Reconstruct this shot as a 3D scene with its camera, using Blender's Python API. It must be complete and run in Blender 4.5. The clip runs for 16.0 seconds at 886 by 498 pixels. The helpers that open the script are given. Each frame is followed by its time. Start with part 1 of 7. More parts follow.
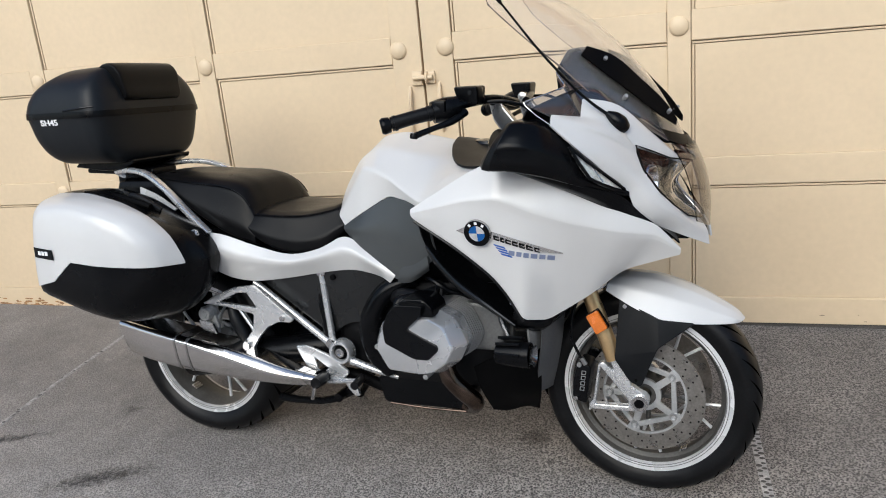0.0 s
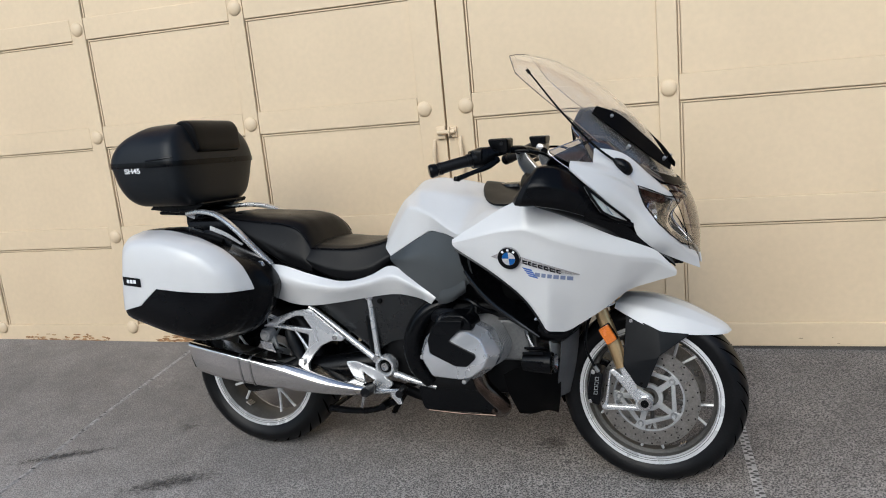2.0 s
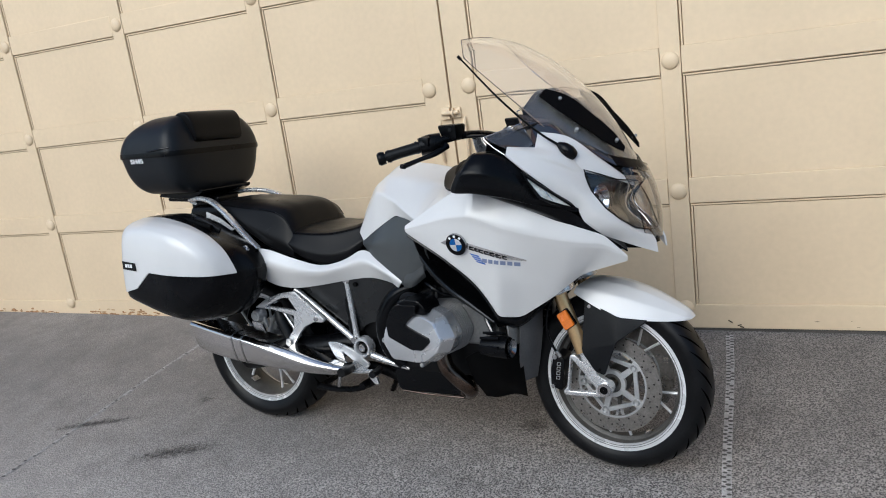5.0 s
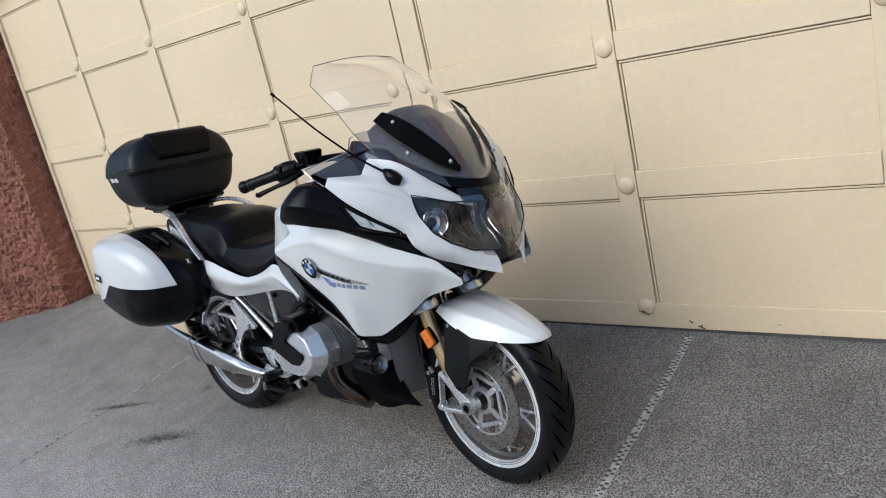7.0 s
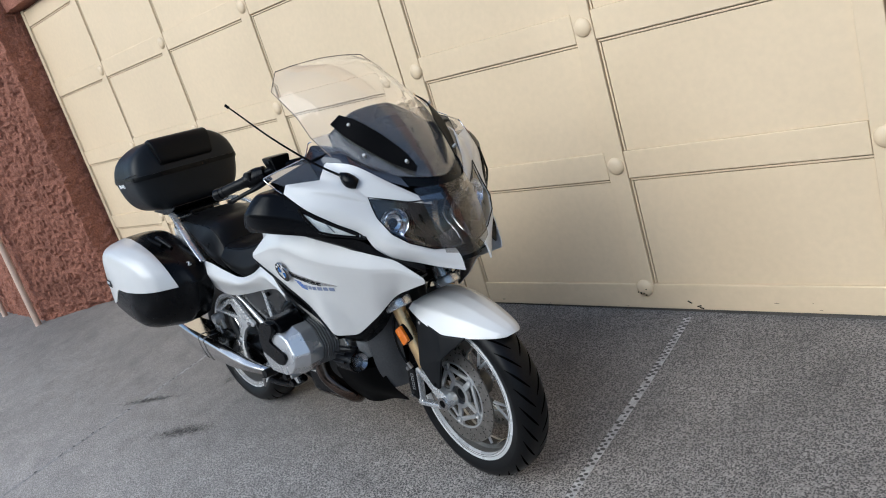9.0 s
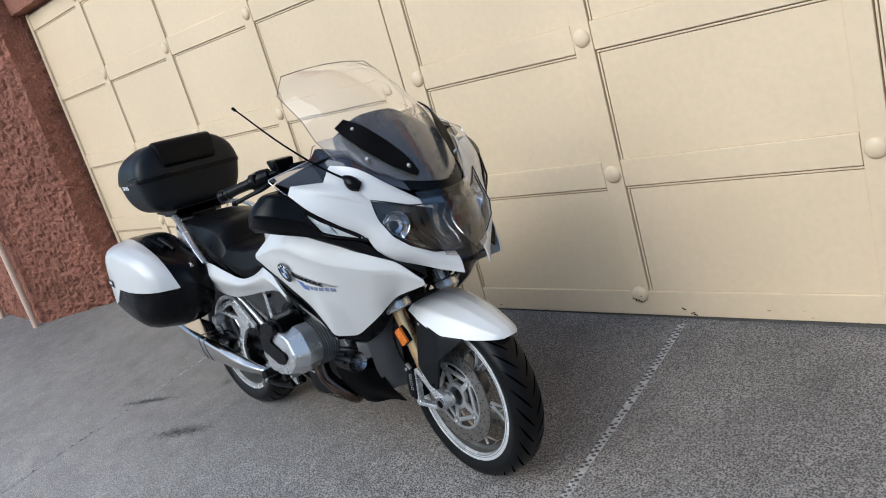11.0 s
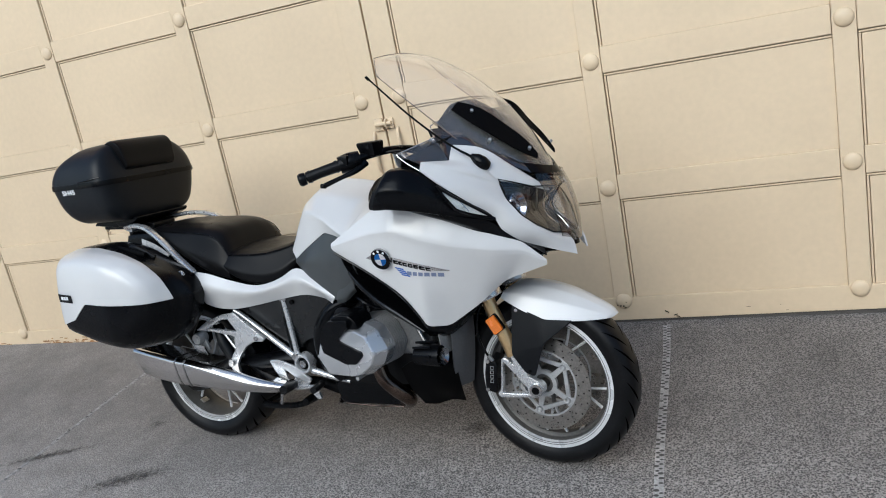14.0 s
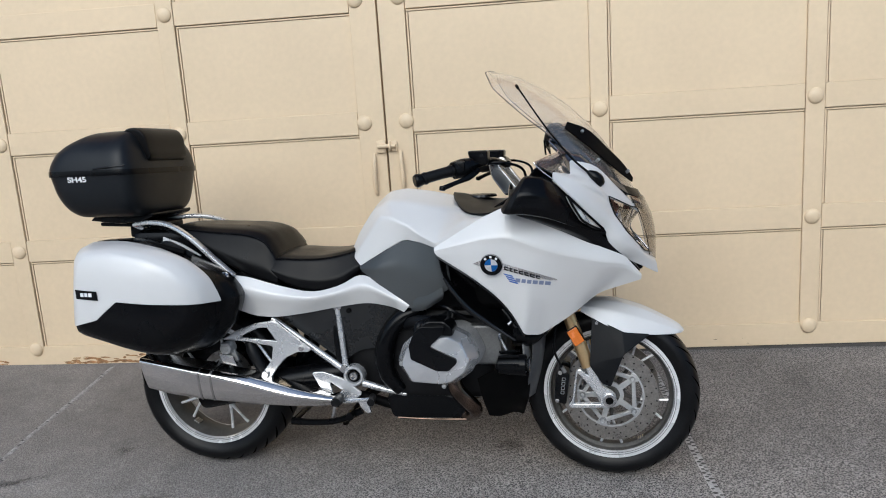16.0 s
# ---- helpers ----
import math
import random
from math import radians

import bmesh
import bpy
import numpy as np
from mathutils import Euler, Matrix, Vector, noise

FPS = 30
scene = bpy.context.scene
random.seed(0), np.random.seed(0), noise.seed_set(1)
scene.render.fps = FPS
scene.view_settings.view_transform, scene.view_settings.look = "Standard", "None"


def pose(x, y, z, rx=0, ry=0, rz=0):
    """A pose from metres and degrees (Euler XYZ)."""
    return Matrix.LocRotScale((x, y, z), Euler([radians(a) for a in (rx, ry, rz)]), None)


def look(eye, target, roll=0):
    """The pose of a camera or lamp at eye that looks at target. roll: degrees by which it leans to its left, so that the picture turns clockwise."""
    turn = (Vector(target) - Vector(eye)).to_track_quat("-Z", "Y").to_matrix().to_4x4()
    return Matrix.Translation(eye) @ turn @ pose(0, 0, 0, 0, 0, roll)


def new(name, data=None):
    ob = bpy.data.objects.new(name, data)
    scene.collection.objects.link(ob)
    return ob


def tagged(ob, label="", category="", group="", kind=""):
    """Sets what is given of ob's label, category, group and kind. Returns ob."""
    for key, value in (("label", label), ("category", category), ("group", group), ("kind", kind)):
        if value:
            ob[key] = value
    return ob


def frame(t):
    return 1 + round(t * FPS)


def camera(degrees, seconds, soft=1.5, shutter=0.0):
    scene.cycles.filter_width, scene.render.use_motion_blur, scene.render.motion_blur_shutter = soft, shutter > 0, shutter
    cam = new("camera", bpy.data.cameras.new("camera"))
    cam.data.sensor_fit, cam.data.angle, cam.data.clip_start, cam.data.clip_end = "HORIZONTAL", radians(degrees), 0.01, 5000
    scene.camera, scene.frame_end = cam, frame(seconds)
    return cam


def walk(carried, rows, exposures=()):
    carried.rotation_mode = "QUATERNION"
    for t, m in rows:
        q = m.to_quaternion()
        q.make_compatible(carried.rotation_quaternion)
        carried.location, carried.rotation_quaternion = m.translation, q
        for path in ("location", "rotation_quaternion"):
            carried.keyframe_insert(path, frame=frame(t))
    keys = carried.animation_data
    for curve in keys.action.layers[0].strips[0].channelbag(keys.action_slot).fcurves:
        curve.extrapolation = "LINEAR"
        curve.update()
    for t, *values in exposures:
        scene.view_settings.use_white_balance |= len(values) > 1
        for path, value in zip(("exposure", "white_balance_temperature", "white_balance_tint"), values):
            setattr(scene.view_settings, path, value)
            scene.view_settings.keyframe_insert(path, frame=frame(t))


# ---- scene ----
cam = camera(59.7, 16.0, soft=1.05)
METRES, EYE, TILT, LEAN, TURN = 5.035, 1.322, 0.0, 0.0, 18.2
ROWS = [
    (0.0, 0.0, 0.0, 0.0, -1.52, -16.07, 5.28),
    (0.5, -0.012, -0.0321, 0.0051, -1.61, -14.24, 4.97),
    (1.0, -0.0362, -0.0467, 0.0071, -1.9, -13.1, 4.76),
    (1.5, -0.046, -0.0581, 0.0067, -2.09, -12.51, 4.86),
    (2.0, -0.0292, -0.0798, 0.0066, -2.23, -12.14, 5.4),
    (2.5, -0.0098, -0.102, 0.0056, -2.2, -11.96, 6.25),
    (3.0, 0.0033, -0.1105, 0.0041, -1.89, -11.83, 7.05),
    (5.5, 0.116, -0.0815, 0.0085, 9.03, -13.94, 8.43),
    (6.0, 0.1763, -0.0836, 0.0126, 12.54, -14.12, 9.74),
    (6.5, 0.222, -0.052, 0.0116, 16.04, -14.57, 11.1),
    (7.0, 0.2721, -0.0311, 0.0142, 19.31, -14.85, 12.7),
    (7.5, 0.3175, -0.0153, 0.015, 21.29, -15.27, 14.21),
    (8.0, 0.328, -0.0074, 0.0149, 22.54, -15.81, 16.09),
    (8.5, 0.3296, -0.0028, 0.0153, 23.4, -16.18, 16.89),
    (11.0, 0.3318, -0.0149, 0.0145, 23.47, -15.4, 15.93),
    (11.5, 0.324, -0.0156, 0.013, 22.71, -15.59, 15.24),
    (12.0, 0.2973, -0.0239, 0.0143, 21.23, -15.53, 14.24),
    (12.5, 0.2532, -0.0293, 0.0105, 18.32, -15.39, 13.12),
    (13.0, 0.2172, -0.0612, 0.0102, 14.35, -14.95, 12.33),
    (13.5, 0.1718, -0.0923, 0.0152, 8.82, -14.55, 11.82),
    (14.0, 0.1009, -0.0852, 0.0129, 3.02, -14.1, 10.81),
    (14.5, 0.0518, -0.1008, 0.0125, -2.42, -13.45, 9.68),
    (15.0, 0.0053, -0.119, 0.0128, -7.36, -12.9, 8.6),
    (15.5, -0.0482, -0.1055, 0.0085, -10.21, -12.16, 6.38),
    (16.0, -0.1074, -0.0848, 0.0078, -12.69, -11.44, 3.66),
]
walk(cam, [(t, pose(0, 0, EYE, TILT, LEAN, TURN) @ pose(METRES * x, METRES * y, METRES * z, 90 + pitch, roll, yaw)) for t, x, y, z, yaw, pitch, roll in ROWS], [
    (0.0, 0.29, 5900, 5), (1.0, 0.16, 5820, 4), (3.0, 0.14, 5740, 4), (5.5, 0.18, 5600, 4), (7.0, 0.22, 5540, 3), (8.5, 0.25, 5530, 3),
    (11.0, 0.27, 5530, 3), (12.0, 0.26, 5530, 3), (14.0, 0.155, 5580, 3), (16.0, 0.115, 5640, 4)])

# ---- world and light ----
world = bpy.data.worlds.new("sky")
scene.world = world
world.use_nodes = True
wt = world.node_tree
sky = wt.nodes.new("ShaderNodeTexSky")
sky.sky_type = "NISHITA"
sky.sun_disc = False
sky.sun_elevation = radians(34)
sky.sun_rotation = radians(190)
sky.dust_density = 3.0
sky.air_density = 1.0
wt.links.new(sky.outputs["Color"], wt.nodes["Background"].inputs["Color"])
wt.nodes["Background"].inputs["Strength"].default_value = 0.14

sun = new("sun", bpy.data.lights.new("sun", "SUN"))
sun.data.energy = 1.75
sun.data.angle = radians(64)
sun.data.color = (1.0, 0.98, 0.96)
sun.matrix_world = look((-0.6, -4.6, 3.1), (0, 0, 0))

# ---- materials ----


def nodes_of(m):
    m.use_nodes = True
    return m.node_tree, m.node_tree.nodes["Principled BSDF"]


def pbr(name, color, rough=0.5, metal=0.0, coat=0.0, var=0.12, scale=9.0, fine=0.06, fscale=160.0, bump=0.0, bscale=400.0,
        rvar=0.08, dist=0.001, spec=0.5):
    """A painted, moulded or metal surface: tone varies at two scales, gloss too, with a fine relief."""
    m = bpy.data.materials.new(name)
    t, b = nodes_of(m)
    L = t.links.new
    co = t.nodes.new("ShaderNodeTexCoord").outputs["Object"]
    n1 = t.nodes.new("ShaderNodeTexNoise")
    n1.inputs["Scale"].default_value, n1.inputs["Detail"].default_value = scale, 5
    n2 = t.nodes.new("ShaderNodeTexNoise")
    n2.inputs["Scale"].default_value, n2.inputs["Detail"].default_value = fscale, 3
    L(co, n1.inputs["Vector"])
    L(co, n2.inputs["Vector"])
    m1 = t.nodes.new("ShaderNodeMapRange")
    m1.inputs[1].default_value, m1.inputs[2].default_value = 0.3, 0.7
    m1.inputs[3].default_value, m1.inputs[4].default_value = 1 - var, 1 + var * 0.4
    L(n1.outputs["Fac"], m1.inputs[0])
    m2 = t.nodes.new("ShaderNodeMapRange")
    m2.inputs[1].default_value, m2.inputs[2].default_value = 0.3, 0.7
    m2.inputs[3].default_value, m2.inputs[4].default_value = 1 - fine, 1 + fine
    L(n2.outputs["Fac"], m2.inputs[0])
    mul = t.nodes.new("ShaderNodeMath")
    mul.operation = "MULTIPLY"
    L(m1.outputs[0], mul.inputs[0])
    L(m2.outputs[0], mul.inputs[1])
    vm = t.nodes.new("ShaderNodeVectorMath")
    vm.operation = "SCALE"
    vm.inputs[0].default_value = color
    L(mul.outputs[0], vm.inputs["Scale"])
    L(vm.outputs[0], b.inputs["Base Color"])
    m3 = t.nodes.new("ShaderNodeMapRange")
    m3.inputs[1].default_value, m3.inputs[2].default_value = 0.3, 0.7
    m3.inputs[3].default_value, m3.inputs[4].default_value = max(0.02, rough - rvar), min(1, rough + rvar)
    L(n1.outputs["Fac"], m3.inputs[0])
    L(m3.outputs[0], b.inputs["Roughness"])
    b.inputs["Metallic"].default_value = metal
    b.inputs["Coat Weight"].default_value = coat
    b.inputs["Coat Roughness"].default_value = 0.05
    b.inputs["Specular IOR Level"].default_value = spec
    if bump:
        n3 = t.nodes.new("ShaderNodeTexNoise")
        n3.inputs["Scale"].default_value, n3.inputs["Detail"].default_value = bscale, 2
        L(co, n3.inputs["Vector"])
        bp = t.nodes.new("ShaderNodeBump")
        bp.inputs["Strength"].default_value, bp.inputs["Distance"].default_value = bump, dist
        L(n3.outputs["Fac"], bp.inputs["Height"])
        L(bp.outputs["Normal"], b.inputs["Normal"])
    return m


def clear(name, color, rough=0.0, ior=1.35, veil=0.0):
    m = bpy.data.materials.new(name)
    t, b = nodes_of(m)
    b.inputs["Base Color"].default_value = (*color, 1)
    b.inputs["Roughness"].default_value = rough
    b.inputs["IOR"].default_value = ior
    # veil: pale diffuse haze standing in for sky mirrored in the pane
    b.inputs["Transmission Weight"].default_value = 1.0 - veil
    return m


WHITE = pbr("white_pearl_paint", (0.595, 0.587, 0.575), 0.34, coat=0.5, var=0.03, fine=0.015, fscale=900, rvar=0.04)
GREY = pbr("grey_satin_paint", (0.062, 0.066, 0.067), 0.40, metal=0.25, var=0.06, fine=0.05, fscale=900, bump=0.05)
BLACK = pbr("black_satin_plastic", (0.0026, 0.0028, 0.0034), 0.26, var=0.2, fine=0.1, bump=0.05, bscale=900, dist=0.0003, spec=0.14)
CHARCOAL = pbr("charcoal_satin_plastic", (0.0055, 0.0058, 0.0064), 0.20, var=0.15, fine=0.08, bump=0.05, bscale=900, dist=0.0003, spec=0.38)
BLACKTEX = pbr("black_grained_plastic", (0.0045, 0.005, 0.006), 0.42, var=0.2, fine=0.15, bump=0.25, bscale=1200, dist=0.0004, spec=0.18)
CASE = pbr("case_plastic", (0.0075, 0.009, 0.011), 0.42, var=0.2, fine=0.12, bump=0.22, bscale=1400, dist=0.0004, spec=0.24)
LEATHER = pbr("seat_vinyl", (0.0042, 0.0042, 0.0046), 0.34, var=0.2, fine=0.12, bump=0.3, bscale=700, dist=0.0005, spec=0.13)
RUBBER = pbr("tyre_rubber", (0.0055, 0.0055, 0.006), 0.36, var=0.35, scale=14, fine=0.2, bump=0.12, bscale=500, dist=0.0005, spec=0.16)
SILVER = pbr("silver_cast_alloy", (0.67, 0.67, 0.665), 0.27, metal=0.74, var=0.12, fine=0.06, bump=0.1, bscale=800, dist=0.0004)
RIM = pbr("silver_wheel_paint", (0.68, 0.68, 0.675), 0.28, metal=0.3, var=0.12, fine=0.05)
ALLOY = pbr("matt_cast_alloy", (0.34, 0.34, 0.335), 0.5, metal=0.6, var=0.2, fine=0.12, bump=0.35, bscale=500, dist=0.0006)
CHROME = pbr("chrome", (0.80, 0.80, 0.80), 0.10, metal=1.0, var=0.06, fine=0.02, rvar=0.04)
STEEL = pbr("brushed_steel", (0.46, 0.45, 0.44), 0.24, metal=1.0, var=0.18, fine=0.1, rvar=0.08)
HEATED = pbr("heat_tinted_steel", (0.13, 0.095, 0.075), 0.2, metal=1.0, var=0.6, scale=16, fine=0.15)
GOLD = pbr("gold_anodised_tube", (0.62, 0.43, 0.22), 0.3, metal=0.85, var=0.1, fine=0.05)
DISC = pbr("brake_disc_steel", (0.30, 0.28, 0.255), 0.32, metal=0.9, var=0.2, scale=30, fine=0.15)
ENGBLK = pbr("engine_black", (0.0045, 0.0045, 0.005), 0.45, var=0.3, fine=0.2, bump=0.3, bscale=300, spec=0.2)
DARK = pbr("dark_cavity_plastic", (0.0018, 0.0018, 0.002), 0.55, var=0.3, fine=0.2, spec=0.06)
ORANGE = pbr("orange_reflector", (0.62, 0.155, 0.010), 0.22, coat=0.6, var=0.15, scale=60, fine=0.2, fscale=500)
BLUE = pbr("blue_enamel", (0.02, 0.17, 0.55), 0.2, coat=0.7, var=0.05)
INK = pbr("blue_print", (0.03, 0.10, 0.36), 0.35, var=0.08)
SIGNWHITE = pbr("white_enamel", (0.8, 0.8, 0.8), 0.3, var=0.05)
GLASS = clear("clear_screen", (0.97, 0.955, 0.945), ior=1.36, veil=0.030)
TINT = clear("smoked_screen", (0.74, 0.74, 0.78), ior=1.5, veil=0.03)
HEADLENS = clear("headlamp_lens", (0.95, 0.955, 0.965), ior=1.42)
SMOKE = clear("smoked_guard", (0.58, 0.565, 0.555), ior=1.45)
LAMPDARK = pbr("dark_lamp_chrome", (0.30, 0.305, 0.32), 0.10, metal=0.9, var=0.2, scale=20, fine=0.05)
# silver rim paint darkened to stand for the shade inside the wheel
BARREL = pbr("shaded_rim_grey", (0.10, 0.095, 0.088), 0.5, metal=0.4, var=0.3, scale=20, fine=0.12)
COVERDARK = pbr("dark_grey_gloss_plastic", (0.035, 0.034, 0.034), 0.16, var=0.1, fine=0.05)
LENS = clear("lamp_lens", (0.96, 0.97, 0.98), 0.0, 1.4)
REFLECT = pbr("lamp_reflector", (0.62, 0.63, 0.65), 0.07, metal=1.0, var=0.05, fine=0.02)
CREAM = pbr("cream_gate_paint", (0.66, 0.52, 0.345), 0.50, var=0.05, scale=2.2, fine=0.025, fscale=40, bump=0.05, bscale=60, dist=0.001)
PIPE = pbr("pale_pink_pipe_paint", (0.62, 0.455, 0.35), 0.5, var=0.14, scale=9, fine=0.08, fscale=90, bump=0.1, bscale=80, dist=0.001)
RUST = pbr("rusted_paint", (0.36, 0.19, 0.08), 0.8, var=0.5, scale=30, fine=0.3, bump=0.4, bscale=200)


def stucco():
    m = bpy.data.materials.new("red_brown_stucco")
    t, b = nodes_of(m)
    L = t.links.new
    co = t.nodes.new("ShaderNodeTexCoord").outputs["Object"]
    n = t.nodes.new("ShaderNodeTexNoise")
    n.inputs["Scale"].default_value, n.inputs["Detail"].default_value, n.inputs["Roughness"].default_value = 75, 5, 0.62
    n2 = t.nodes.new("ShaderNodeTexNoise")
    n2.inputs["Scale"].default_value, n2.inputs["Detail"].default_value = 2.5, 4
    L(co, n.inputs["Vector"])
    L(co, n2.inputs["Vector"])
    r = t.nodes.new("ShaderNodeValToRGB")
    r.color_ramp.elements[0].position, r.color_ramp.elements[1].position = 0.3, 0.72
    r.color_ramp.elements[0].color = (0.175, 0.068, 0.043, 1)
    r.color_ramp.elements[1].color = (0.400, 0.170, 0.110, 1)
    L(n.outputs["Fac"], r.inputs[0])
    mr = t.nodes.new("ShaderNodeMapRange")
    mr.inputs[1].default_value, mr.inputs[2].default_value, mr.inputs[3].default_value, mr.inputs[4].default_value = 0.3, 0.7, 0.8, 1.15
    L(n2.outputs["Fac"], mr.inputs[0])
    vm = t.nodes.new("ShaderNodeVectorMath")
    vm.operation = "SCALE"
    L(r.outputs["Color"], vm.inputs[0])
    L(mr.outputs[0], vm.inputs["Scale"])
    L(vm.outputs[0], b.inputs["Base Color"])
    b.inputs["Roughness"].default_value = 0.92
    bp = t.nodes.new("ShaderNodeBump")
    bp.inputs["Strength"].default_value, bp.inputs["Distance"].default_value = 1.0, 0.014
    L(n.outputs["Fac"], bp.inputs["Height"])
    L(bp.outputs["Normal"], b.inputs["Normal"])
    return m


STUCCO = stucco()


def aggregate():
    """Exposed-aggregate concrete: small stones in a grey matrix, pitted and mottled in patches, darker towards the
    gate.
    """
    m = bpy.data.materials.new("exposed_aggregate_concrete")
    t, b = nodes_of(m)
    L = t.links.new
    co = t.nodes.new("ShaderNodeTexCoord").outputs["Object"]
    v = t.nodes.new("ShaderNodeTexVoronoi")
    v.inputs["Scale"].default_value = 160
    n = t.nodes.new("ShaderNodeTexNoise")
    n.inputs["Scale"].default_value, n.inputs["Detail"].default_value = 120, 5
    big = t.nodes.new("ShaderNodeTexNoise")
    big.inputs["Scale"].default_value, big.inputs["Detail"].default_value = 1.1, 6
    mid = t.nodes.new("ShaderNodeTexNoise")
    mid.inputs["Scale"].default_value, mid.inputs["Detail"].default_value = 9, 5
    for q in (n, big, mid):
        L(co, q.inputs["Vector"])
    jog = t.nodes.new("ShaderNodeMix")
    jog.data_type = "RGBA"
    jog.blend_type = "LINEAR_LIGHT"
    jog.inputs[0].default_value = 0.006
    L(co, jog.inputs[6])
    L(n.outputs["Color"], jog.inputs[7])
    L(jog.outputs[2], v.inputs["Vector"])
    r = t.nodes.new("ShaderNodeValToRGB")
    cr = r.color_ramp
    cr.elements[0].position, cr.elements[1].position = 0.41, 0.61
    cr.elements[0].color, cr.elements[1].color = (0.290, 0.264, 0.240, 1), (0.500, 0.456, 0.416, 1)
    L(n.outputs["Fac"], r.inputs[0])
    # small dark pits between pale ridges
    st = t.nodes.new("ShaderNodeMapRange")
    st.inputs[1].default_value, st.inputs[2].default_value, st.inputs[3].default_value, st.inputs[4].default_value = 0.40, 0.52, 0.17, 1.14
    L(v.outputs["Distance"], st.inputs[0])
    tone = t.nodes.new("ShaderNodeMapRange")
    tone.inputs[1].default_value, tone.inputs[2].default_value, tone.inputs[3].default_value, tone.inputs[4].default_value = 0.3, 0.7, 0.72, 1.22
    L(big.outputs["Fac"], tone.inputs[0])
    tone2 = t.nodes.new("ShaderNodeMapRange")
    tone2.inputs[1].default_value, tone2.inputs[2].default_value, tone2.inputs[3].default_value, tone2.inputs[4].default_value = 0.3, 0.7, 0.84, 1.13
    L(mid.outputs["Fac"], tone2.inputs[0])
    a = t.nodes.new("ShaderNodeMath")
    a.operation = "MULTIPLY"
    L(st.outputs[0], a.inputs[0])
    L(tone.outputs[0], a.inputs[1])
    a2 = t.nodes.new("ShaderNodeMath")
    a2.operation = "MULTIPLY"
    L(a.outputs[0], a2.inputs[0])
    L(tone2.outputs[0], a2.inputs[1])
    # worn-out pits where stones are missing, thicker in some patches
    pit = t.nodes.new("ShaderNodeTexVoronoi")
    pit.inputs["Scale"].default_value = 74
    L(co, pit.inputs["Vector"])
    where = t.nodes.new("ShaderNodeMapRange")
    where.inputs[1].default_value, where.inputs[2].default_value, where.inputs[3].default_value, where.inputs[4].default_value = 0.36, 0.66, 0.09, 0.31
    L(mid.outputs["Fac"], where.inputs[0])
    gap = t.nodes.new("ShaderNodeMath")
    gap.operation = "SUBTRACT"
    L(pit.outputs["Distance"], gap.inputs[0])
    L(where.outputs[0], gap.inputs[1])
    pm = t.nodes.new("ShaderNodeMapRange")
    pm.inputs[1].default_value, pm.inputs[2].default_value, pm.inputs[3].default_value, pm.inputs[4].default_value = -0.04, 0.05, 0.12, 1.0
    L(gap.outputs[0], pm.inputs[0])
    sep = t.nodes.new("ShaderNodeSeparateXYZ")
    L(co, sep.inputs[0])
    wob = t.nodes.new("ShaderNodeMath")
    wob.operation = "MULTIPLY_ADD"
    L(big.outputs["Fac"], wob.inputs[0])
    wob.inputs[1].default_value = 1.6
    L(sep.outputs["Y"], wob.inputs[2])
    # colour gets darker towards the gate, more so to the east
    near_gate = t.nodes.new("ShaderNodeMapRange")
    near_gate.interpolation_type = "SMOOTHSTEP"
    near_gate.inputs[1].default_value, near_gate.inputs[2].default_value, near_gate.inputs[3].default_value, near_gate.inputs[4].default_value = 1.9, 3.3, 0.0, 1.0
    L(wob.outputs[0], near_gate.inputs[0])
    east = t.nodes.new("ShaderNodeMapRange")
    east.interpolation_type = "SMOOTHSTEP"
    east.inputs[1].default_value, east.inputs[2].default_value, east.inputs[3].default_value, east.inputs[4].default_value = -3.2, -0.6, 0.53, 0.66
    L(sep.outputs["X"], east.inputs[0])
    gate_tone = t.nodes.new("ShaderNodeMath")
    gate_tone.operation = "MULTIPLY"
    L(near_gate.outputs[0], gate_tone.inputs[0])
    L(east.outputs[0], gate_tone.inputs[1])
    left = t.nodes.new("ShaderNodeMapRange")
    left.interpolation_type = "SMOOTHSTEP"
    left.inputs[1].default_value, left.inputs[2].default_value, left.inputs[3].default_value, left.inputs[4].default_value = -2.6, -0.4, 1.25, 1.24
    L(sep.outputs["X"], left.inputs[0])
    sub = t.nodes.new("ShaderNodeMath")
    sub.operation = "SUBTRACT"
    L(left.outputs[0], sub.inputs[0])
    L(gate_tone.outputs[0], sub.inputs[1])
    pitted = t.nodes.new("ShaderNodeMath")
    pitted.operation = "MULTIPLY"
    L(pm.outputs[0], pitted.inputs[0])
    L(sub.outputs[0], pitted.inputs[1])
    a3 = t.nodes.new("ShaderNodeMath")
    a3.operation = "MULTIPLY"
    L(a2.outputs[0], a3.inputs[0])
    L(pitted.outputs[0], a3.inputs[1])
    vm = t.nodes.new("ShaderNodeVectorMath")
    vm.operation = "SCALE"
    L(r.outputs["Color"], vm.inputs[0])
    L(a3.outputs[0], vm.inputs["Scale"])
    # worn smooth to the west, coarse stones to the east
    grain = t.nodes.new("ShaderNodeMapRange")
    grain.interpolation_type = "SMOOTHSTEP"
    grain.inputs[1].default_value, grain.inputs[2].default_value, grain.inputs[3].default_value, grain.inputs[4].default_value = -2.2, -0.3, 0.42, 1.0
    wob2 = t.nodes.new("ShaderNodeMath")
    wob2.operation = "MULTIPLY_ADD"
    L(big.outputs["Fac"], wob2.inputs[0])
    wob2.inputs[1].default_value = 1.4
    L(sep.outputs["X"], wob2.inputs[2])
    lower = t.nodes.new("ShaderNodeMath")
    lower.operation = "SUBTRACT"
    L(wob2.outputs[0], lower.inputs[0])
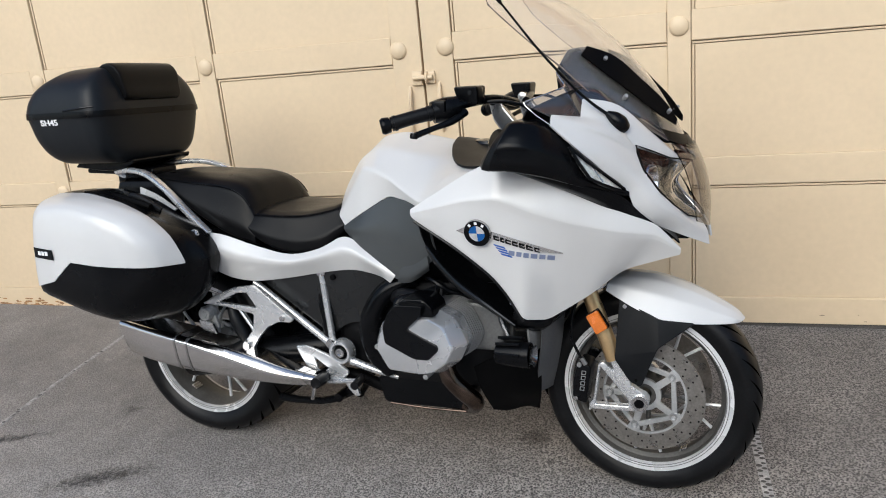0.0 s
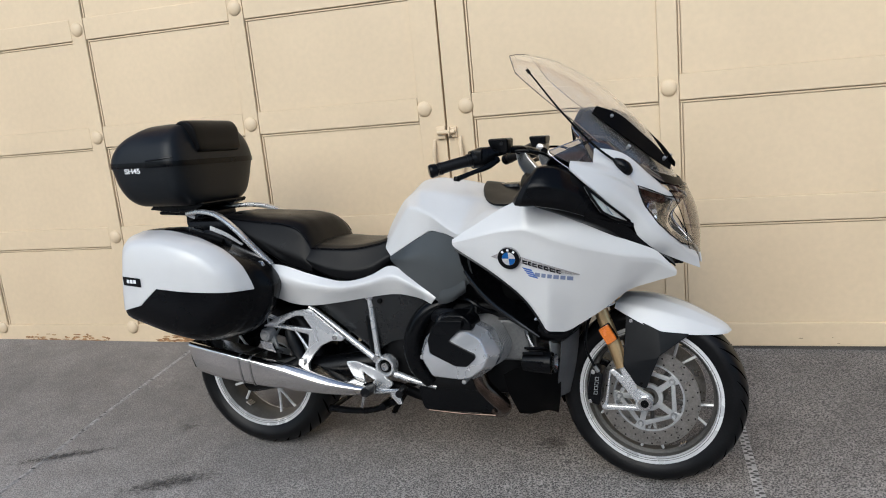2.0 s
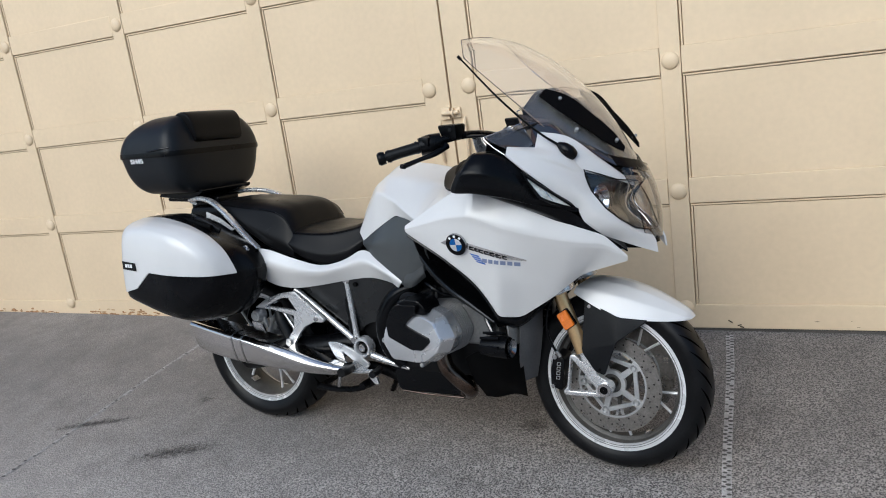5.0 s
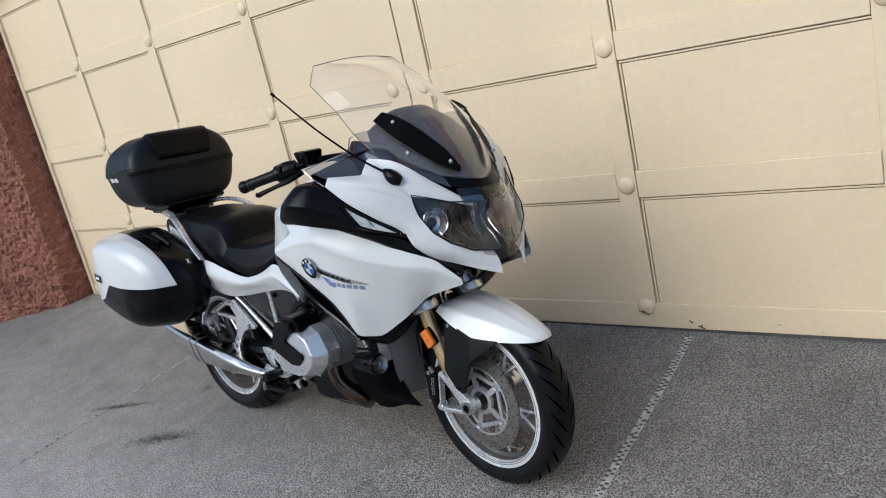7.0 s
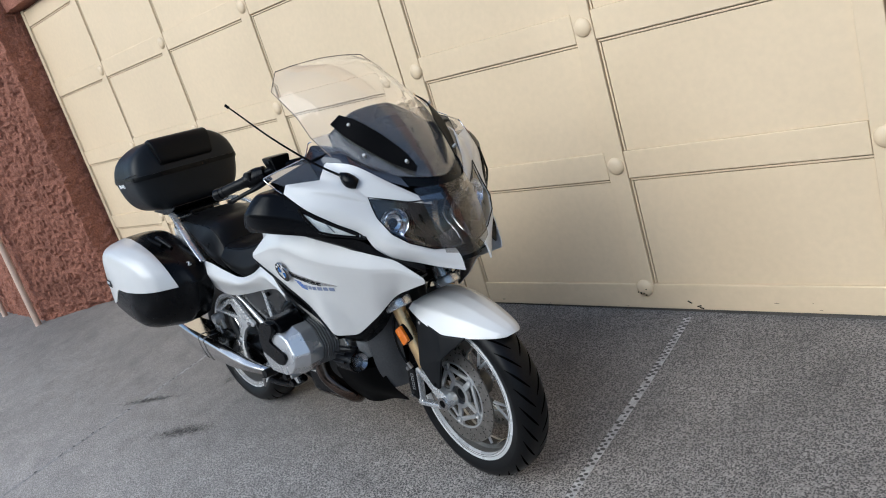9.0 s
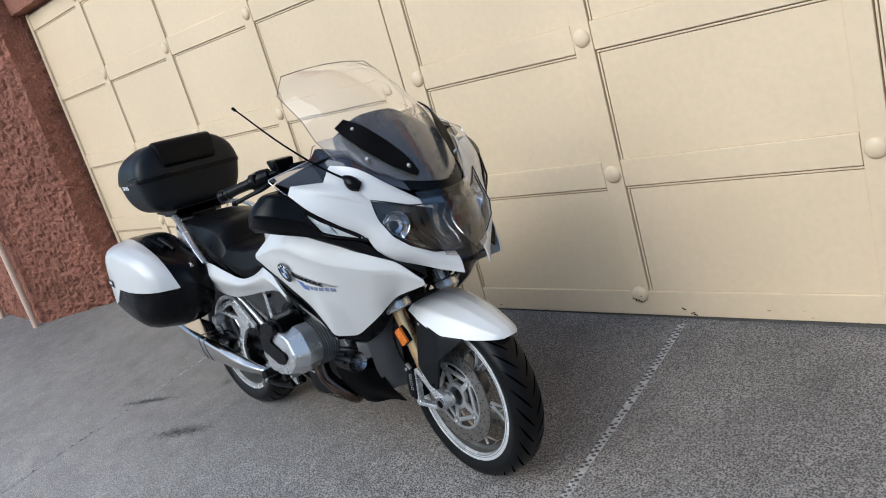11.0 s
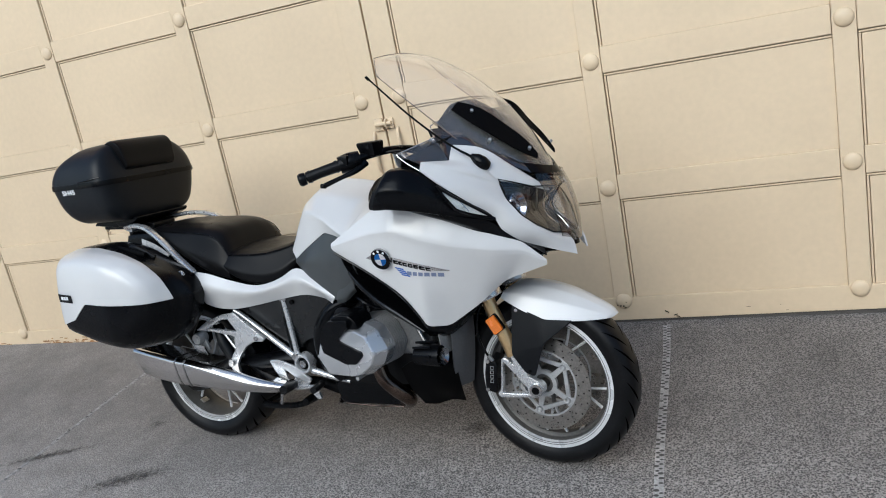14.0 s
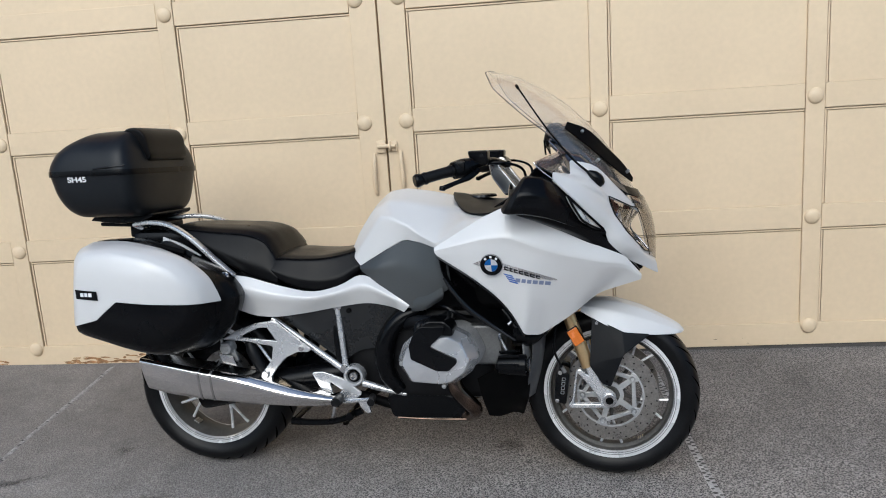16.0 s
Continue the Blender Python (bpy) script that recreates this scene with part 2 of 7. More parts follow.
    lower.inputs[1].default_value = 0.7
    L(lower.outputs[0], grain.inputs[0])
    slab = t.nodes.new("ShaderNodeMath")
    slab.operation = "MULTIPLY"
    L(sub.outputs[0], slab.inputs[0])
    mottle = t.nodes.new("ShaderNodeMath")
    mottle.operation = "MULTIPLY"
    L(tone.outputs[0], mottle.inputs[0])
    L(tone2.outputs[0], mottle.inputs[1])
    L(mottle.outputs[0], slab.inputs[1])
    even = t.nodes.new("ShaderNodeVectorMath")
    even.operation = "SCALE"
    even.inputs[0].default_value = (0.276, 0.252, 0.231)
    L(slab.outputs[0], even.inputs["Scale"])
    mix = t.nodes.new("ShaderNodeMix")
    mix.data_type = "RGBA"
    calm = t.nodes.new("ShaderNodeMath")
    calm.operation = "MULTIPLY_ADD"
    L(near_gate.outputs[0], calm.inputs[0])
    calm.inputs[1].default_value, calm.inputs[2].default_value = -0.30, 1.0
    coarse = t.nodes.new("ShaderNodeMath")
    coarse.operation = "MULTIPLY"
    L(grain.outputs[0], coarse.inputs[0])
    L(calm.outputs[0], coarse.inputs[1])
    L(coarse.outputs[0], mix.inputs[0])
    L(even.outputs[0], mix.inputs[6])
    L(vm.outputs[0], mix.inputs[7])
    # ground colour raised out of view behind the camera, to bounce light back
    bounce = t.nodes.new("ShaderNodeMapRange")
    bounce.inputs[1].default_value, bounce.inputs[2].default_value, bounce.inputs[3].default_value, bounce.inputs[4].default_value = -1.0, 0.4, 2.25, 1.0
    L(sep.outputs["Y"], bounce.inputs[0])
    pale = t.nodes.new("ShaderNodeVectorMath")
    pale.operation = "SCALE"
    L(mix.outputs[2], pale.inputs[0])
    L(bounce.outputs[0], pale.inputs["Scale"])
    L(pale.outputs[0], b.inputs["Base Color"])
    b.inputs["Roughness"].default_value = 0.82
    bp = t.nodes.new("ShaderNodeBump")
    bp.inputs["Strength"].default_value, bp.inputs["Distance"].default_value = 0.7, 0.004
    L(v.outputs["Distance"], bp.inputs["Height"])
    L(bp.outputs["Normal"], b.inputs["Normal"])
    return m


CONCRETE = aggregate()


def stain_mat(name, color, lo, hi, scale):
    """A soiled patch whose ragged edge comes from noise."""
    m = bpy.data.materials.new(name)
    t, b = nodes_of(m)
    L = t.links.new
    tc = t.nodes.new("ShaderNodeTexCoord")
    n = t.nodes.new("ShaderNodeTexNoise")
    n.inputs["Scale"].default_value, n.inputs["Detail"].default_value, n.inputs["Roughness"].default_value = scale, 8, 0.78
    L(tc.outputs["Object"], n.inputs["Vector"])
    g = t.nodes.new("ShaderNodeTexGradient")
    g.gradient_type = "SPHERICAL"
    mp = t.nodes.new("ShaderNodeMapping")
    mp.inputs["Location"].default_value, mp.inputs["Scale"].default_value = (-1, -1, 0), (2, 2, 0)
    L(tc.outputs["UV"], mp.inputs["Vector"])
    L(mp.outputs["Vector"], g.inputs["Vector"])
    ad = t.nodes.new("ShaderNodeMath")
    ad.operation = "MULTIPLY_ADD"
    L(g.outputs["Fac"], ad.inputs[0])
    ad.inputs[1].default_value = 0.5
    L(n.outputs["Fac"], ad.inputs[2])
    mr = t.nodes.new("ShaderNodeMapRange")
    mr.inputs[1].default_value, mr.inputs[2].default_value, mr.inputs[4].default_value = lo, hi, 0.62
    L(ad.outputs[0], mr.inputs[0])
    L(mr.outputs[0], b.inputs["Alpha"])
    b.inputs["Base Color"].default_value = (*color, 1)
    b.inputs["Roughness"].default_value = 0.8
    return m


STAIN = stain_mat("damp_stain", (0.030, 0.027, 0.024), 0.76, 0.98, 60)
FAINT = stain_mat("faint_stain", (0.055, 0.050, 0.045), 0.80, 1.10, 60)
OIL = stain_mat("oil_spot", (0.024, 0.019, 0.014), 0.78, 1.06, 55)
PALE = pbr("joint_mortar", (0.43, 0.41, 0.388), 0.9, var=0.35, scale=30, fine=0.25, fscale=220, bump=0.6, bscale=250, dist=0.002)

# ---- mesh helpers ----


def crom(P, n):
    """n points along a smooth curve through the points P, which may lie unevenly."""
    P = [np.array(p, float) for p in P]
    if len(P) == 2:
        return [P[0] + (P[1] - P[0]) * k / (n - 1) for k in range(n)]
    d = [max(1e-6, float(np.linalg.norm(b - a))) for a, b in zip(P, P[1:])]
    v = [(b - a) / e for a, b, e in zip(P, P[1:], d)]
    m = [v[0]] + [(v[i] * d[i + 1] + v[i + 1] * d[i]) / (d[i] + d[i + 1]) for i in range(len(v) - 1)] + [v[-1]]
    out = []
    for k in range(n):
        s = k * (len(P) - 1) / (n - 1)
        i = min(int(s), len(P) - 2)
        t = s - i
        h1, h2 = 2 * t ** 3 - 3 * t * t + 1, 3 * t * t - 2 * t ** 3
        h3, h4 = t ** 3 - 2 * t * t + t, t ** 3 - t * t
        out.append(h1 * P[i] + h2 * P[i + 1] + d[i] * (h3 * m[i] + h4 * m[i + 1]))
    return out


def surface(rows, nu, nv):
    """A smooth grid through rows of control points."""
    cols = [crom(r, nv) for r in rows]
    grid = [[None] * nv for _ in range(nu)]
    for j in range(nv):
        line = crom([c[j] for c in cols], nu)
        for i in range(nu):
            grid[i][j] = line[i]
    return grid


def bm_grid(grid, wrap=False, caps=False, bm=None):
    bm = bm or bmesh.new()
    vs = [[bm.verts.new(p) for p in row] for row in grid]
    nv = len(vs[0])
    for i in range(len(vs) - 1):
        for j in range(nv if wrap else nv - 1):
            k = (j + 1) % nv
            bm.faces.new((vs[i][j], vs[i][k], vs[i + 1][k], vs[i + 1][j]))
    if caps:
        bm.faces.new(vs[0][::-1])
        bm.faces.new(vs[-1])
    bmesh.ops.recalc_face_normals(bm, faces=bm.faces)
    return bm


def outward(bm, way):
    """Turn an open sheet so that its normals point the given way."""
    s = sum((f.normal * f.calc_area() for f in bm.faces), Vector())
    if s.dot(Vector(way)) < 0:
        bmesh.ops.reverse_faces(bm, faces=bm.faces)
    return bm


def sheet(rows, nu=24, nv=16, thick=0.004, way=(0, -1, 0)):
    """A shell of some thickness over a smooth grid, its outside where the control points lie."""
    bm = outward(bm_grid(surface(rows, nu, nv)), way)
    bmesh.ops.recalc_face_normals(bm, faces=bm.faces)
    outward(bm, way)
    bmesh.ops.solidify(bm, geom=bm.faces[:], thickness=thick)
    return bm


def bends(count, w):
    """Places along a line of so many points, set close where it bends."""
    out = [0.0]
    for i in range(count - 1):
        out += [i + w + 0.04] if i and w < 0.4 else []
        out += [i + 0.5] + ([i + 0.96 - w] if i < count - 2 and w < 0.4 else [])
        if i < count - 2:
            out += [i + 1 - w * f for f in (1, 0.66, 0.33)] + [i + 1] + [i + 1 + w * f for f in (0.33, 0.66, 1)]
    return out + [count - 1.0]


def bent(P, places, w):
    """Straight runs between the points P, with a short round bend at each."""
    P = [np.array(p, float) for p in P]

    def straight(s):
        i = min(max(int(s), 0), len(P) - 2)
        return P[i] + (P[i + 1] - P[i]) * (s - i)
    out = []
    for s in places:
        k = int(round(s))
        if 0 < k < len(P) - 1 and abs(s - k) < w:
            t = (s - k + w) / (2 * w)
            out.append(straight(k - w) * (1 - t) ** 2 + P[k] * 2 * t * (1 - t) + straight(k + w) * t * t)
        else:
            out.append(straight(s))
    return out


def facets(rows, wu=0.2, wv=0.2):
    """A grid of flat facets with softly creased edges through rows of control points."""
    pv, pu = bends(len(rows[0]), wv), bends(len(rows), wu)
    cols = [bent(q, pv, wv) for q in rows]
    lines = [bent([c[j] for c in cols], pu, wu) for j in range(len(pv))]
    return [[lines[j][i] for j in range(len(pv))] for i in range(len(pu))]


def panel(rows, thick=0.004, way=(0, -1, 0), wu=0.2, wv=0.2):
    """A shell of some thickness over creased facets."""
    bm = outward(bm_grid(facets(rows, wu, wv)), way)
    bmesh.ops.recalc_face_normals(bm, faces=bm.faces)
    outward(bm, way)
    bmesh.ops.solidify(bm, geom=bm.faces[:], thickness=thick)
    return bm


def tube(P, r, n=12, seg=24, smooth=True, caps=True):
    """A round bar through P; r is a radius or a list of radii."""
    pts = [Vector(p) for p in (crom(P, seg) if smooth and len(P) > 2 else P)]
    rs = [float(q[0]) for q in crom([(x,) for x in r], len(pts))] if isinstance(r, (list, tuple)) else [r] * len(pts)
    bm = bmesh.new()
    side = None
    rings = []
    for i, p in enumerate(pts):
        d = (pts[min(i + 1, len(pts) - 1)] - pts[max(i - 1, 0)]).normalized()
        if side is None:
            side = d.orthogonal().normalized()
        side = (side - d * side.dot(d)).normalized()
        up = d.cross(side)
        rings.append([p + rs[i] * (math.cos(a) * side + math.sin(a) * up) for a in (2 * math.pi * k / n for k in range(n))])
    return bm_grid(rings, True, caps, bm)


def turned(profile, center, axis="Y", n=48, closed=False):
    """A body turned round an axis: the profile gives (along, radius)."""
    c = Vector(center)
    rings = []
    for a, r in profile:
        ring = []
        for k in range(n):
            w = 2 * math.pi * k / n
            if axis == "Y":
                ring.append(c + Vector((r * math.cos(w), a, r * math.sin(w))))
            elif axis == "X":
                ring.append(c + Vector((a, r * math.cos(w), r * math.sin(w))))
            else:
                ring.append(c + Vector((r * math.cos(w), r * math.sin(w), a)))
        rings.append(ring)
    if closed:
        rings.append(rings[0])
    bm = bm_grid(rings, True, False)
    if closed:
        bmesh.ops.remove_doubles(bm, verts=bm.verts, dist=1e-6)
        bmesh.ops.recalc_face_normals(bm, faces=bm.faces)
    return bm


def plate(outline, y0, y1, bevel=0.003, hole=None):
    """A plate cut to an outline in X and Z, between two Y; bevelled rims, and a hole if given."""
    bm = bmesh.new()
    loops = [outline] + ([hole] if hole else [])
    edges = []
    for lp in loops:
        vs = [bm.verts.new((x, y0, z)) for x, z in lp]
        edges += [bm.edges.new((vs[i], vs[(i + 1) % len(vs)])) for i in range(len(vs))]
    bmesh.ops.triangle_fill(bm, use_beauty=True, edges=edges)
    r = bmesh.ops.extrude_face_region(bm, geom=bm.faces[:])
    bmesh.ops.translate(bm, verts=[v for v in r["geom"] if isinstance(v, bmesh.types.BMVert)], vec=(0, y1 - y0, 0))
    bmesh.ops.recalc_face_normals(bm, faces=bm.faces)
    if bevel:
        sharp = [e for e in bm.edges if len(e.link_faces) == 2 and e.calc_face_angle(0) > 0.7]
        bmesh.ops.bevel(bm, geom=sharp, offset=bevel, segments=2, profile=0.5, affect="EDGES")
    return bm


def rounded(outline, r=0.02, n=4):
    """The outline with its corners rounded."""
    out = []
    k = len(outline)
    for i in range(k):
        p, a, b = Vector(outline[i]), Vector(outline[i - 1]), Vector(outline[(i + 1) % k])
        d = min(r, (a - p).length * 0.45, (b - p).length * 0.45)
        s, e = p + (a - p).normalized() * d, p + (b - p).normalized() * d
        for j in range(n + 1):
            t = j / n
            q = s * (1 - t) ** 2 + p * 2 * t * (1 - t) + e * t * t
            out.append((q.x, q.y))
    return out


def block(x0, x1, y0, y1, z0, z1, bevel=0.004, seg=2):
    bm = bmesh.new()
    bmesh.ops.create_cube(bm, size=1, matrix=Matrix.Translation(((x0 + x1) / 2, (y0 + y1) / 2, (z0 + z1) / 2)) @ Matrix.Diagonal((x1 - x0, y1 - y0, z1 - z0, 1)))
    if bevel:
        bmesh.ops.bevel(bm, geom=bm.edges[:], offset=bevel, segments=seg, profile=0.5, affect="EDGES")
    return bm


def rod(a, b, r, n=12, bevel=0.0):
    bm = tube([a, b], r, n, smooth=False)
    if bevel:
        bmesh.ops.bevel(bm, geom=[e for e in bm.edges if e.calc_face_angle(0) > 1.2], offset=bevel, segments=2, profile=0.5, affect="EDGES")
    return bm


def join(*bms):
    out = bmesh.new()
    for b in bms:
        me = bpy.data.meshes.new("tmp")
        b.to_mesh(me)
        b.free()
        out.from_mesh(me)
        bpy.data.meshes.remove(me)
    return out


def mesh_of(name, bm, material, angle=35):
    me = bpy.data.meshes.new(name)
    for f in bm.faces:
        f.smooth = True
    bm.to_mesh(me)
    bm.free()
    me.set_sharp_from_angle(angle=radians(angle))
    me.materials.append(material)
    return me


def part(name, bm, material, parent, label="", angle=35):
    ob = new(name, mesh_of(name, bm, material, angle))
    ob.parent = parent
    return tagged(ob, label)


def flip(bm):
    out = bm.copy()
    bmesh.ops.scale(out, vec=(1, -1, 1), verts=out.verts)
    bmesh.ops.reverse_faces(out, faces=out.faces)
    return out


def pair(name, bm, material, parent, label="", angle=35):
    """The part and its mirror image on the other flank."""
    other = flip(bm)
    return part(name, bm, material, parent, label, angle), part(name, other, material, parent, label, angle)


def thing(name, m, label, category, group=""):
    ob = new(name)
    ob.empty_display_size = 0.1
    ob.matrix_world = m
    return tagged(ob, label, category, group)


def setting(name, bm, material, label="", category=""):
    return tagged(new(name, mesh_of(name, bm, material)), label, category, kind="structure")

# ---- ground ----


def ground_z(x, y):
    """The driveway climbs towards the gate and falls slightly to one side."""
    yc, xc = max(-1.5, min(3.4, y)), max(-8.0, min(5.0, x))
    return 0.09 * (yc - 2.05) - 0.008 * (xc + 0.84)


def ground_sheet():
    xs = [-900, -200, -40, -12] + [-8 + 0.25 * k for k in range(53)] + [9, 40, 200, 900]
    ys = [-900, -200, -40, -8, -3] + [-1.5 + 0.25 * k for k in range(20)] + [3.4, 8, 40, 200, 900]
    grid = [[Vector((x, y, ground_z(x, y) + 0.004 * noise.noise(Vector((x * 0.9, y * 0.9, 0))) * (abs(x) < 8))) for x in xs] for y in ys]
    return outward(bm_grid(grid), (0, 0, 1))


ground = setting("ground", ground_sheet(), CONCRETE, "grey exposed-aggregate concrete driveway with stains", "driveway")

GATE_Y = 3.03


def on_ground(x, y, up=0.0):
    return Vector((x, y, ground_z(x, y) + 0.004 * noise.noise(Vector((x * 0.9, y * 0.9, 0))) + up))


def joint(xa, ya, xb, yb, width, mortar, bare=0.14):
    """A mortar strip in the driveway, with two rows of flat dark discs for the pits' shade."""
    n = int(abs(yb - ya) / 0.05)
    grid = []
    for i in range(n + 1):
        t = i / n
        x, y = xa + (xb - xa) * t + 0.004 * math.sin(17 * t), ya + (yb - ya) * t
        grid.append([on_ground(x + s * width, y, 0.0022 if abs(s) < 0.5 else 0.0004) for s in (-0.5, -0.35, 0, 0.35, 0.5)])
    strip = setting("trim_joint", outward(bm_grid(grid), (0, 0, 1)), mortar, "pale mortar joint across the concrete driveway", "joint")
    pits = bmesh.new()
    m = int(abs(yb - ya) / 0.024)
    for i in range(m):
        t = (i + 0.5) / m
        for s in (-0.24, 0.22):
            if random.random() < bare:
                continue
            t = (i + (0.25 if s < 0 else 0.75)) / m
            p = on_ground(xa + (xb - xa) * t + 0.004 * math.sin(17 * t) + s * width + random.uniform(-0.002, 0.002), ya + (yb - ya) * t, 0.0034)
            rr = random.uniform(0.0050, 0.0080)
            vs = [pits.verts.new(p + Vector((1.25 * rr * math.cos(a), rr * math.sin(a), 0))) for a in (k * math.pi / 4 for k in range(8))]
            pits.faces.new(vs)
    ob = new("pit", mesh_of("pit", pits, DARKPIT))
    ob.parent = strip
    tagged(ob, kind="stuff")
    return strip


DARKPIT = pbr("pit_shadow", (0.085, 0.078, 0.072), 0.95, var=0.3)
joint(0.157, 3.0, 0.378, -0.4, 0.030, PALE)
joint(-2.51, 3.0, -2.55, 0.6, 0.022, pbr("pale_mortar", (0.33, 0.312, 0.296), 0.9, var=0.45, scale=60, fine=0.3, fscale=150), 0.80)


def stain(ax, ay, bx, by, width, material, label):
    a, b = Vector((ax, ay)), Vector((bx, by))
    d = b - a
    side = Vector((-d.y, d.x)).normalized() * width
    bm = bmesh.new()
    uv = bm.loops.layers.uv.new("UVMap")
    n = 12
    rows = []
    for i in range(n + 1):
        t = i / n
        rows.append([(bm.verts.new(on_ground(*(a + d * t + side * s), 0.003)), t, (s + 1) / 2) for s in (-1, -0.5, 0, 0.5, 1)])
    for i in range(n):
        for j in range(4):
            q = [rows[i][j], rows[i + 1][j], rows[i + 1][j + 1], rows[i][j + 1]]
            f = bm.faces.new([w[0] for w in q])
            for lp, w in zip(f.loops, q):
                lp[uv].uv = w[1:]
    outward(bm, (0, 0, 1))
    return setting("ground_stain", bm, material, label, "stain")


stain(-2.90, 1.75, -2.02, 2.105, 0.060, STAIN, "dark damp streak on the concrete driveway")
stain(-2.24, 1.63, -1.50, 1.97, 0.095, STAIN, "dark damp patch on the concrete driveway")
stain(-2.16, 2.15, -1.90, 2.22, 0.075, FAINT, "faint dark patch on the concrete driveway")
stain(-0.62, 2.24, -0.32, 2.16, 0.13, OIL, "small dark oil spot on the concrete driveway")

# ---- gate: two leaves of framed panels ----
COLS = [-4.75, -3.85, -2.935, -2.012, -1.008, -0.02, 0.917, 1.85, 2.74]
ROWS_Z = [0.145, 0.706, 1.245, 1.80, 2.345]
STILE, RAIL = 0.082, 0.108


GATE_FOOT = 0.0925


def moulded(x0, x1, z0, z1, y, depth, bev):
    return block(x0, x1, y, y + depth, z0, z1, bev, 2)


def leaf(name, xs, label):
    """One leaf: steel panels behind proud rails and stiles, with a round boss at each crossing."""
    zb = GATE_FOOT
    base = setting(name, block(xs[0] + 0.003, xs[-1] - 0.003, GATE_Y + 0.034, GATE_Y + 0.06, zb, 2.42, 0.002), CREAM, label, "gate")
    ends = (xs[0], xs[-1])
    zs = [zb + 0.001, *ROWS_Z[1:], 2.419]
    # edge and inner stiles
    spans = []
    for x in xs:
        if x == ends[0]:
            w0, w1 = x + 0.004, x + (0.128 if abs(x + 1.008) < 0.01 else 0.05)
        elif x == ends[1]:
            w0, w1 = x - (0.128 if abs(x + 1.008) < 0.01 else 0.05), x - 0.004
        else:
            w0, w1 = x - STILE / 2, x + STILE / 2
        spans.append((w0, w1))
        part("stile", moulded(w0, w1, 0.188 if x not in ends else zb + 0.004, 2.416, GATE_Y + 0.004, 0.034, 0.003), CREAM, base, angle=15)
    for z in ROWS_Z:
        z0, z1 = (zb + 0.003, 0.202) if z == ROWS_Z[0] else (z - RAIL / 2, z + RAIL / 2)
        if z == ROWS_Z[0]:
            part("rail", moulded(spans[0][1] + 0.002, spans[-1][0] - 0.002, z0, z1, GATE_Y + 0.0065, 0.03, 0.003), CREAM, base, angle=15)
            continue
        for (a, b), (c, d) in zip(spans, spans[1:]):
            bm = moulded(b + 0.002, c - 0.002, z0, z1, GATE_Y + 0.0065, 0.03, 0.003)
            part("rail", bm, CREAM, base, angle=15)
    # panels, each with a shallow bead round it
    tops = [0.202] + [z + RAIL / 2 for z in ROWS_Z[1:]]
    lows = [z - RAIL / 2 for z in ROWS_Z[1:]] + [2.416]
    for (a, b), (c, d) in zip(spans, spans[1:]):
        for z0, z1 in zip(tops, lows):
            if z1 - z0 < 0.05:
                continue
            part("panel", moulded(b + 0.0155, c - 0.0006, z0 + 0.0006, z1 - 0.0145, GATE_Y + 0.015, 0.020, 0.0008), CREAM, base, angle=15)
            part("bead", moulded(b + 0.0040, c - 0.0006, z1 - 0.0112, z1 - 0.0038, GATE_Y + 0.0130, 0.022, 0.0015), CREAM, base, angle=15)
            part("bead", moulded(b + 0.0040, b + 0.0118, z0 + 0.0006, z1 - 0.0135, GATE_Y + 0.0130, 0.022, 0.0015), CREAM, base, angle=15)
    # bosses
    for (a, b), x in zip(spans, xs):
        if x in ends and abs(x + 1.008) > 0.01:
            continue
        cx = (a + b) / 2 if x not in ends else (x + 0.1 if x == ends[0] else x - 0.098)
        for z in ROWS_Z:
            zz = 0.188 if z == ROWS_Z[0] else z
            if x in ends and z == ROWS_Z[0]:
                continue
            rad = 0.0355
            prof = [(-0.017 * math.sin(k * math.pi / 14), rad * math.cos(k * math.pi / 14)) for k in range(7)] + [(-0.017, 0.0005)]
            part("boss", turned([(0.006, rad)] + prof, (cx, GATE_Y + 0.004, zz), "Y", 24), CREAM, base)
    return base


gate_a = leaf("door_1", COLS[:5], "cream-painted panelled steel gate leaf with round bosses, closed")
gate_b = leaf("door_2", COLS[4:], "cream-painted panelled steel gate leaf with round bosses, closed")


def scatter_rust(x0, x1, count, zb, seed, size=1.0):
    """Rust and dirt along the lower lip of a leaf, thicker in some stretches."""
    bm = bmesh.new()
    for k in range(count):
        x = x0 + (x1 - x0) * random.random()
        if noise.noise(Vector((x * 2.2, 0, seed))) < -0.15:
            continue
        z = zb + 0.004 + random.random() ** 3 * 0.040
        w, h = random.uniform(0.006, 0.036) * size, random.uniform(0.0025, 0.008) * size
        vs = [bm.verts.new((x + w * math.cos(a) * random.uniform(0.5, 1.1), GATE_Y + 0.0050 - 0.0008 * random.random(), z + h * math.sin(a) * random.uniform(0.5, 1.1))) for a in (j * math.pi / 4 for j in range(8))]
        bm.faces.new(vs)
    return outward(bm, (0, -1, 0))


chips = bmesh.new()
for k in range(9):
    a, q = random.uniform(0, 6.28), random.uniform(0.005, 0.03)
    bmesh.ops.create_icosphere(chips, subdivisions=1, radius=random.uniform(0.0018, 0.004), matrix=Matrix.Translation((-0.02 + q * math.cos(a), GATE_Y + 0.004 - 0.017 * math.sqrt(max(0, 1 - (q / 0.038) ** 2)), 0.176 + 0.6 * q * math.sin(a))))
tagged(part("paint_chip", chips, DARK, gate_b, "dark chips in the paint"), kind="stuff")
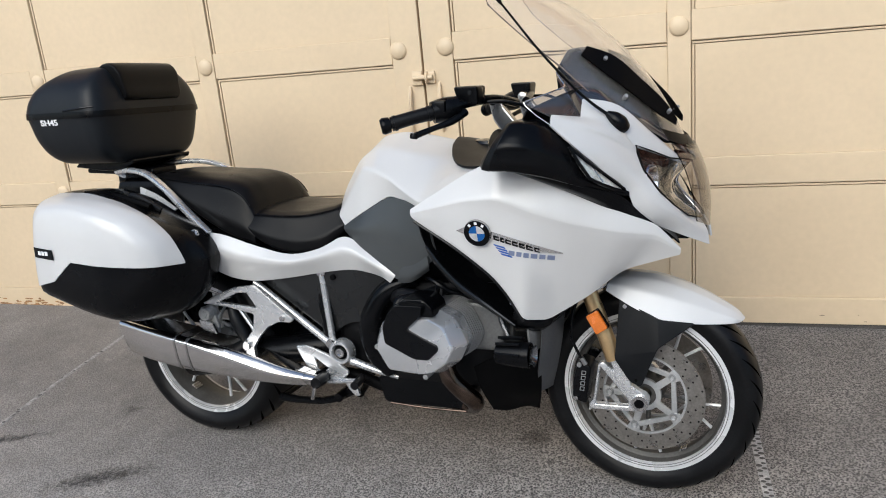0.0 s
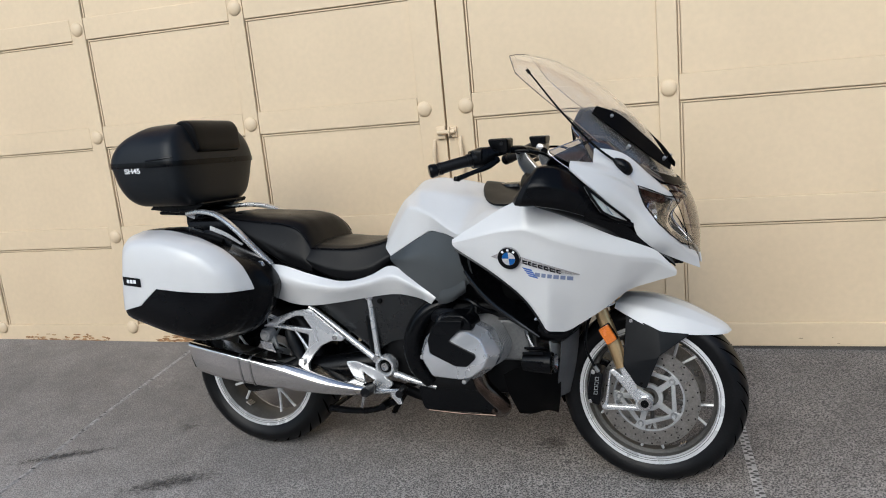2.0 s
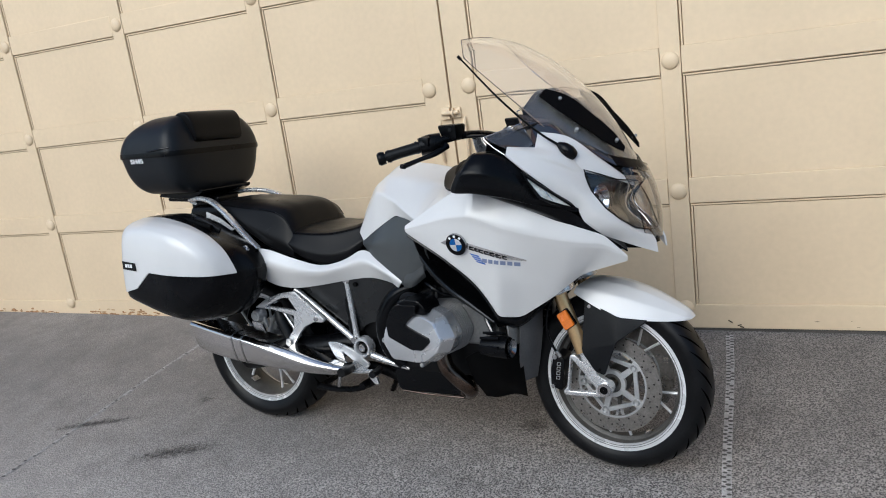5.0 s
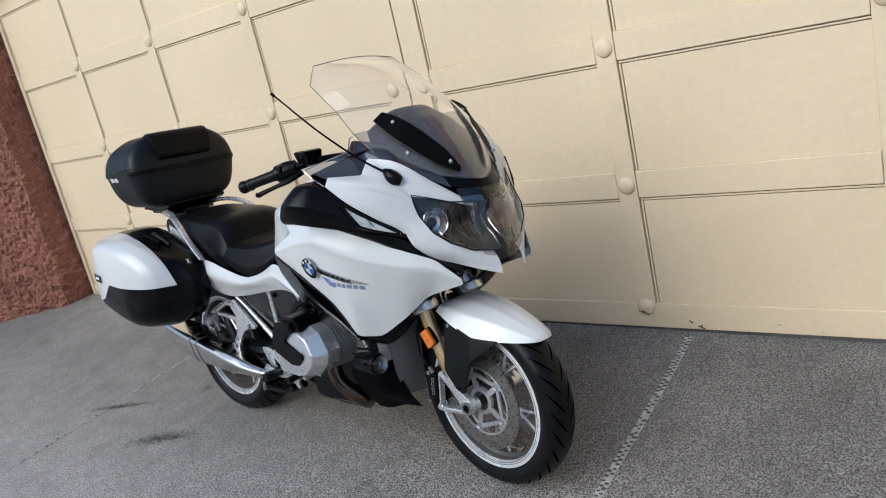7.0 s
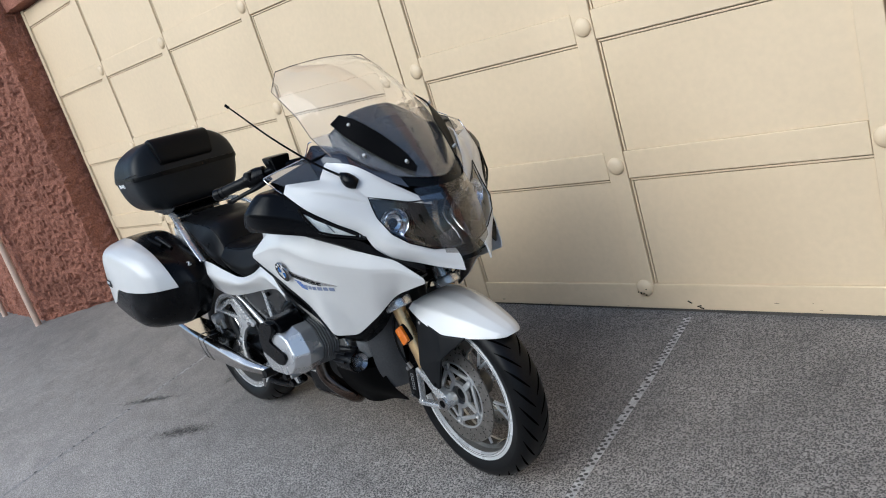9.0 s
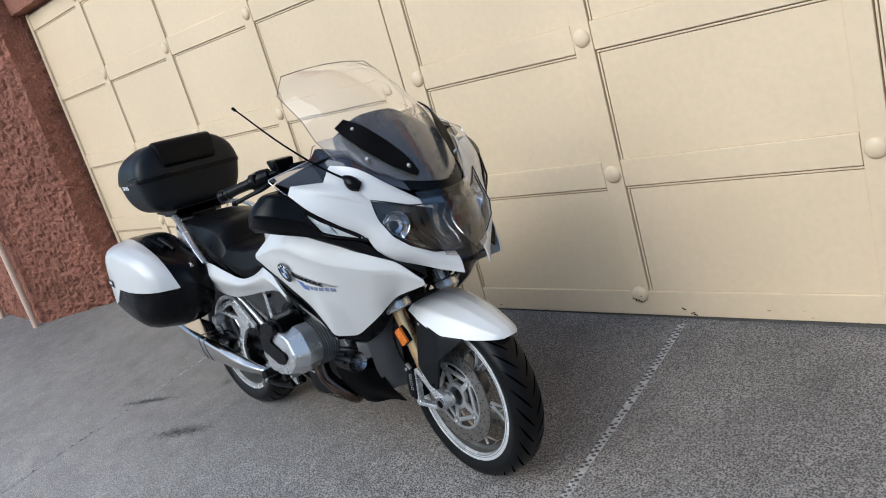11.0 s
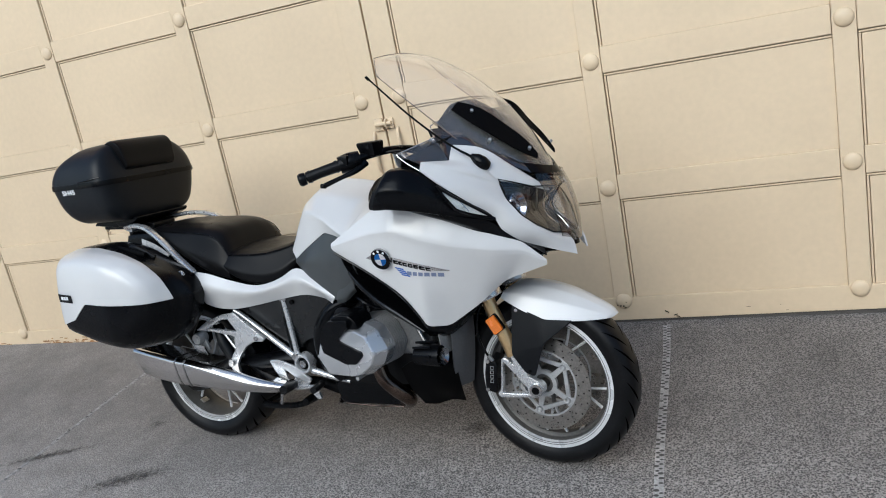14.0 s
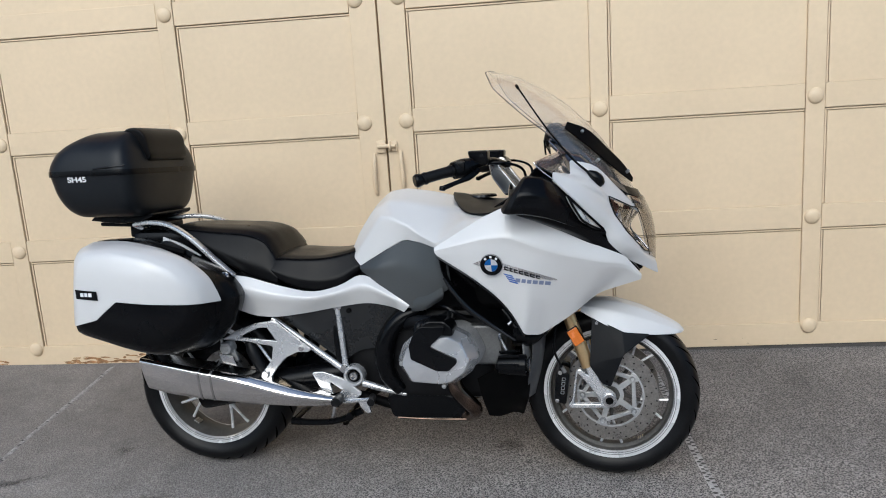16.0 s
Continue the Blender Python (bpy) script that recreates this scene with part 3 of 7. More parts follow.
for x, z, s in ((0.160, 0.128, -0.8), (0.196, 0.112, 0.4), (0.205, 0.104, -0.3)):
    part("scuff", tube([(x - 0.008, GATE_Y + 0.004, z - 0.006 * s), (x + 0.008, GATE_Y + 0.004, z + 0.006 * s)], 0.0022, 6, smooth=False), DARK, gate_b)
tagged(part("rust_spot", scatter_rust(-4.7, -1.1, 420, 0.104, 4), RUST, gate_a, "brown rust flecks along the lower lip"), kind="stuff")
GRIME = pbr("grey_grime", (0.27, 0.21, 0.15), 0.9, var=0.4, scale=25, fine=0.3)
tagged(part("dirt_spot", scatter_rust(-0.95, 2.7, 22, GATE_FOOT, 9, 0.35), GRIME, gate_b, "grey grime along the lower lip"), kind="stuff")

setting("sill", block(-1.0, 2.73, GATE_Y + 0.014, GATE_Y + 0.032, 0.02, 0.0945, 0.002), pbr("dark_sill_concrete", (0.085, 0.076, 0.068), 0.9, var=0.3, scale=12, fine=0.2, bump=0.3, bscale=150), "dark concrete sill under the gate", "sill")


def latch():
    """The drop bolt and staple at the meeting stiles."""
    t = thing("gate_latch", Matrix.Translation((-1.008, GATE_Y, 1.13)), "cream-painted slide bolt and hasp on the gate", "latch")
    part("bolt_plate", block(-0.048, -0.004, -0.012, 0.002, -0.026, 0.030, 0.003), CREAM, t)
    part("keeper", block(0.006, 0.050, -0.010, 0.002, -0.022, 0.026, 0.003), CREAM, t)
    part("bolt", rod((-0.040, -0.018, 0.004), (0.044, -0.018, 0.004), 0.010, 12, 0.002), CREAM, t)
    part("staple", tube([(0.018, -0.004, -0.016), (0.018, -0.028, -0.010), (0.018, -0.028, 0.016), (0.018, -0.004, 0.022)], 0.005, 8, 14), CREAM, t)
    for x, top in ((-0.062, -0.03), (0.064, -0.02)):
        part("pull_strap", tube([(x, 0.004, top), (x, -0.012, top - 0.03), (x * 1.06, -0.016, top - 0.10), (x * 1.04, -0.012, top - 0.17), (x, 0.004, top - 0.20)], [0.006, 0.009, 0.010, 0.009, 0.005], 8, 18), CREAM, t)


latch()

# ---- masonry round the gate ----


def pillar(sign, x_edge, name):
    """Rough stucco pier with a splayed face; sign: the way it leaves the gate."""
    foot = [(0.0, 3.20), (0.03, 2.84), (0.60, 2.45), (1.75, 2.50), (3.6, 2.55), (3.6, 3.20)]
    bm = bmesh.new()
    pts = []
    for (a, b), (c, d) in zip(foot, foot[1:] + foot[:1]):
        n = max(2, int(math.hypot(c - a, d - b) / (0.011 if max(b, d) < 3.0 else 0.016 if min(b, d) < 3.0 and a < 1 else 0.1)))
        pts += [(a + (c - a) * k / n, b + (d - b) * k / n) for k in range(n)]
    zs = [-0.15 + 0.0125 * k for k in range(222)]
    rings = []
    for z in zs:
        ring = []
        for x, y in pts:
            q = Vector((x * 14, y * 14, z * 14))
            w = 0.011 * noise.noise(q) + 0.012 * noise.noise(q * 2.6) + 0.009 * noise.noise(q * 4.7)
            ring.append(Vector((x_edge + sign * (x + w), y + w, z + 0.004 * noise.noise(q * 1.7))))
        rings.append(ring)
    bm_grid(rings, True, True, bm)
    return setting(name, bm, STUCCO, "rough red-brown stucco gate pier", "pier")


pillar(-1, -4.765, "wall_west")
pillar(1, 2.755, "wall_east")


def lintel():
    xs = np.arange(-8.4, 6.41, 0.06)
    prof = [(3.12, 2.425), (3.03, 2.43), (2.95, 2.435), (2.93, 2.75), (2.95, 3.4), (3.12, 3.4)]
    fine = []
    for (a, b), (c, d) in zip(prof, prof[1:]):
        n = max(2, int(math.hypot(c - a, d - b) / 0.06))
        fine += [(a + (c - a) * k / n, b + (d - b) * k / n) for k in range(n)]
    fine.append(prof[-1])
    rings = []
    for x in xs:
        rings.append([Vector((x, y + 0.012 * noise.noise(Vector((x * 12, y * 12, z * 12))), z + 0.012 * noise.noise(Vector((x * 12, y * 12 + 7, z * 12))))) for y, z in fine])
    return bm_grid(rings, True, True)


setting("wall_lintel", lintel(), STUCCO, "rough red-brown stucco lintel over the gate", "wall")
setting("wall_back", block(-8.4, 6.4, 3.125, 3.2, -0.2, 2.6, 0), STUCCO, "stucco wall behind the gate", "wall")


def downpipe(x, y, r):
    t = thing("downpipe", Matrix.Translation((x, y, ground_z(x, y))), "cream-painted steel drainpipe against the stucco pier", "pipe", "pipes on the pier")
    part("pipe", tube([(0, 0, 2.9), (0, 0, 1.4), (0, 0, 0.5), (0, 0, -0.004)], r, 16, 30), PIPE, t)
    part("clip", turned([(-0.012, r + 0.001), (-0.012, r + 0.006), (0.012, r + 0.006), (0.012, r + 0.001)], (0, 0, 1.5), "Z", 20), PIPE, t)


downpipe(-5.385, 2.385, 0.026)
downpipe(-6.42, 2.44, 0.024)

# plain house front across the drive, behind the camera; added unseen to darken reflections
setting("wall_opposite", block(-16, 14, -11.2, -11.0, -0.6, 4.6, 0), pbr("plain_render", (0.32, 0.29, 0.25), 0.9, var=0.15, scale=1.2), "plain rendered wall across the drive", "wall")

# ---- motorcycle: X ahead, Y to its left, Z up from the ground under the rear axle ----
from mathutils.bvhtree import BVHTree

plain_part = part


def part(name, bm, material, parent, label="", angle=35):
    """A part whose broad faces stay flat beside their rounded edges."""
    ob = plain_part(name, bm, material, parent, label, angle)
    mod = ob.modifiers.new("flat_faces", "WEIGHTED_NORMAL")
    mod.keep_sharp = True
    return ob


HEADING, SIDE_LEAN = radians(-5.0), radians(4.5)
ahead = Vector((math.cos(HEADING), math.sin(HEADING), -0.006)).normalized()
left0 = Vector((0, 0, 1)).cross(ahead).normalized()
up0 = ahead.cross(left0)
bike_up = up0 * math.cos(SIDE_LEAN) + left0 * math.sin(SIDE_LEAN)
bike_left = left0 * math.cos(SIDE_LEAN) - up0 * math.sin(SIDE_LEAN)
BIKE = Matrix((ahead, bike_left, bike_up)).transposed().to_4x4()
BIKE.translation = (-1.584, 2.154, 0.0125)
bike = thing("motorcycle", BIKE, "white touring motorcycle with panniers and top case, on side stand", "motorcycle")

REAR, FRONT = (0.0, 0.0, 0.312), (1.4855, 0.0, 0.2935)

# -- wheels --


def tyre_profile(R, rim, half, crown):
    """Closed ring of (along, radius) for a tyre."""
    out = []
    for k in range(21):
        a = -math.pi * 0.5 + math.pi * k / 20
        y = half * math.sin(a)
        out.append((y, R - crown * (1 - math.cos(a)) ** 1.25))
    bead = rim + 0.002
    return [(-half * 0.72, bead), (-half * 0.90, bead + 0.018)] + out + [(half * 0.90, bead + 0.018), (half * 0.72, bead)]


def treads(c, R, half, crown, count):
    """Shallow slanting grooves laid along the tread, as dark thin ribs sunk in the crown."""
    bm = bmesh.new()
    for k in range(count):
        for s in (-1, 1):
            w0 = 2 * math.pi * (k + (0.5 if s > 0 else 0)) / count
            prev = None
            for j in range(7):
                t = j / 6
                a = s * (0.12 + 1.0 * t)
                y, r = half * math.sin(a), R - crown * (1 - math.cos(a)) ** 1.25 + 0.0006
                w = w0 + 0.27 * t
                g = 0.0062 * math.sin(math.pi * (0.1 + 0.85 * t)) / R
                q = [Vector(c) + Vector((r * math.cos(w + e), y, r * math.sin(w + e))) for e in (-g, g)]
                cur = [bm.verts.new(p) for p in q]
                if prev:
                    bm.faces.new((prev[0], prev[1], cur[1], cur[0]))
                prev = cur
    bmesh.ops.recalc_face_normals(bm, faces=bm.faces)
    return bm


GROOVE = pbr("tread_groove", (0.0012, 0.0012, 0.0012), 1.0, var=0.1, spec=0.0)


def wheel(name, c, R, half, crown, rim_r, rim_half, spokes, twist, hub_half, spoke_w, valve, label):
    hub = part(name, turned([(-hub_half, 0.018), (-hub_half, 0.030), (-hub_half + 0.012, 0.040), (-0.02, 0.046), (0.02, 0.046), (hub_half - 0.012, 0.040), (hub_half, 0.030), (hub_half, 0.018)], c, "Y", 40, True), BARREL if rim_half < 0.06 else RIM, bike, label)
    part("tyre", turned(tyre_profile(R, rim_r - 0.012, half, crown), c, "Y", 96, False), RUBBER, hub, "black rubber tyre with slanting tread")
    part("tread_groove", treads(c, R, half, crown, 30), GROOVE, hub)
    h = rim_half
    lip = [(h + 0.001, rim_r + 0.001), (h + 0.001, rim_r - 0.008), (h + 0.001, rim_r - 0.0180), (h - 0.004, rim_r - 0.0200), (h - 0.010, rim_r - 0.0210)]
    bead = [(h - 0.010, rim_r - 0.0115), (h - 0.006, rim_r - 0.002)]
    for s in (-1, 1):
        part("rim_flange", turned([(s * y, q) for y, q in lip + bead], c, "Y", 96, True), RIM, hub, "bright silver rim edge", 22)
    # thin dark rings on the flange paint the shade of its step
    for s in (-1, 1):
        for q in (0.0098, 0.0162):
            part("rim_shade_ring", annulus(c, rim_r - q - 0.0018, rim_r - q, s * (h + 0.0004), s * (h + 0.0016), 96), BARREL, hub)
    well = [(h - 0.009, rim_r - 0.0195), (h - 0.026, rim_r - 0.0235), (h * 0.30, rim_r - 0.036)]
    top = [(h * 0.3, rim_r - 0.028), (h - 0.012, rim_r - 0.012)]
    part("rim_barrel", turned([(-y, q) for y, q in well] + well[::-1] + top + [(-y, q) for y, q in top[::-1]], c, "Y", 96, True), BARREL, hub, "dark grey rim barrel, inner shade put in its colour", 30)
    for k in range(spokes):
        w = 2 * math.pi * k / spokes + twist
        depth = -0.006 if h < 0.06 else -0.016

        def at(r, a, y):
            return Vector(c) + Vector((r * math.cos(a), y, r * math.sin(a)))
        part("spoke", tube([at(0.036, w, depth * 1.2), at(0.07, w, depth * 1.0), at(0.112, w, depth)], [spoke_w * 1.4, spoke_w * 0.9, spoke_w * 0.8], 10, 8), BARREL if rim_half < 0.06 else RIM, hub)
        for s in (-1, 1):
            part("spoke", tube([at(0.104, w + s * 0.03, depth), at(0.150, w + s * 0.125, depth), at(rim_r - 0.036, w + s * 0.185, depth)], [spoke_w * 0.80, spoke_w * 0.55, spoke_w * 0.62], 8, 9), RIM, hub)
    # balance weights and valve on the rim well
    for dy in range(3):
        a = valve + dy * 0.045
        part("balance_weight", rod(Vector(c) + Vector(((rim_r - 0.040) * math.cos(a), -h * 0.55, (rim_r - 0.040) * math.sin(a))), Vector(c) + Vector(((rim_r - 0.040) * math.cos(a), -h * 0.1, (rim_r - 0.040) * math.sin(a))), 0.0035, 6), STEEL, hub)
    return hub


def annulus(c, r0, r1, y0, y1, n=72, waves=0, amp=0.0):
    rings = []
    for y, which in ((y0, 0), (y0, 1), (y1, 1), (y1, 0)):
        ring = []
        for k in range(n):
            a = 2 * math.pi * k / n
            r = (r1 if which else r0 + amp * max(0, math.cos(waves * a)))
            ring.append(Vector(c) + Vector((r * math.cos(a), y, r * math.sin(a))))
        rings.append(ring)
    rings.append(rings[0])
    bm = bm_grid(rings, True, False)
    bmesh.ops.remove_doubles(bm, verts=bm.verts, dist=1e-6)
    bmesh.ops.recalc_face_normals(bm, faces=bm.faces)
    return bm


def disc_holes(c, y, r0, r1, rows, count, rad):
    bm = bmesh.new()
    for k in range(count):
        for j in range(rows):
            a = 2 * math.pi * (k + j / rows) / count
            r = r0 + (r1 - r0) * j / max(1, rows - 1)
            p = Vector(c) + Vector((r * math.cos(a), y, r * math.sin(a)))
            bm.faces.new([bm.verts.new(p + Vector((rad * math.cos(b), 0, rad * math.sin(b)))) for b in (i * math.pi / 4 for i in range(8))])
    return bm


CARRIER = pbr("cast_disc_carrier", (0.46, 0.46, 0.455), 0.38, metal=0.6, var=0.15, fine=0.08)


def brake_disc(parent, c, s, r0, r1, y, phase=0.66):
    d = part("brake_disc", annulus(c, r0, r1, s * y - 0.0022, s * y + 0.0022), DISC, parent, "drilled steel brake disc")
    tagged(part("disc_hole", outward(join(disc_holes(c, s * (y + 0.0026), r0 + 0.008, r1 - 0.006, 3, 22, 0.0028)), (0, s, 0)), DARK, d), kind="stuff")
    inner = []
    for k in range(5):
        a = 2 * math.pi * k / 5 + phase

        def flat(q):
            return (c[0] + q[0] * math.cos(q[1]), c[2] + q[0] * math.sin(q[1]))
        inner.append(plate(rounded([flat(q) for q in ((r0 - 0.002, a - 0.17), (r0 + 0.003, a), (r0 - 0.002, a + 0.17), (r0 * 0.80, a + 0.13), (r0 * 0.74, a), (r0 * 0.80, a - 0.13))], 0.006, 2), s * y - 0.0045, s * y + 0.0045, 0.0015))
        for (ra, aa), (rb, ab), half in (((r0 * 0.30, a), (r0 * 0.90, a), 0.0105), ((r0 * 0.86, a), (r0 * 0.86, a + 2 * math.pi / 5), 0.0078)):
            p0, p1 = flat((ra, aa)), flat((rb, ab))
            n = Vector((p1[1] - p0[1], p0[0] - p1[0])).normalized() * half
            inner.append(plate([(p0[0] + n.x, p0[1] + n.y), (p1[0] + n.x * 0.8, p1[1] + n.y * 0.8), (p1[0] - n.x * 0.8, p1[1] - n.y * 0.8), (p0[0] - n.x, p0[1] - n.y)], s * (y - 0.006), s * (y + 0.002), 0.0018))
        q = flat((r0 * 0.84, a))
        part("disc_bolt", turned([(s * (y + 0.001), 0.0005), (s * (y + 0.0075), 0.0085), (s * (y + 0.0075), 0.010), (s * (y + 0.003), 0.0115)], (q[0], 0, q[1]), "Y", 14), ALLOY, d)
    inner.append(annulus(c, r0 * 0.28, r0 * 0.40, s * (y - 0.009), s * (y + 0.003), 40))
    inner.append(annulus(c, r0 - 0.005, r0 + 0.001, s * y - 0.003, s * y + 0.003))
    for bm in inner if s < 0 or c[0] < 0.5 else inner[-1:]:
        part("carrier_piece", bm, CARRIER, parent)
    return d


fw = wheel("front_wheel", FRONT, 0.298, 0.060, 0.040, 0.2315, 0.050, 5, -0.33, 0.055, 0.0080, 5.2, "front wheel with silver double-spoke alloy rim")
fw.matrix_local = Matrix.Translation(FRONT) @ Matrix.Rotation(radians(-5), 4, "Z") @ Matrix.Translation(-Vector(FRONT))
for s in (-1, 1):
    brake_disc(fw, FRONT, s, 0.114, 0.162, 0.062)
rw = wheel("rear_wheel", REAR, 0.312, 0.088, 0.050, 0.2315, 0.072, 5, 0.06, 0.07, 0.0092, 4.1, "rear wheel with silver double-spoke alloy rim")
brake_disc(rw, REAR, 1, 0.075, 0.105, 0.05)

# -- fork and front brake --


AX = (1.4755, 0.0, 0.2935)


def fork():
    top, low = Vector((1.318, -0.109, 0.66)), Vector((1.407, -0.109, 0.408))
    tubes = pair("fork_tube", rod(top, low, 0.0225, 24), GOLD, bike, "gold-anodised fork tube")
    cap = join(rod(top + Vector((-0.004, 0, 0.012)), top + (low - top) * 0.25, 0.031, 24, 0.004), rod(top + (low - top) * 0.12 + Vector((0.010, 0, 0)), top + (low - top) * 0.245 + Vector((0.010, 0, 0)), 0.045, 28, 0.006))
    pair("fork_clamp", cap, SILVER, bike)
    leg = join(plate(rounded([(1.366, 0.396), (1.380, 0.402), (1.408, 0.376), (1.392, 0.424), (1.428, 0.424), (1.454, 0.340), (1.488, 0.320), (1.500, 0.296), (1.488, 0.272), (1.468, 0.266), (1.345, 0.262), (1.336, 0.274), (1.350, 0.290)], 0.006, 2), -0.124, -0.100, 0.004, [(1.371, 0.387), (1.408, 0.344), (1.446, 0.296), (1.444, 0.280), (1.357, 0.278)]),
               rod((AX[0], -0.084, AX[2]), (AX[0], -0.132, AX[2]), 0.0235, 24, 0.004))
    pair("fork_leg", leg, SILVER, bike, "silver cast fork leg")
    pair("axle_socket", turned([(-0.1325, 0.0005), (-0.1325, 0.013), (-0.118, 0.013), (-0.118, 0.0005)], AX, "Y", 20), DARK, bike)
    pair("axle_ring", turned([(-0.1335, 0.013), (-0.1335, 0.021), (-0.130, 0.022), (-0.130, 0.013)], AX, "Y", 20), STEEL, bike)
    # calliper hugging the disc
    cal = plate(rounded([(1.306, 0.392), (1.345, 0.380), (1.338, 0.33), (1.330, 0.268), (1.290, 0.282), (1.292, 0.335)], 0.012), -0.112, -0.030, 0.006)
    a, b = pair("brake_caliper", cal, BLACK, bike, "black brake calliper")
    for k in range(4):
        z, x = 0.367 - 0.0155 * k, 1.3185 - 0.0018 * k
        part("lettering_bar", plate([(x, z), (x + 0.012, z - 0.001), (x + 0.010, z - 0.0125), (x - 0.002, z - 0.0115)], -0.1132, -0.1110, 0.0, [(x + 0.0016, z - 0.0016), (x + 0.0104, z - 0.0024), (x + 0.0088, z - 0.0108), (x, z - 0.0100)]), ALLOY, a, "pale unreadable lettering")
    for x, z in ((1.312, 0.384), (1.300, 0.285)):
        part("caliper_bolt", rod((x, -0.110, z), (x, -0.117, z), 0.007, 12, 0.001), STEEL, a)
    part("brake_hose", tube([(1.325, -0.10, 0.60), (1.30, -0.115, 0.54), (1.295, -0.118, 0.46), (1.318, -0.112, 0.40), (1.322, -0.105, 0.385)], 0.0042, 8, 26), BLACK, bike)
    part("hose_union", rod((1.318, -0.112, 0.405), (1.328, -0.108, 0.385), 0.007, 10), STEEL, bike)
    # reflector on the tube
    refl = plate(rounded([(1.338, 0.533), (1.369, 0.552), (1.397, 0.504), (1.366, 0.483)], 0.006), -0.146, -0.134, 0.003)
    for ob in pair("reflector", refl, ORANGE, bike, "orange plastic reflector"):
        s = -1 if ob.data.vertices[0].co.y < 0 else 1
        part("reflector_base", plate(rounded([(1.336, 0.532), (1.369, 0.556), (1.400, 0.504), (1.366, 0.480)], 0.006), s * 0.1335, s * 0.122, 0.002), BLACK, ob)


fork()

# -- front mudguard --
FENDER = [
    [(1.386, -0.104, 0.598), (1.388, -0.085, 0.612), (1.395, -0.045, 0.618), (1.40, 0, 0.620)],
    [(1.446, -0.115, 0.563), (1.432, -0.092, 0.608), (1.435, -0.045, 0.624), (1.44, 0, 0.628)],
    [(1.527, -0.115, 0.522), (1.510, -0.090, 0.590), (1.510, -0.045, 0.618), (1.51, 0, 0.624)],
    [(1.612, -0.092, 0.513), (1.602, -0.074, 0.562), (1.60, -0.04, 0.590), (1.60, 0, 0.597)],
    [(1.668, -0.066, 0.508), (1.670, -0.056, 0.535), (1.672, -0.03, 0.553), (1.674, 0, 0.558)],
    [(1.706, -0.048, 0.507), (1.711, -0.040, 0.519), (1.716, -0.022, 0.527), (1.718, 0, 0.531)],
    [(1.720, -0.028, 0.505), (1.726, -0.024, 0.508), (1.731, -0.013, 0.510), (1.733, 0, 0.511)],
]


def whole(rows):
    """Rows from one flank to the middle, completed to the other flank."""
    return [r + [(x, -y, z) for x, y, z in r[-2::-1]] for r in rows]


part("front_fender", panel(whole(FENDER), 0.004, (0, 0, 1), 0.42, 0.14), WHITE, bike, "white front mudguard")
fside = plate(rounded([(1.422, 0.578), (1.47, 0.556), (1.528, 0.526), (1.615, 0.515), (1.575, 0.488), (1.524, 0.452), (1.497, 0.385), (1.482, 0.343), (1.452, 0.354), (1.412, 0.415)], 0.010), -0.112, -0.102, 0.003)
for v in fside.verts:
    if v.co.x > 1.52:
        v.co.y += (v.co.x - 1.52) * 0.28
    v.co.y -= 0.024 * min(1, max(0, (0.56 - v.co.z) / 0.10))
for ob in pair("fender_side", fside, BLACKTEX, bike, "black plastic mudguard side"):
    s = -1 if ob.data.vertices[0].co.y < 0 else 1
    part("screw", rod((1.437, s * 0.110, 0.558), (1.437, s * 0.116, 0.558), 0.006, 12, 0.001), STEEL, ob)
    part("screw", rod((1.468, s * 0.134, 0.362), (1.468, s * 0.138, 0.362), 0.005, 12, 0.001), DARK, ob)

# -- side fairing --
FAIRING = [
    [(0.9380, -0.3430, 0.8540), (0.9384, -0.3470, 0.8440), (0.9392, -0.3470, 0.8400), (0.9410, -0.3460, 0.8350), (0.9460, -0.3430, 0.8280)],
    [(1.0870, -0.3240, 0.9420), (1.0870, -0.3580, 0.8800), (1.0865, -0.3530, 0.8600), (1.0830, -0.3460, 0.8200), (1.0760, -0.3260, 0.7360)],
    [(1.1600, -0.3250, 0.9740), (1.1609, -0.3650, 0.8860), (1.1612, -0.3570, 0.8600), (1.1550, -0.3430, 0.7900), (1.1450, -0.3060, 0.6680)],
    [(1.1850, -0.3270, 0.9670), (1.1859, -0.3640, 0.8820), (1.1858, -0.3550, 0.8540), (1.1780, -0.3380, 0.7750), (1.1680, -0.3000, 0.6360)],
    [(1.2640, -0.3250, 0.9300), (1.2631, -0.3490, 0.8500), (1.2583, -0.3390, 0.8230), (1.2340, -0.3220, 0.7350), (1.2080, -0.2840, 0.5590)],
    [(1.3420, -0.3080, 0.8930), (1.3420, -0.3220, 0.8220), (1.3374, -0.3110, 0.7960), (1.3040, -0.2780, 0.7020), (1.2585, -0.2270, 0.5455)],
    [(1.4540, -0.2580, 0.8360), (1.4535, -0.2660, 0.7900), (1.4478, -0.2590, 0.7700), (1.4100, -0.2370, 0.7050), (1.3600, -0.2060, 0.6080)],
    [(1.5300, -0.2120, 0.8000), (1.5300, -0.2130, 0.7740), (1.5258, -0.2090, 0.7600), (1.4950, -0.1940, 0.7220), (1.4470, -0.1800, 0.6760)],
    [(1.5830, -0.1700, 0.7330), (1.5830, -0.1695, 0.7290), (1.5830, -0.1690, 0.7250), (1.5830, -0.1680, 0.7210), (1.5810, -0.1660, 0.7150)],
]
fairing_surface = outward(bm_grid(facets(FAIRING, 0.22, 0.22)), (0, -1, 0))
FAIR_TREE = BVHTree.FromBMesh(fairing_surface)
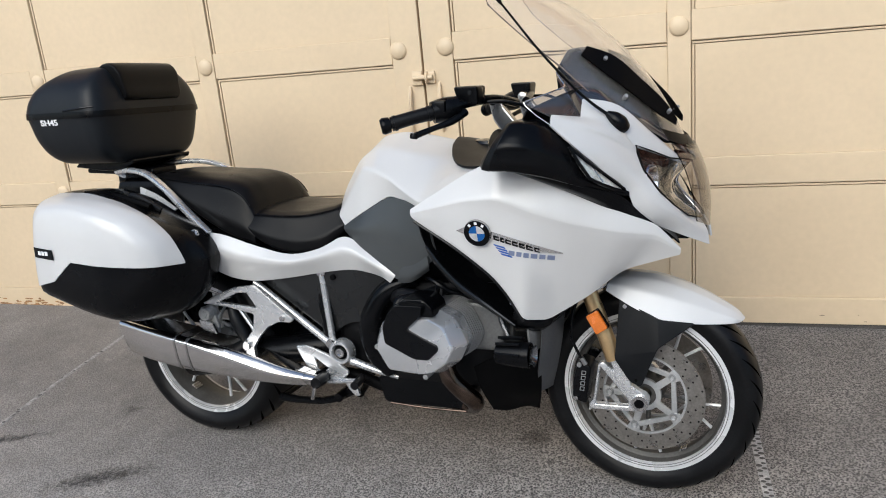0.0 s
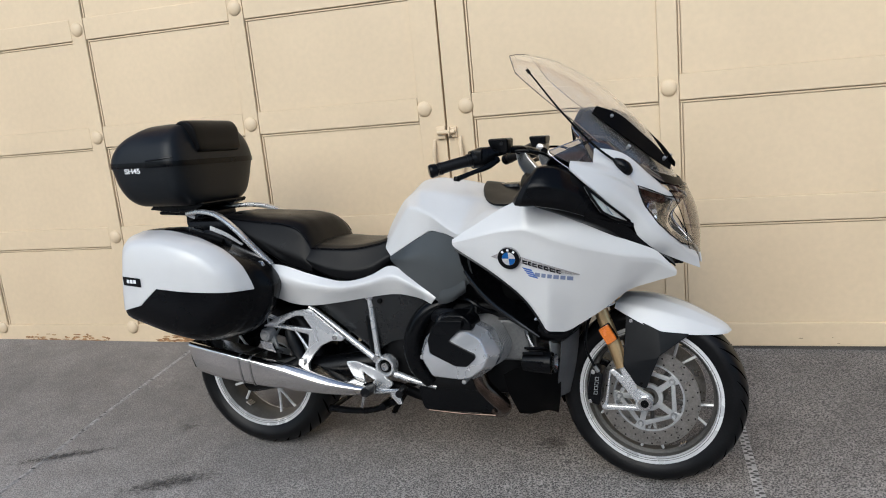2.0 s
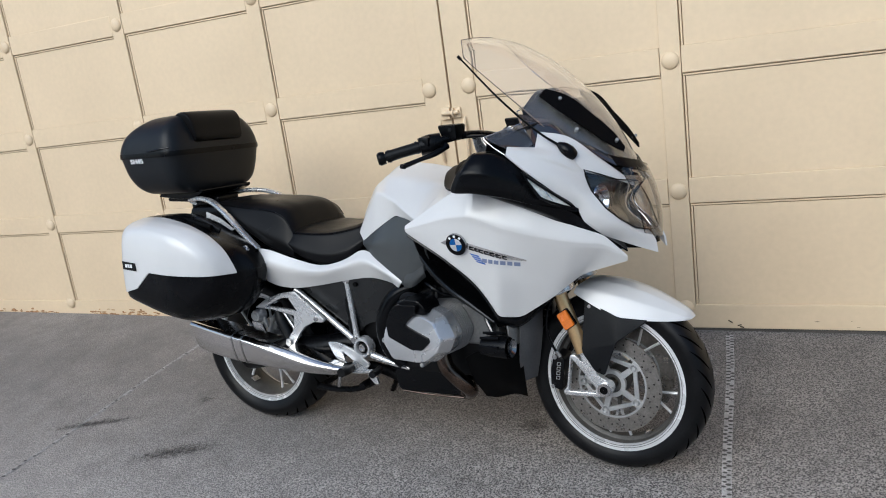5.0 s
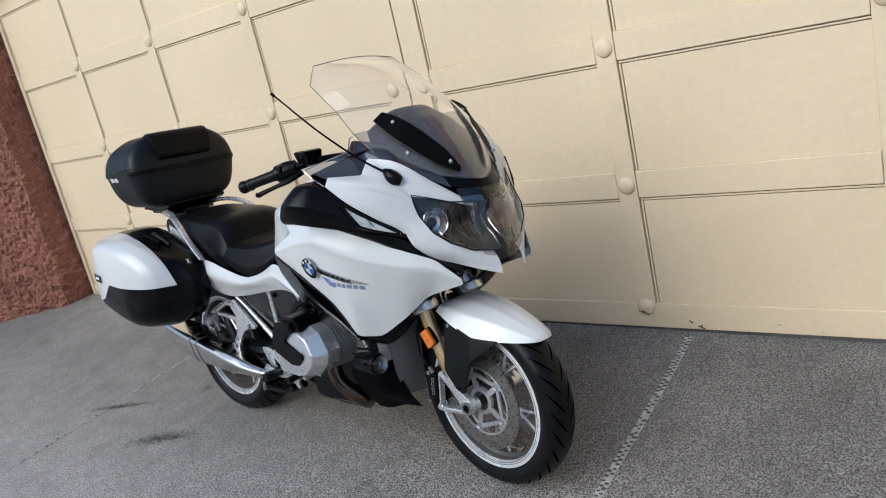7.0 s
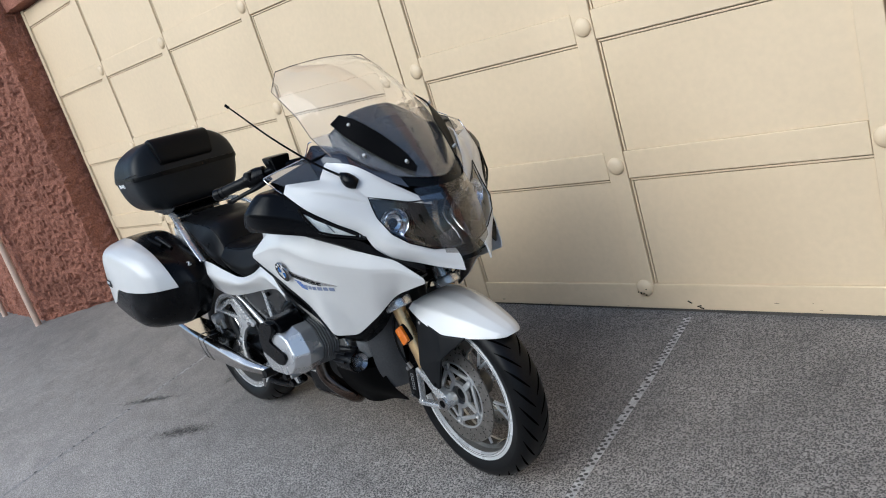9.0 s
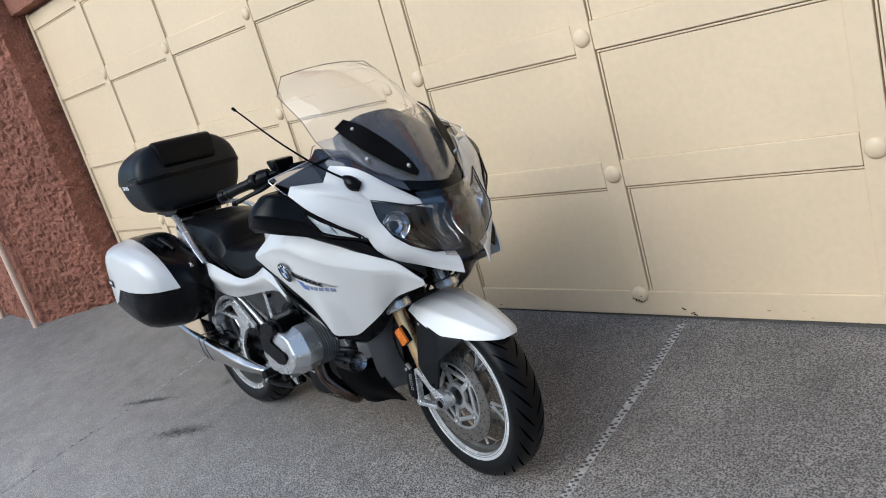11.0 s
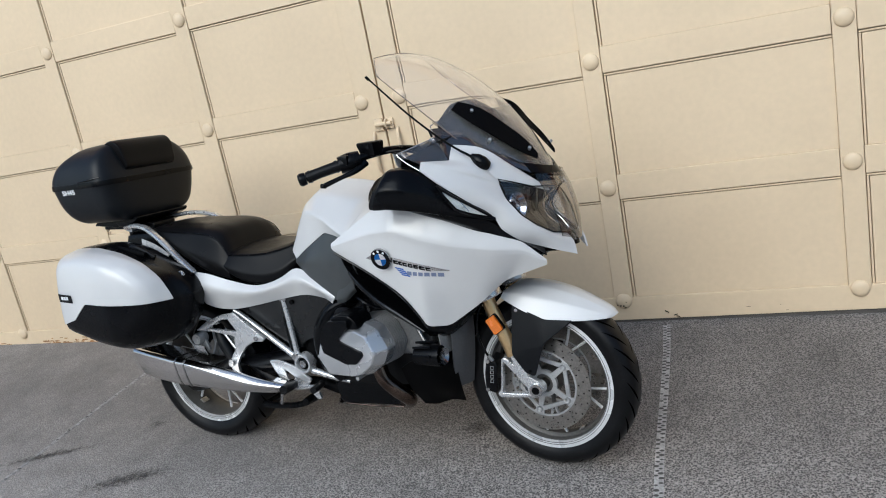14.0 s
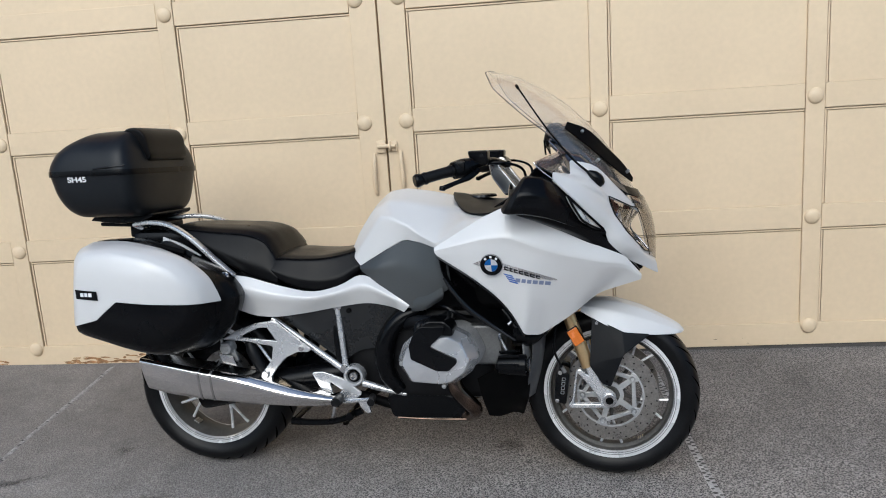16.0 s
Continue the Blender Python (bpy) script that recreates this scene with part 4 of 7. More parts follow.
fair_r, fair_l = pair("side_fairing", panel(FAIRING, 0.004, (0, -1, 0), 0.22, 0.22), WHITE, bike, "white painted side fairing")


def onto(x, z, off=0.0, tree=None):
    """The place on the right flank's skin at X and Z, a little proud of it, and the normal there."""
    loc, nor, _, _ = (tree or FAIR_TREE).ray_cast(Vector((x, -2, z)), Vector((0, 1, 0)))
    if nor.y > 0:
        nor = -nor
    return loc + nor * off, nor


def decal(outlines, off=0.0016, tree=None):
    """Thin raised shapes laid on the right flank."""
    bm = bmesh.new()
    for lp in outlines:
        vs = [bm.verts.new(onto(x, z, off, tree)[0]) for x, z in lp]
        bm.faces.new(vs)
    bmesh.ops.triangulate(bm, faces=[f for f in bm.faces if len(f.verts) > 4])
    outward(bm, (0, -1, 0))
    bmesh.ops.solidify(bm, geom=bm.faces[:], thickness=0.0012)
    return bm


def badge(parent, s):
    """Round enamel badge: dark ring, four quadrants, plain marks in the ring."""
    p, n = onto(1.119, 0.799)
    turn = n.to_track_quat("Z", "Y").to_matrix().to_4x4()
    m = Matrix.Translation(p + n * 0.004) @ turn
    # roll the badge so that its quadrants stand upright
    up = m.to_3x3().inverted() @ Vector((0, 0, 1))
    m = m @ Matrix.Rotation(math.atan2(up.y, up.x) - math.pi / 2, 4, "Z")

    def laid(name, bm, material, par, label=""):
        bm.transform(m)
        return part(name, flip(bm) if s > 0 else bm, material, par, label)
    rim = laid("badge", turned([(0.0, 0.0356), (0.006, 0.0352), (0.0075, 0.0342), (0.0065, 0.0335), (0.0, 0.0335)], (0, 0, 0), "Z", 48), STEEL, parent, "round black, blue and white enamel badge")
    laid("badge_ring", turned([(0.0, 0.0336), (0.0068, 0.0334), (0.0072, 0.0212), (0.0, 0.0210)], (0, 0, 0), "Z", 48), BLACK, rim)
    for k in range(4):
        bm = bmesh.new()
        c = bm.verts.new((0, 0, 0.0072))
        arc = [bm.verts.new((0.0205 * math.cos(a), 0.0205 * math.sin(a), 0.0072)) for a in (k * math.pi / 2 + j * math.pi / 16 for j in range(9))]
        for a, b in zip(arc, arc[1:]):
            bm.faces.new((c, a, b))
        bmesh.ops.solidify(bm, geom=bm.faces[:], thickness=0.002)
        laid("badge_quadrant", bm, BLUE if k % 2 else SIGNWHITE, rim)
    laid("badge_rim", turned([(0.0065, 0.0204), (0.0082, 0.0208), (0.0065, 0.0214)], (0, 0, 0), "Z", 40), CHROME, rim)
    for a in (2.25, 1.57, 0.89):
        bm = block(-0.0035, 0.0035, -0.0035, 0.0035, 0.0070, 0.0078, 0.0008)
        bm.transform(Matrix.Rotation(a - math.pi / 2, 4, "Z") @ Matrix.Translation((0, 0.0273, 0)))
        laid("badge_mark", bm, SIGNWHITE, rim)


SLATEINK = pbr("slate_print", (0.17, 0.20, 0.30), 0.35, var=0.08)


def flank_trim(parent, s):
    """The badge's chrome wing, its row of plain marks, and the blue print below."""
    def put(name, bm, material, label=""):
        return part(name, flip(bm) if s > 0 else bm, material, parent, label)
    put("badge_wing", decal([[(1.060, 0.802), (1.085, 0.792), (1.085, 0.812)], [(1.085, 0.792), (1.112, 0.790), (1.112, 0.818), (1.085, 0.812)]], 0.003), CHROME)
    wing = [[(1.15, 0.803), (1.15, 0.782), (1.20, 0.769), (1.20, 0.786)], [(1.20, 0.786), (1.20, 0.769), (1.25, 0.753), (1.25, 0.768)], [(1.25, 0.768), (1.25, 0.753), (1.29, 0.742), (1.29, 0.752)], [(1.29, 0.752), (1.29, 0.742), (1.318, 0.739), (1.316, 0.742)]]
    put("badge_wing", decal(wing, 0.003), CHROME, "chrome trim strip with plain marks")
    marks = []
    x = 1.158
    for w in (0.013, 0.009, 0.013, 0.013, 0.013, 0.015, 0.012):
        z = 0.794 - (x - 1.15) * 0.335
        for q in (0.0, 0.0075):
            marks.append([(x, z - q), (x, z - q - 0.0026), (x + w, z - q - 0.0026 - w * 0.335), (x + w, z - q - w * 0.335)])
        marks.append([(x, z), (x, z - 0.010), (x + 0.003, z - 0.011), (x + 0.003, z - 0.001)])
        x += w + 0.0032
    put("lettering_bar", decal(marks, 0.0045), DARK)
    flag = []
    for k in range(4):
        z = 0.768 - 0.0080 * k
        xx = 1.154 + 0.005 * k
        flag.append([(xx, z), (xx + 0.004, z - 0.005), (xx + 0.030, z - 0.013), (xx + 0.027, z - 0.0075)])
    letters = []
    x = 1.187
    for w in (0.0145, 0.0125, 0.0125, 0.0145, 0.0135, 0.017):
        z = 0.751 - (x - 1.187) * 0.17
        letters.append([(x + 0.0045, z), (x + 0.0020, z - 0.0120), (x + w + 0.0020, z - 0.0120 - w * 0.17), (x + w + 0.0045, z - w * 0.17)])
        x += w + 0.0045
    put("lettering_bar", decal(letters, 0.0012), SLATEINK, "blue-grey printed bars")
    put("printed_mark", decal(flag, 0.0012), INK, "blue printed mark of plain shapes")


for ob, s in ((fair_r, -1), (fair_l, 1)):
    badge(ob, s)
    flank_trim(ob, s)

# air scoop under the fairing's rear edge
SCOOP = [
    [(0.944, -0.338, 0.836), (0.948, -0.325, 0.815), (0.952, -0.318, 0.795), (0.955, -0.312, 0.770), (0.957, -0.302, 0.750), (0.955, -0.29, 0.745)],
    [(1.000, -0.325, 0.793), (0.996, -0.262, 0.780), (0.990, -0.240, 0.752), (0.984, -0.262, 0.722), (0.980, -0.294, 0.708), (0.972, -0.28, 0.700)],
    [(1.074, -0.308, 0.740), (1.068, -0.215, 0.728), (1.052, -0.190, 0.690), (1.034, -0.222, 0.655), (1.026, -0.272, 0.644), (1.018, -0.26, 0.636)],
    [(1.140, -0.272, 0.678), (1.132, -0.190, 0.668), (1.116, -0.165, 0.632), (1.098, -0.205, 0.602), (1.090, -0.255, 0.590), (1.082, -0.24, 0.582)],
    [(1.196, -0.268, 0.562), (1.190, -0.240, 0.560), (1.182, -0.205, 0.552), (1.178, -0.215, 0.542), (1.176, -0.256, 0.533), (1.17, -0.23, 0.524)],
]
pair("air_scoop", sheet(SCOOP, 34, 22, 0.004), BLACK, bike, "black air scoop")
pair("scoop_lip", tube([q[4] for q in SCOOP], [0.004, 0.008, 0.010, 0.009, 0.004], 10, 30), CHARCOAL, bike)
pair("scoop_lip", tube([(x, y - 0.002, z - 0.004) for x, y, z in (q[-1] for q in FAIRING[:5])], 0.0035, 8, 30), CHARCOAL, bike)
# black lower edge and inner lining behind the fairing
LINING = [
    [(1.17, -0.235, 0.57), (1.165, -0.235, 0.535), (1.16, -0.2, 0.50)],
    [(1.25, -0.200, 0.56), (1.245, -0.205, 0.520), (1.23, -0.18, 0.50)],
    [(1.34, -0.170, 0.62), (1.29, -0.165, 0.56), (1.26, -0.15, 0.52)],
    [(1.44, -0.150, 0.69), (1.40, -0.13, 0.66), (1.36, -0.12, 0.62)],
    [(1.56, -0.135, 0.735), (1.53, -0.11, 0.72), (1.48, -0.10, 0.70)],
]
pair("fairing_lining", sheet(LINING, 24, 10, 0.004), BLACK, bike)

# -- nose: cheeks, brow and chin round the headlamps --
NOSE = [
    [(1.585, -0.074, 0.927), (1.584, -0.073, 0.931), (1.583, -0.072, 0.935)],
    [(1.548, -0.130, 0.952), (1.532, -0.144, 0.990), (1.507, -0.152, 1.020)],
    [(1.512, -0.178, 0.972), (1.478, -0.200, 1.034), (1.432, -0.216, 1.092)],
    [(1.482, -0.212, 0.986), (1.438, -0.240, 1.050), (1.368, -0.248, 1.109)],
    [(1.484, -0.215, 0.972), (1.408, -0.304, 1.026), (1.318, -0.383, 1.055)],
    [(1.491, -0.216, 0.952), (1.440, -0.288, 0.984), (1.372, -0.358, 0.999)],
    [(1.500, -0.216, 0.930), (1.466, -0.264, 0.944), (1.420, -0.308, 0.943)],
    [(1.518, -0.211, 0.903), (1.497, -0.237, 0.898), (1.468, -0.250, 0.884)],
    [(1.536, -0.204, 0.876), (1.514, -0.226, 0.864), (1.482, -0.234, 0.842)],
    [(1.552, -0.188, 0.857), (1.540, -0.202, 0.836), (1.506, -0.208, 0.806)],
    [(1.568, -0.170, 0.838), (1.570, -0.166, 0.812), (1.550, -0.156, 0.776)],
    [(1.592, -0.112, 0.806), (1.606, -0.110, 0.782), (1.604, -0.104, 0.744)],
    [(1.616, -0.052, 0.788), (1.636, -0.054, 0.762), (1.644, -0.056, 0.720)],
]


def nose_panel():
    """Smooth above and below the lamp's rear corner, straight-edged where its rear end is stepped."""
    top, tail = NOSE[3], NOSE[4]
    inner = [Vector(top[0]).lerp(Vector(tail[0]), f) for f in (0.25, 0.35, 0.8)]
    mids = [Vector(top[1]).lerp(Vector(tail[1]), f) + Vector((0.006, -0.006, 0.003)) for f in (0.24, 0.36, 0.86)]
    corners = [(1.362, -0.256, 1.102), (1.366, -0.284, 1.067), (1.318, -0.368, 1.078)]
    key = [top] + [[inner[k], mids[k], corners[k]] for k in range(3)] + [tail]
    key[1] = [Vector(top[0]).lerp(Vector(tail[0]), 0.06), Vector(top[1]).lerp(Vector(tail[1]), 0.06), Vector(corners[0])]
    lines = [crom([np.array(c, float) for c in row], 13) for row in key]
    grid = surface(NOSE[:4], 26, 13)
    grid = [[Vector(c) for c in row] for row in grid]
    for a, b, n in zip(lines, lines[1:], (3, 6, 10, 5)):
        grid += [[Vector(u).lerp(Vector(v), k / n) for u, v in zip(a, b)] for k in range(1, n)] + [[Vector(v) for v in b]]
    grid += [[Vector(c) for c in row] for row in surface(NOSE[4:], 60, 13)][1:]
    # ease the creases of the field between the lamp and the rear end, keeping both edges
    for _ in range(10):
        for i in range(6, 62):
            for j in range(1, 12):
                grid[i][j] = grid[i][j] * 0.5 + (grid[i - 1][j] + grid[i + 1][j] + grid[i][j - 1] + grid[i][j + 1]) * 0.125
    bm = outward(bm_grid(grid), (0.5, -1, 0.3))
    bmesh.ops.solidify(bm, geom=bm.faces[:], thickness=0.005)
    return bm


pair("nose_panel", nose_panel(), WHITE, bike, "white painted nose panel", 50)

# headlamps: a lens flush with the nose, reflectors behind it
LAMP = [
    [(1.481, -0.213, 0.991), (1.500, -0.214, 0.932), (1.537, -0.203, 0.877)],
    [(1.512, -0.178, 0.974), (1.530, -0.178, 0.908), (1.566, -0.171, 0.840)],
    [(1.551, -0.130, 0.951), (1.548, -0.124, 0.882), (1.594, -0.111, 0.804)],
    [(1.590, -0.060, 0.938), (1.552, -0.056, 0.876), (1.618, -0.052, 0.790)],
    [(1.598, -0.018, 0.936), (1.550, -0.014, 0.874), (1.622, -0.014, 0.786)],
]


def shifted(rows, dx, dy, dz):
    return [[(x + dx, y + dy, z + dz) for x, y, z in r] for r in rows]


for ob in pair("headlamp", sheet(LAMP, 20, 16, 0.002, (1, -1, 0)), HEADLENS, bike, "clear headlamp lens with chrome reflectors"):
    ob.visible_shadow = False
    s = -1 if sum(v.co.y for v in ob.data.vertices) < 0 else 1

    def inner(name, bm, material, label=""):
        return part(name, bm if s < 0 else flip(bm), material, ob, label)
    inner("lamp_housing", sheet(shifted(LAMP, -0.055, 0.030, -0.004), 16, 12, 0.003, (1, -1, 0)), COVERDARK)
    ring = [q[0] for q in LAMP[::-1]] + [LAMP[0][1]] + [q[-1] for q in LAMP]
    inner("lamp_rim", tube([(x + 0.002, y - 0.002, z) for x, y, z in ring], 0.0020, 6, smooth=False), BLACK)
    d = Vector((0.96, -0.20, 0.02)).normalized()
    m = Matrix.Translation((1.500, -0.164, 0.898)) @ d.to_track_quat("Z", "Y").to_matrix().to_4x4()
    bm = turned([(0.0, 0.012), (0.002, 0.028), (0.010, 0.036), (0.022, 0.041), (0.024, 0.043), (0.020, 0.045)], (0, 0, -0.008), "Z", 32)
    bm.transform(m)
    inner("lamp_bowl", bm, pbr("lamp_bowl_chrome", (0.72, 0.73, 0.76), 0.06, metal=1.0, var=0.05))
    bm = turned([(0.004, 0.0255), (0.012, 0.022), (0.018, 0.012), (0.020, 0.0005)], (0, 0, -0.004), "Z", 28)
    bm.transform(m)
    inner("projector_lens", bm, LENS)
    # upper shade over the bowl, lower bright shelf, and slanting facets towards the middle
    inner("lamp_shade", sheet([[(1.460, -0.188, 0.968), (1.486, -0.156, 0.958), (1.520, -0.112, 0.942)], [(1.488, -0.186, 0.938), (1.512, -0.150, 0.934), (1.532, -0.108, 0.922)]], 5, 12, 0.003, (1, -1, 1)), COVERDARK)
    inner("lamp_shelf", sheet([[(1.512, -0.188, 0.884), (1.538, -0.158, 0.852), (1.562, -0.116, 0.820)], [(1.470, -0.160, 0.900), (1.498, -0.125, 0.862), (1.525, -0.085, 0.826)]], 5, 12, 0.003, (0, 0, 1)), REFLECT)
    foot = Vector((1.592, -0.040, 0.804))
    # first two facets are dark plastic, painting the dark reflection chrome would show
    for k in range(3):
        a, b = (Vector((1.532, -0.122, 0.940)).lerp(Vector((1.582, -0.030, 0.932)), f) for f in (0.34 * k, 0.34 * k + 0.26))
        back = Vector((-0.016, 0.004, 0))
        la, lb = foot + Vector((-0.010, -0.014, 0)) * (2 - k), foot + Vector((-0.010, -0.014, 0)) * (1.3 - k)
        inner("reflector_facet", sheet([[a, (a + la) / 2 + Vector((-0.028, -0.004, 0)), la], [b + back, (b + lb) / 2 + back + Vector((-0.026, 0, 0)), lb + back]], 4, 10, 0.0015, (1, -1, 0)), REFLECT if k == 2 else COVERDARK)
    inner("facet_edge", tube([(1.594, -0.022, 0.938), (1.556, -0.016, 0.876), (1.598, -0.014, 0.818), (1.618, -0.026, 0.792), (1.604, -0.060, 0.792)], 0.0026, 8, 24), REFLECT)
    inner("brow_reflector", sheet([[(1.566, -0.100, 0.958), (1.594, -0.040, 0.952)], [(1.578, -0.094, 0.938), (1.604, -0.040, 0.934)]], 3, 6, 0.002, (1, -1, 0)), REFLECT)

# centre of the nose between the lamps: dark inset and the smoked guard in front
CENTRE = [
    [(1.548, -0.060, 0.952), (1.572, -0.025, 0.950), (1.578, 0, 0.950)],
    [(1.520, -0.060, 0.890), (1.534, -0.025, 0.888), (1.538, 0, 0.886)],
    [(1.556, -0.060, 0.826), (1.584, -0.025, 0.824), (1.590, 0, 0.822)],
    [(1.585, -0.070, 0.750), (1.612, -0.035, 0.748), (1.624, 0, 0.746)],
]
part("nose_centre", sheet(whole(CENTRE), 18, 17, 0.004, (1, 0, 0)), COVERDARK, bike, "dark middle of the lamp unit")
part("nose_grille", block(1.54, 1.596, -0.05, 0.05, 0.730, 0.752, 0.008), BLACK, bike)
part("nose_tab", sheet([[(1.612, -0.050, 0.754), (1.614, -0.048, 0.742)], [(1.634, 0, 0.757), (1.636, 0, 0.744)], [(1.612, 0.050, 0.754), (1.614, 0.048, 0.742)]], 12, 4, 0.003, (1, 0, 0)), BLACK, bike, "small black tab under the nose")

# -- screen --
SCREEN = [
    [(1.455, -0.182, 1.050), (1.520, -0.120, 1.020), (1.565, -0.055, 0.998), (1.582, 0, 0.990)],
    [(1.385, -0.228, 1.112), (1.468, -0.140, 1.110), (1.512, -0.065, 1.102), (1.527, 0, 1.098)],
    [(1.310, -0.240, 1.186), (1.392, -0.152, 1.195), (1.438, -0.072, 1.200), (1.455, 0, 1.200)],
    [(1.225, -0.216, 1.252), (1.292, -0.156, 1.290), (1.333, -0.075, 1.305), (1.348, 0, 1.308)],
    [(1.128, -0.221, 1.344), (1.180, -0.150, 1.372), (1.206, -0.075, 1.384), (1.214, 0, 1.388)],
    [(1.113, -0.196, 1.374), (1.138, -0.135, 1.394), (1.154, -0.068, 1.403), (1.160, 0, 1.406)],
    [(1.099, -0.171, 1.403), (1.106, -0.115, 1.410), (1.112, -0.058, 1.414), (1.114, 0, 1.416)],
]
EDGE = pbr("screen_edge_tint", (0.16, 0.12, 0.10), 0.2, var=0.1)
screen = part("windscreen", panel(whole(SCREEN), 0.0035, (1, 0, 0.6), 0.42, 0.48), GLASS, bike, "tall clear windscreen")
screen.visible_shadow = False
rim_r = [q[0] for q in SCREEN[1:]]
part("screen_edge", tube(rim_r + SCREEN[-1][1:] + [(x, -y, z) for x, y, z in SCREEN[-1][-2::-1]] + [(x, -y, z) for x, y, z in rim_r[-2::-1]], 0.0013, 6, smooth=False), EDGE, screen)
# the screen's lower part is smoked
TINTED = [[(x - 0.008, y * 0.97, z - 0.004) for x, y, z in q] for q in SCREEN[:3]]
tinted = part("screen_tint", sheet(whole(TINTED), 16, 25, 0.002, (1, 0, 0.6)), SMOKE, screen, "smoked lower part of the windscreen")
tinted.visible_shadow = False
# smoked lower guard in front of the lamps
GUARD = [
    [(1.556, -0.104, 0.982), (1.592, -0.055, 0.978), (1.604, 0, 0.974)],
    [(1.586, -0.100, 0.920), (1.618, -0.052, 0.914), (1.630, 0, 0.910)],
    [(1.606, -0.096, 0.850), (1.632, -0.050, 0.845), (1.642, 0, 0.842)],
    [(1.616, -0.088, 0.784), (1.634, -0.046, 0.770), (1.642, 0, 0.760)],
]
guard = part("lamp_guard", sheet(whole(GUARD), 20, 19, 0.003, (1, 0, 0)), SMOKE, screen, "smoked plastic lamp guard")
guard.visible_shadow = False
LIP = [
    [(1.520, -0.118, 1.026), (1.566, -0.055, 1.005), (1.585, 0, 0.996)],
    [(1.540, -0.112, 0.995), (1.586, -0.052, 0.972), (1.606, 0, 0.962)],
]
part("screen_lip", sheet(whole(LIP), 6, 25, 0.006, (1, 0, 0)), BLACK, bike, "black lip under the windscreen")
STRIP = [
    [(1.345, -0.184, 1.206), (1.352, -0.150, 1.226)],
    [(1.396, -0.180, 1.164), (1.410, -0.138, 1.202)],
    [(1.468, -0.150, 1.102), (1.477, -0.100, 1.138)],
    [(1.522, -0.114, 1.052), (1.531, -0.080, 1.080)],
    [(1.558, -0.080, 1.022), (1.560, -0.072, 1.036)],
]
STRIP = [[(x + 0.005, y - 0.004, z + 0.006) for x, y, z in q] for q in STRIP]
for ob in pair("screen_bracket", sheet(STRIP, 22, 8, 0.004, (0.5, -1, 0.5)), DARK, bike, "black windscreen bracket with screws"):
    s = -1 if sum(v.co.y for v in ob.data.vertices) < 0 else 1
    for x, y, z in ((1.397, -0.156, 1.191), (1.541, -0.092, 1.056), (1.446, -0.164, 1.098)):
        bm = rod((x + 0.001, y + 0.002, z + 0.002), (x + 0.009, y - 0.009, z + 0.010), 0.0050, 12, 0.001)
        part("screw", bm if s < 0 else flip(bm), ALLOY, ob)

# instrument cowl seen through the screen
COWL = [
    [(1.525, -0.140, 1.000), (1.545, -0.08, 0.985), (1.555, 0, 0.980)],
    [(1.436, -0.196, 1.058), (1.475, -0.10, 1.085), (1.485, 0, 1.090)],
    [(1.356, -0.200, 1.118), (1.392, -0.12, 1.172), (1.404, 0, 1.186)],
    [(1.296, -0.168, 1.172), (1.318, -0.075, 1.232), (1.326, 0, 1.236)],
    [(1.278, -0.158, 1.180), (1.284, -0.070, 1.228), (1.288, 0, 1.232)],
    [(1.282, -0.150, 1.128), (1.276, -0.08, 1.150), (1.270, 0, 1.160)],
]
part("instrument_cowl", panel(whole(COWL), 0.006, (0.5, 0, 1), 0.25, 0.3), BLACK, bike, "black instrument cowl behind the screen")
part("dashboard", block(1.25, 1.31, -0.15, 0.15, 1.00, 1.11, 0.015), BLACK, bike)
# smoked quarter panes beside the cowl
QUARTER = [
    [(1.262, -0.399, 1.108), (1.290, -0.386, 1.091), (1.317, -0.371, 1.075)],
    [(1.297, -0.345, 1.122), (1.320, -0.336, 1.096), (1.341, -0.326, 1.070)],
    [(1.332, -0.290, 1.136), (1.350, -0.287, 1.102), (1.366, -0.283, 1.066)],
]
SURROUND = [
    [(1.330, -0.288, 1.137), (1.350, -0.285, 1.102), (1.366, -0.281, 1.068)],
    [(1.300, -0.240, 1.166), (1.340, -0.250, 1.135), (1.366, -0.249, 1.106)],
    [(1.385, -0.190, 1.140), (1.405, -0.210, 1.116), (1.430, -0.216, 1.093)],
    [(1.440, -0.165, 1.085), (1.465, -0.176, 1.064), (1.500, -0.160, 1.026)],
    [(1.530, -0.118, 1.020), (1.538, -0.116, 1.008), (1.548, -0.112, 0.990)],
]
SMOKED = pbr("smoked_plastic", (0.030, 0.032, 0.040), 0.14, coat=0.8, var=0.12, fine=0.05)
pair("screen_surround", panel(SURROUND, 0.004, (0.3, -1, 0.6), 0.2, 0.2), SMOKED, bike, "smoked grey panel beside the windscreen")
for ob in pair("quarter_pane", sheet(QUARTER, 16, 8, 0.003, (0.3, -1, 0.6)), TINT, bike, "smoked side deflector pane"):
    ob.visible_shadow = False
    s = -1 if sum(v.co.y for v in ob.data.vertices) < 0 else 1
    edge = tube([(1.318, -0.386, 1.056), (1.288, -0.396, 1.080), (1.266, -0.402, 1.102), (1.263, -0.400, 1.109), (1.267, -0.394, 1.111), (1.328, -0.296, 1.136), (1.331, -0.288, 1.140), (1.326, -0.280, 1.146), (1.302, -0.250, 1.171), (1.303, -0.245, 1.174), (1.308, -0.240, 1.175)], 0.0017, 8, smooth=False)
    part("pane_edge", edge if s < 0 else flip(edge), CHROME, ob)
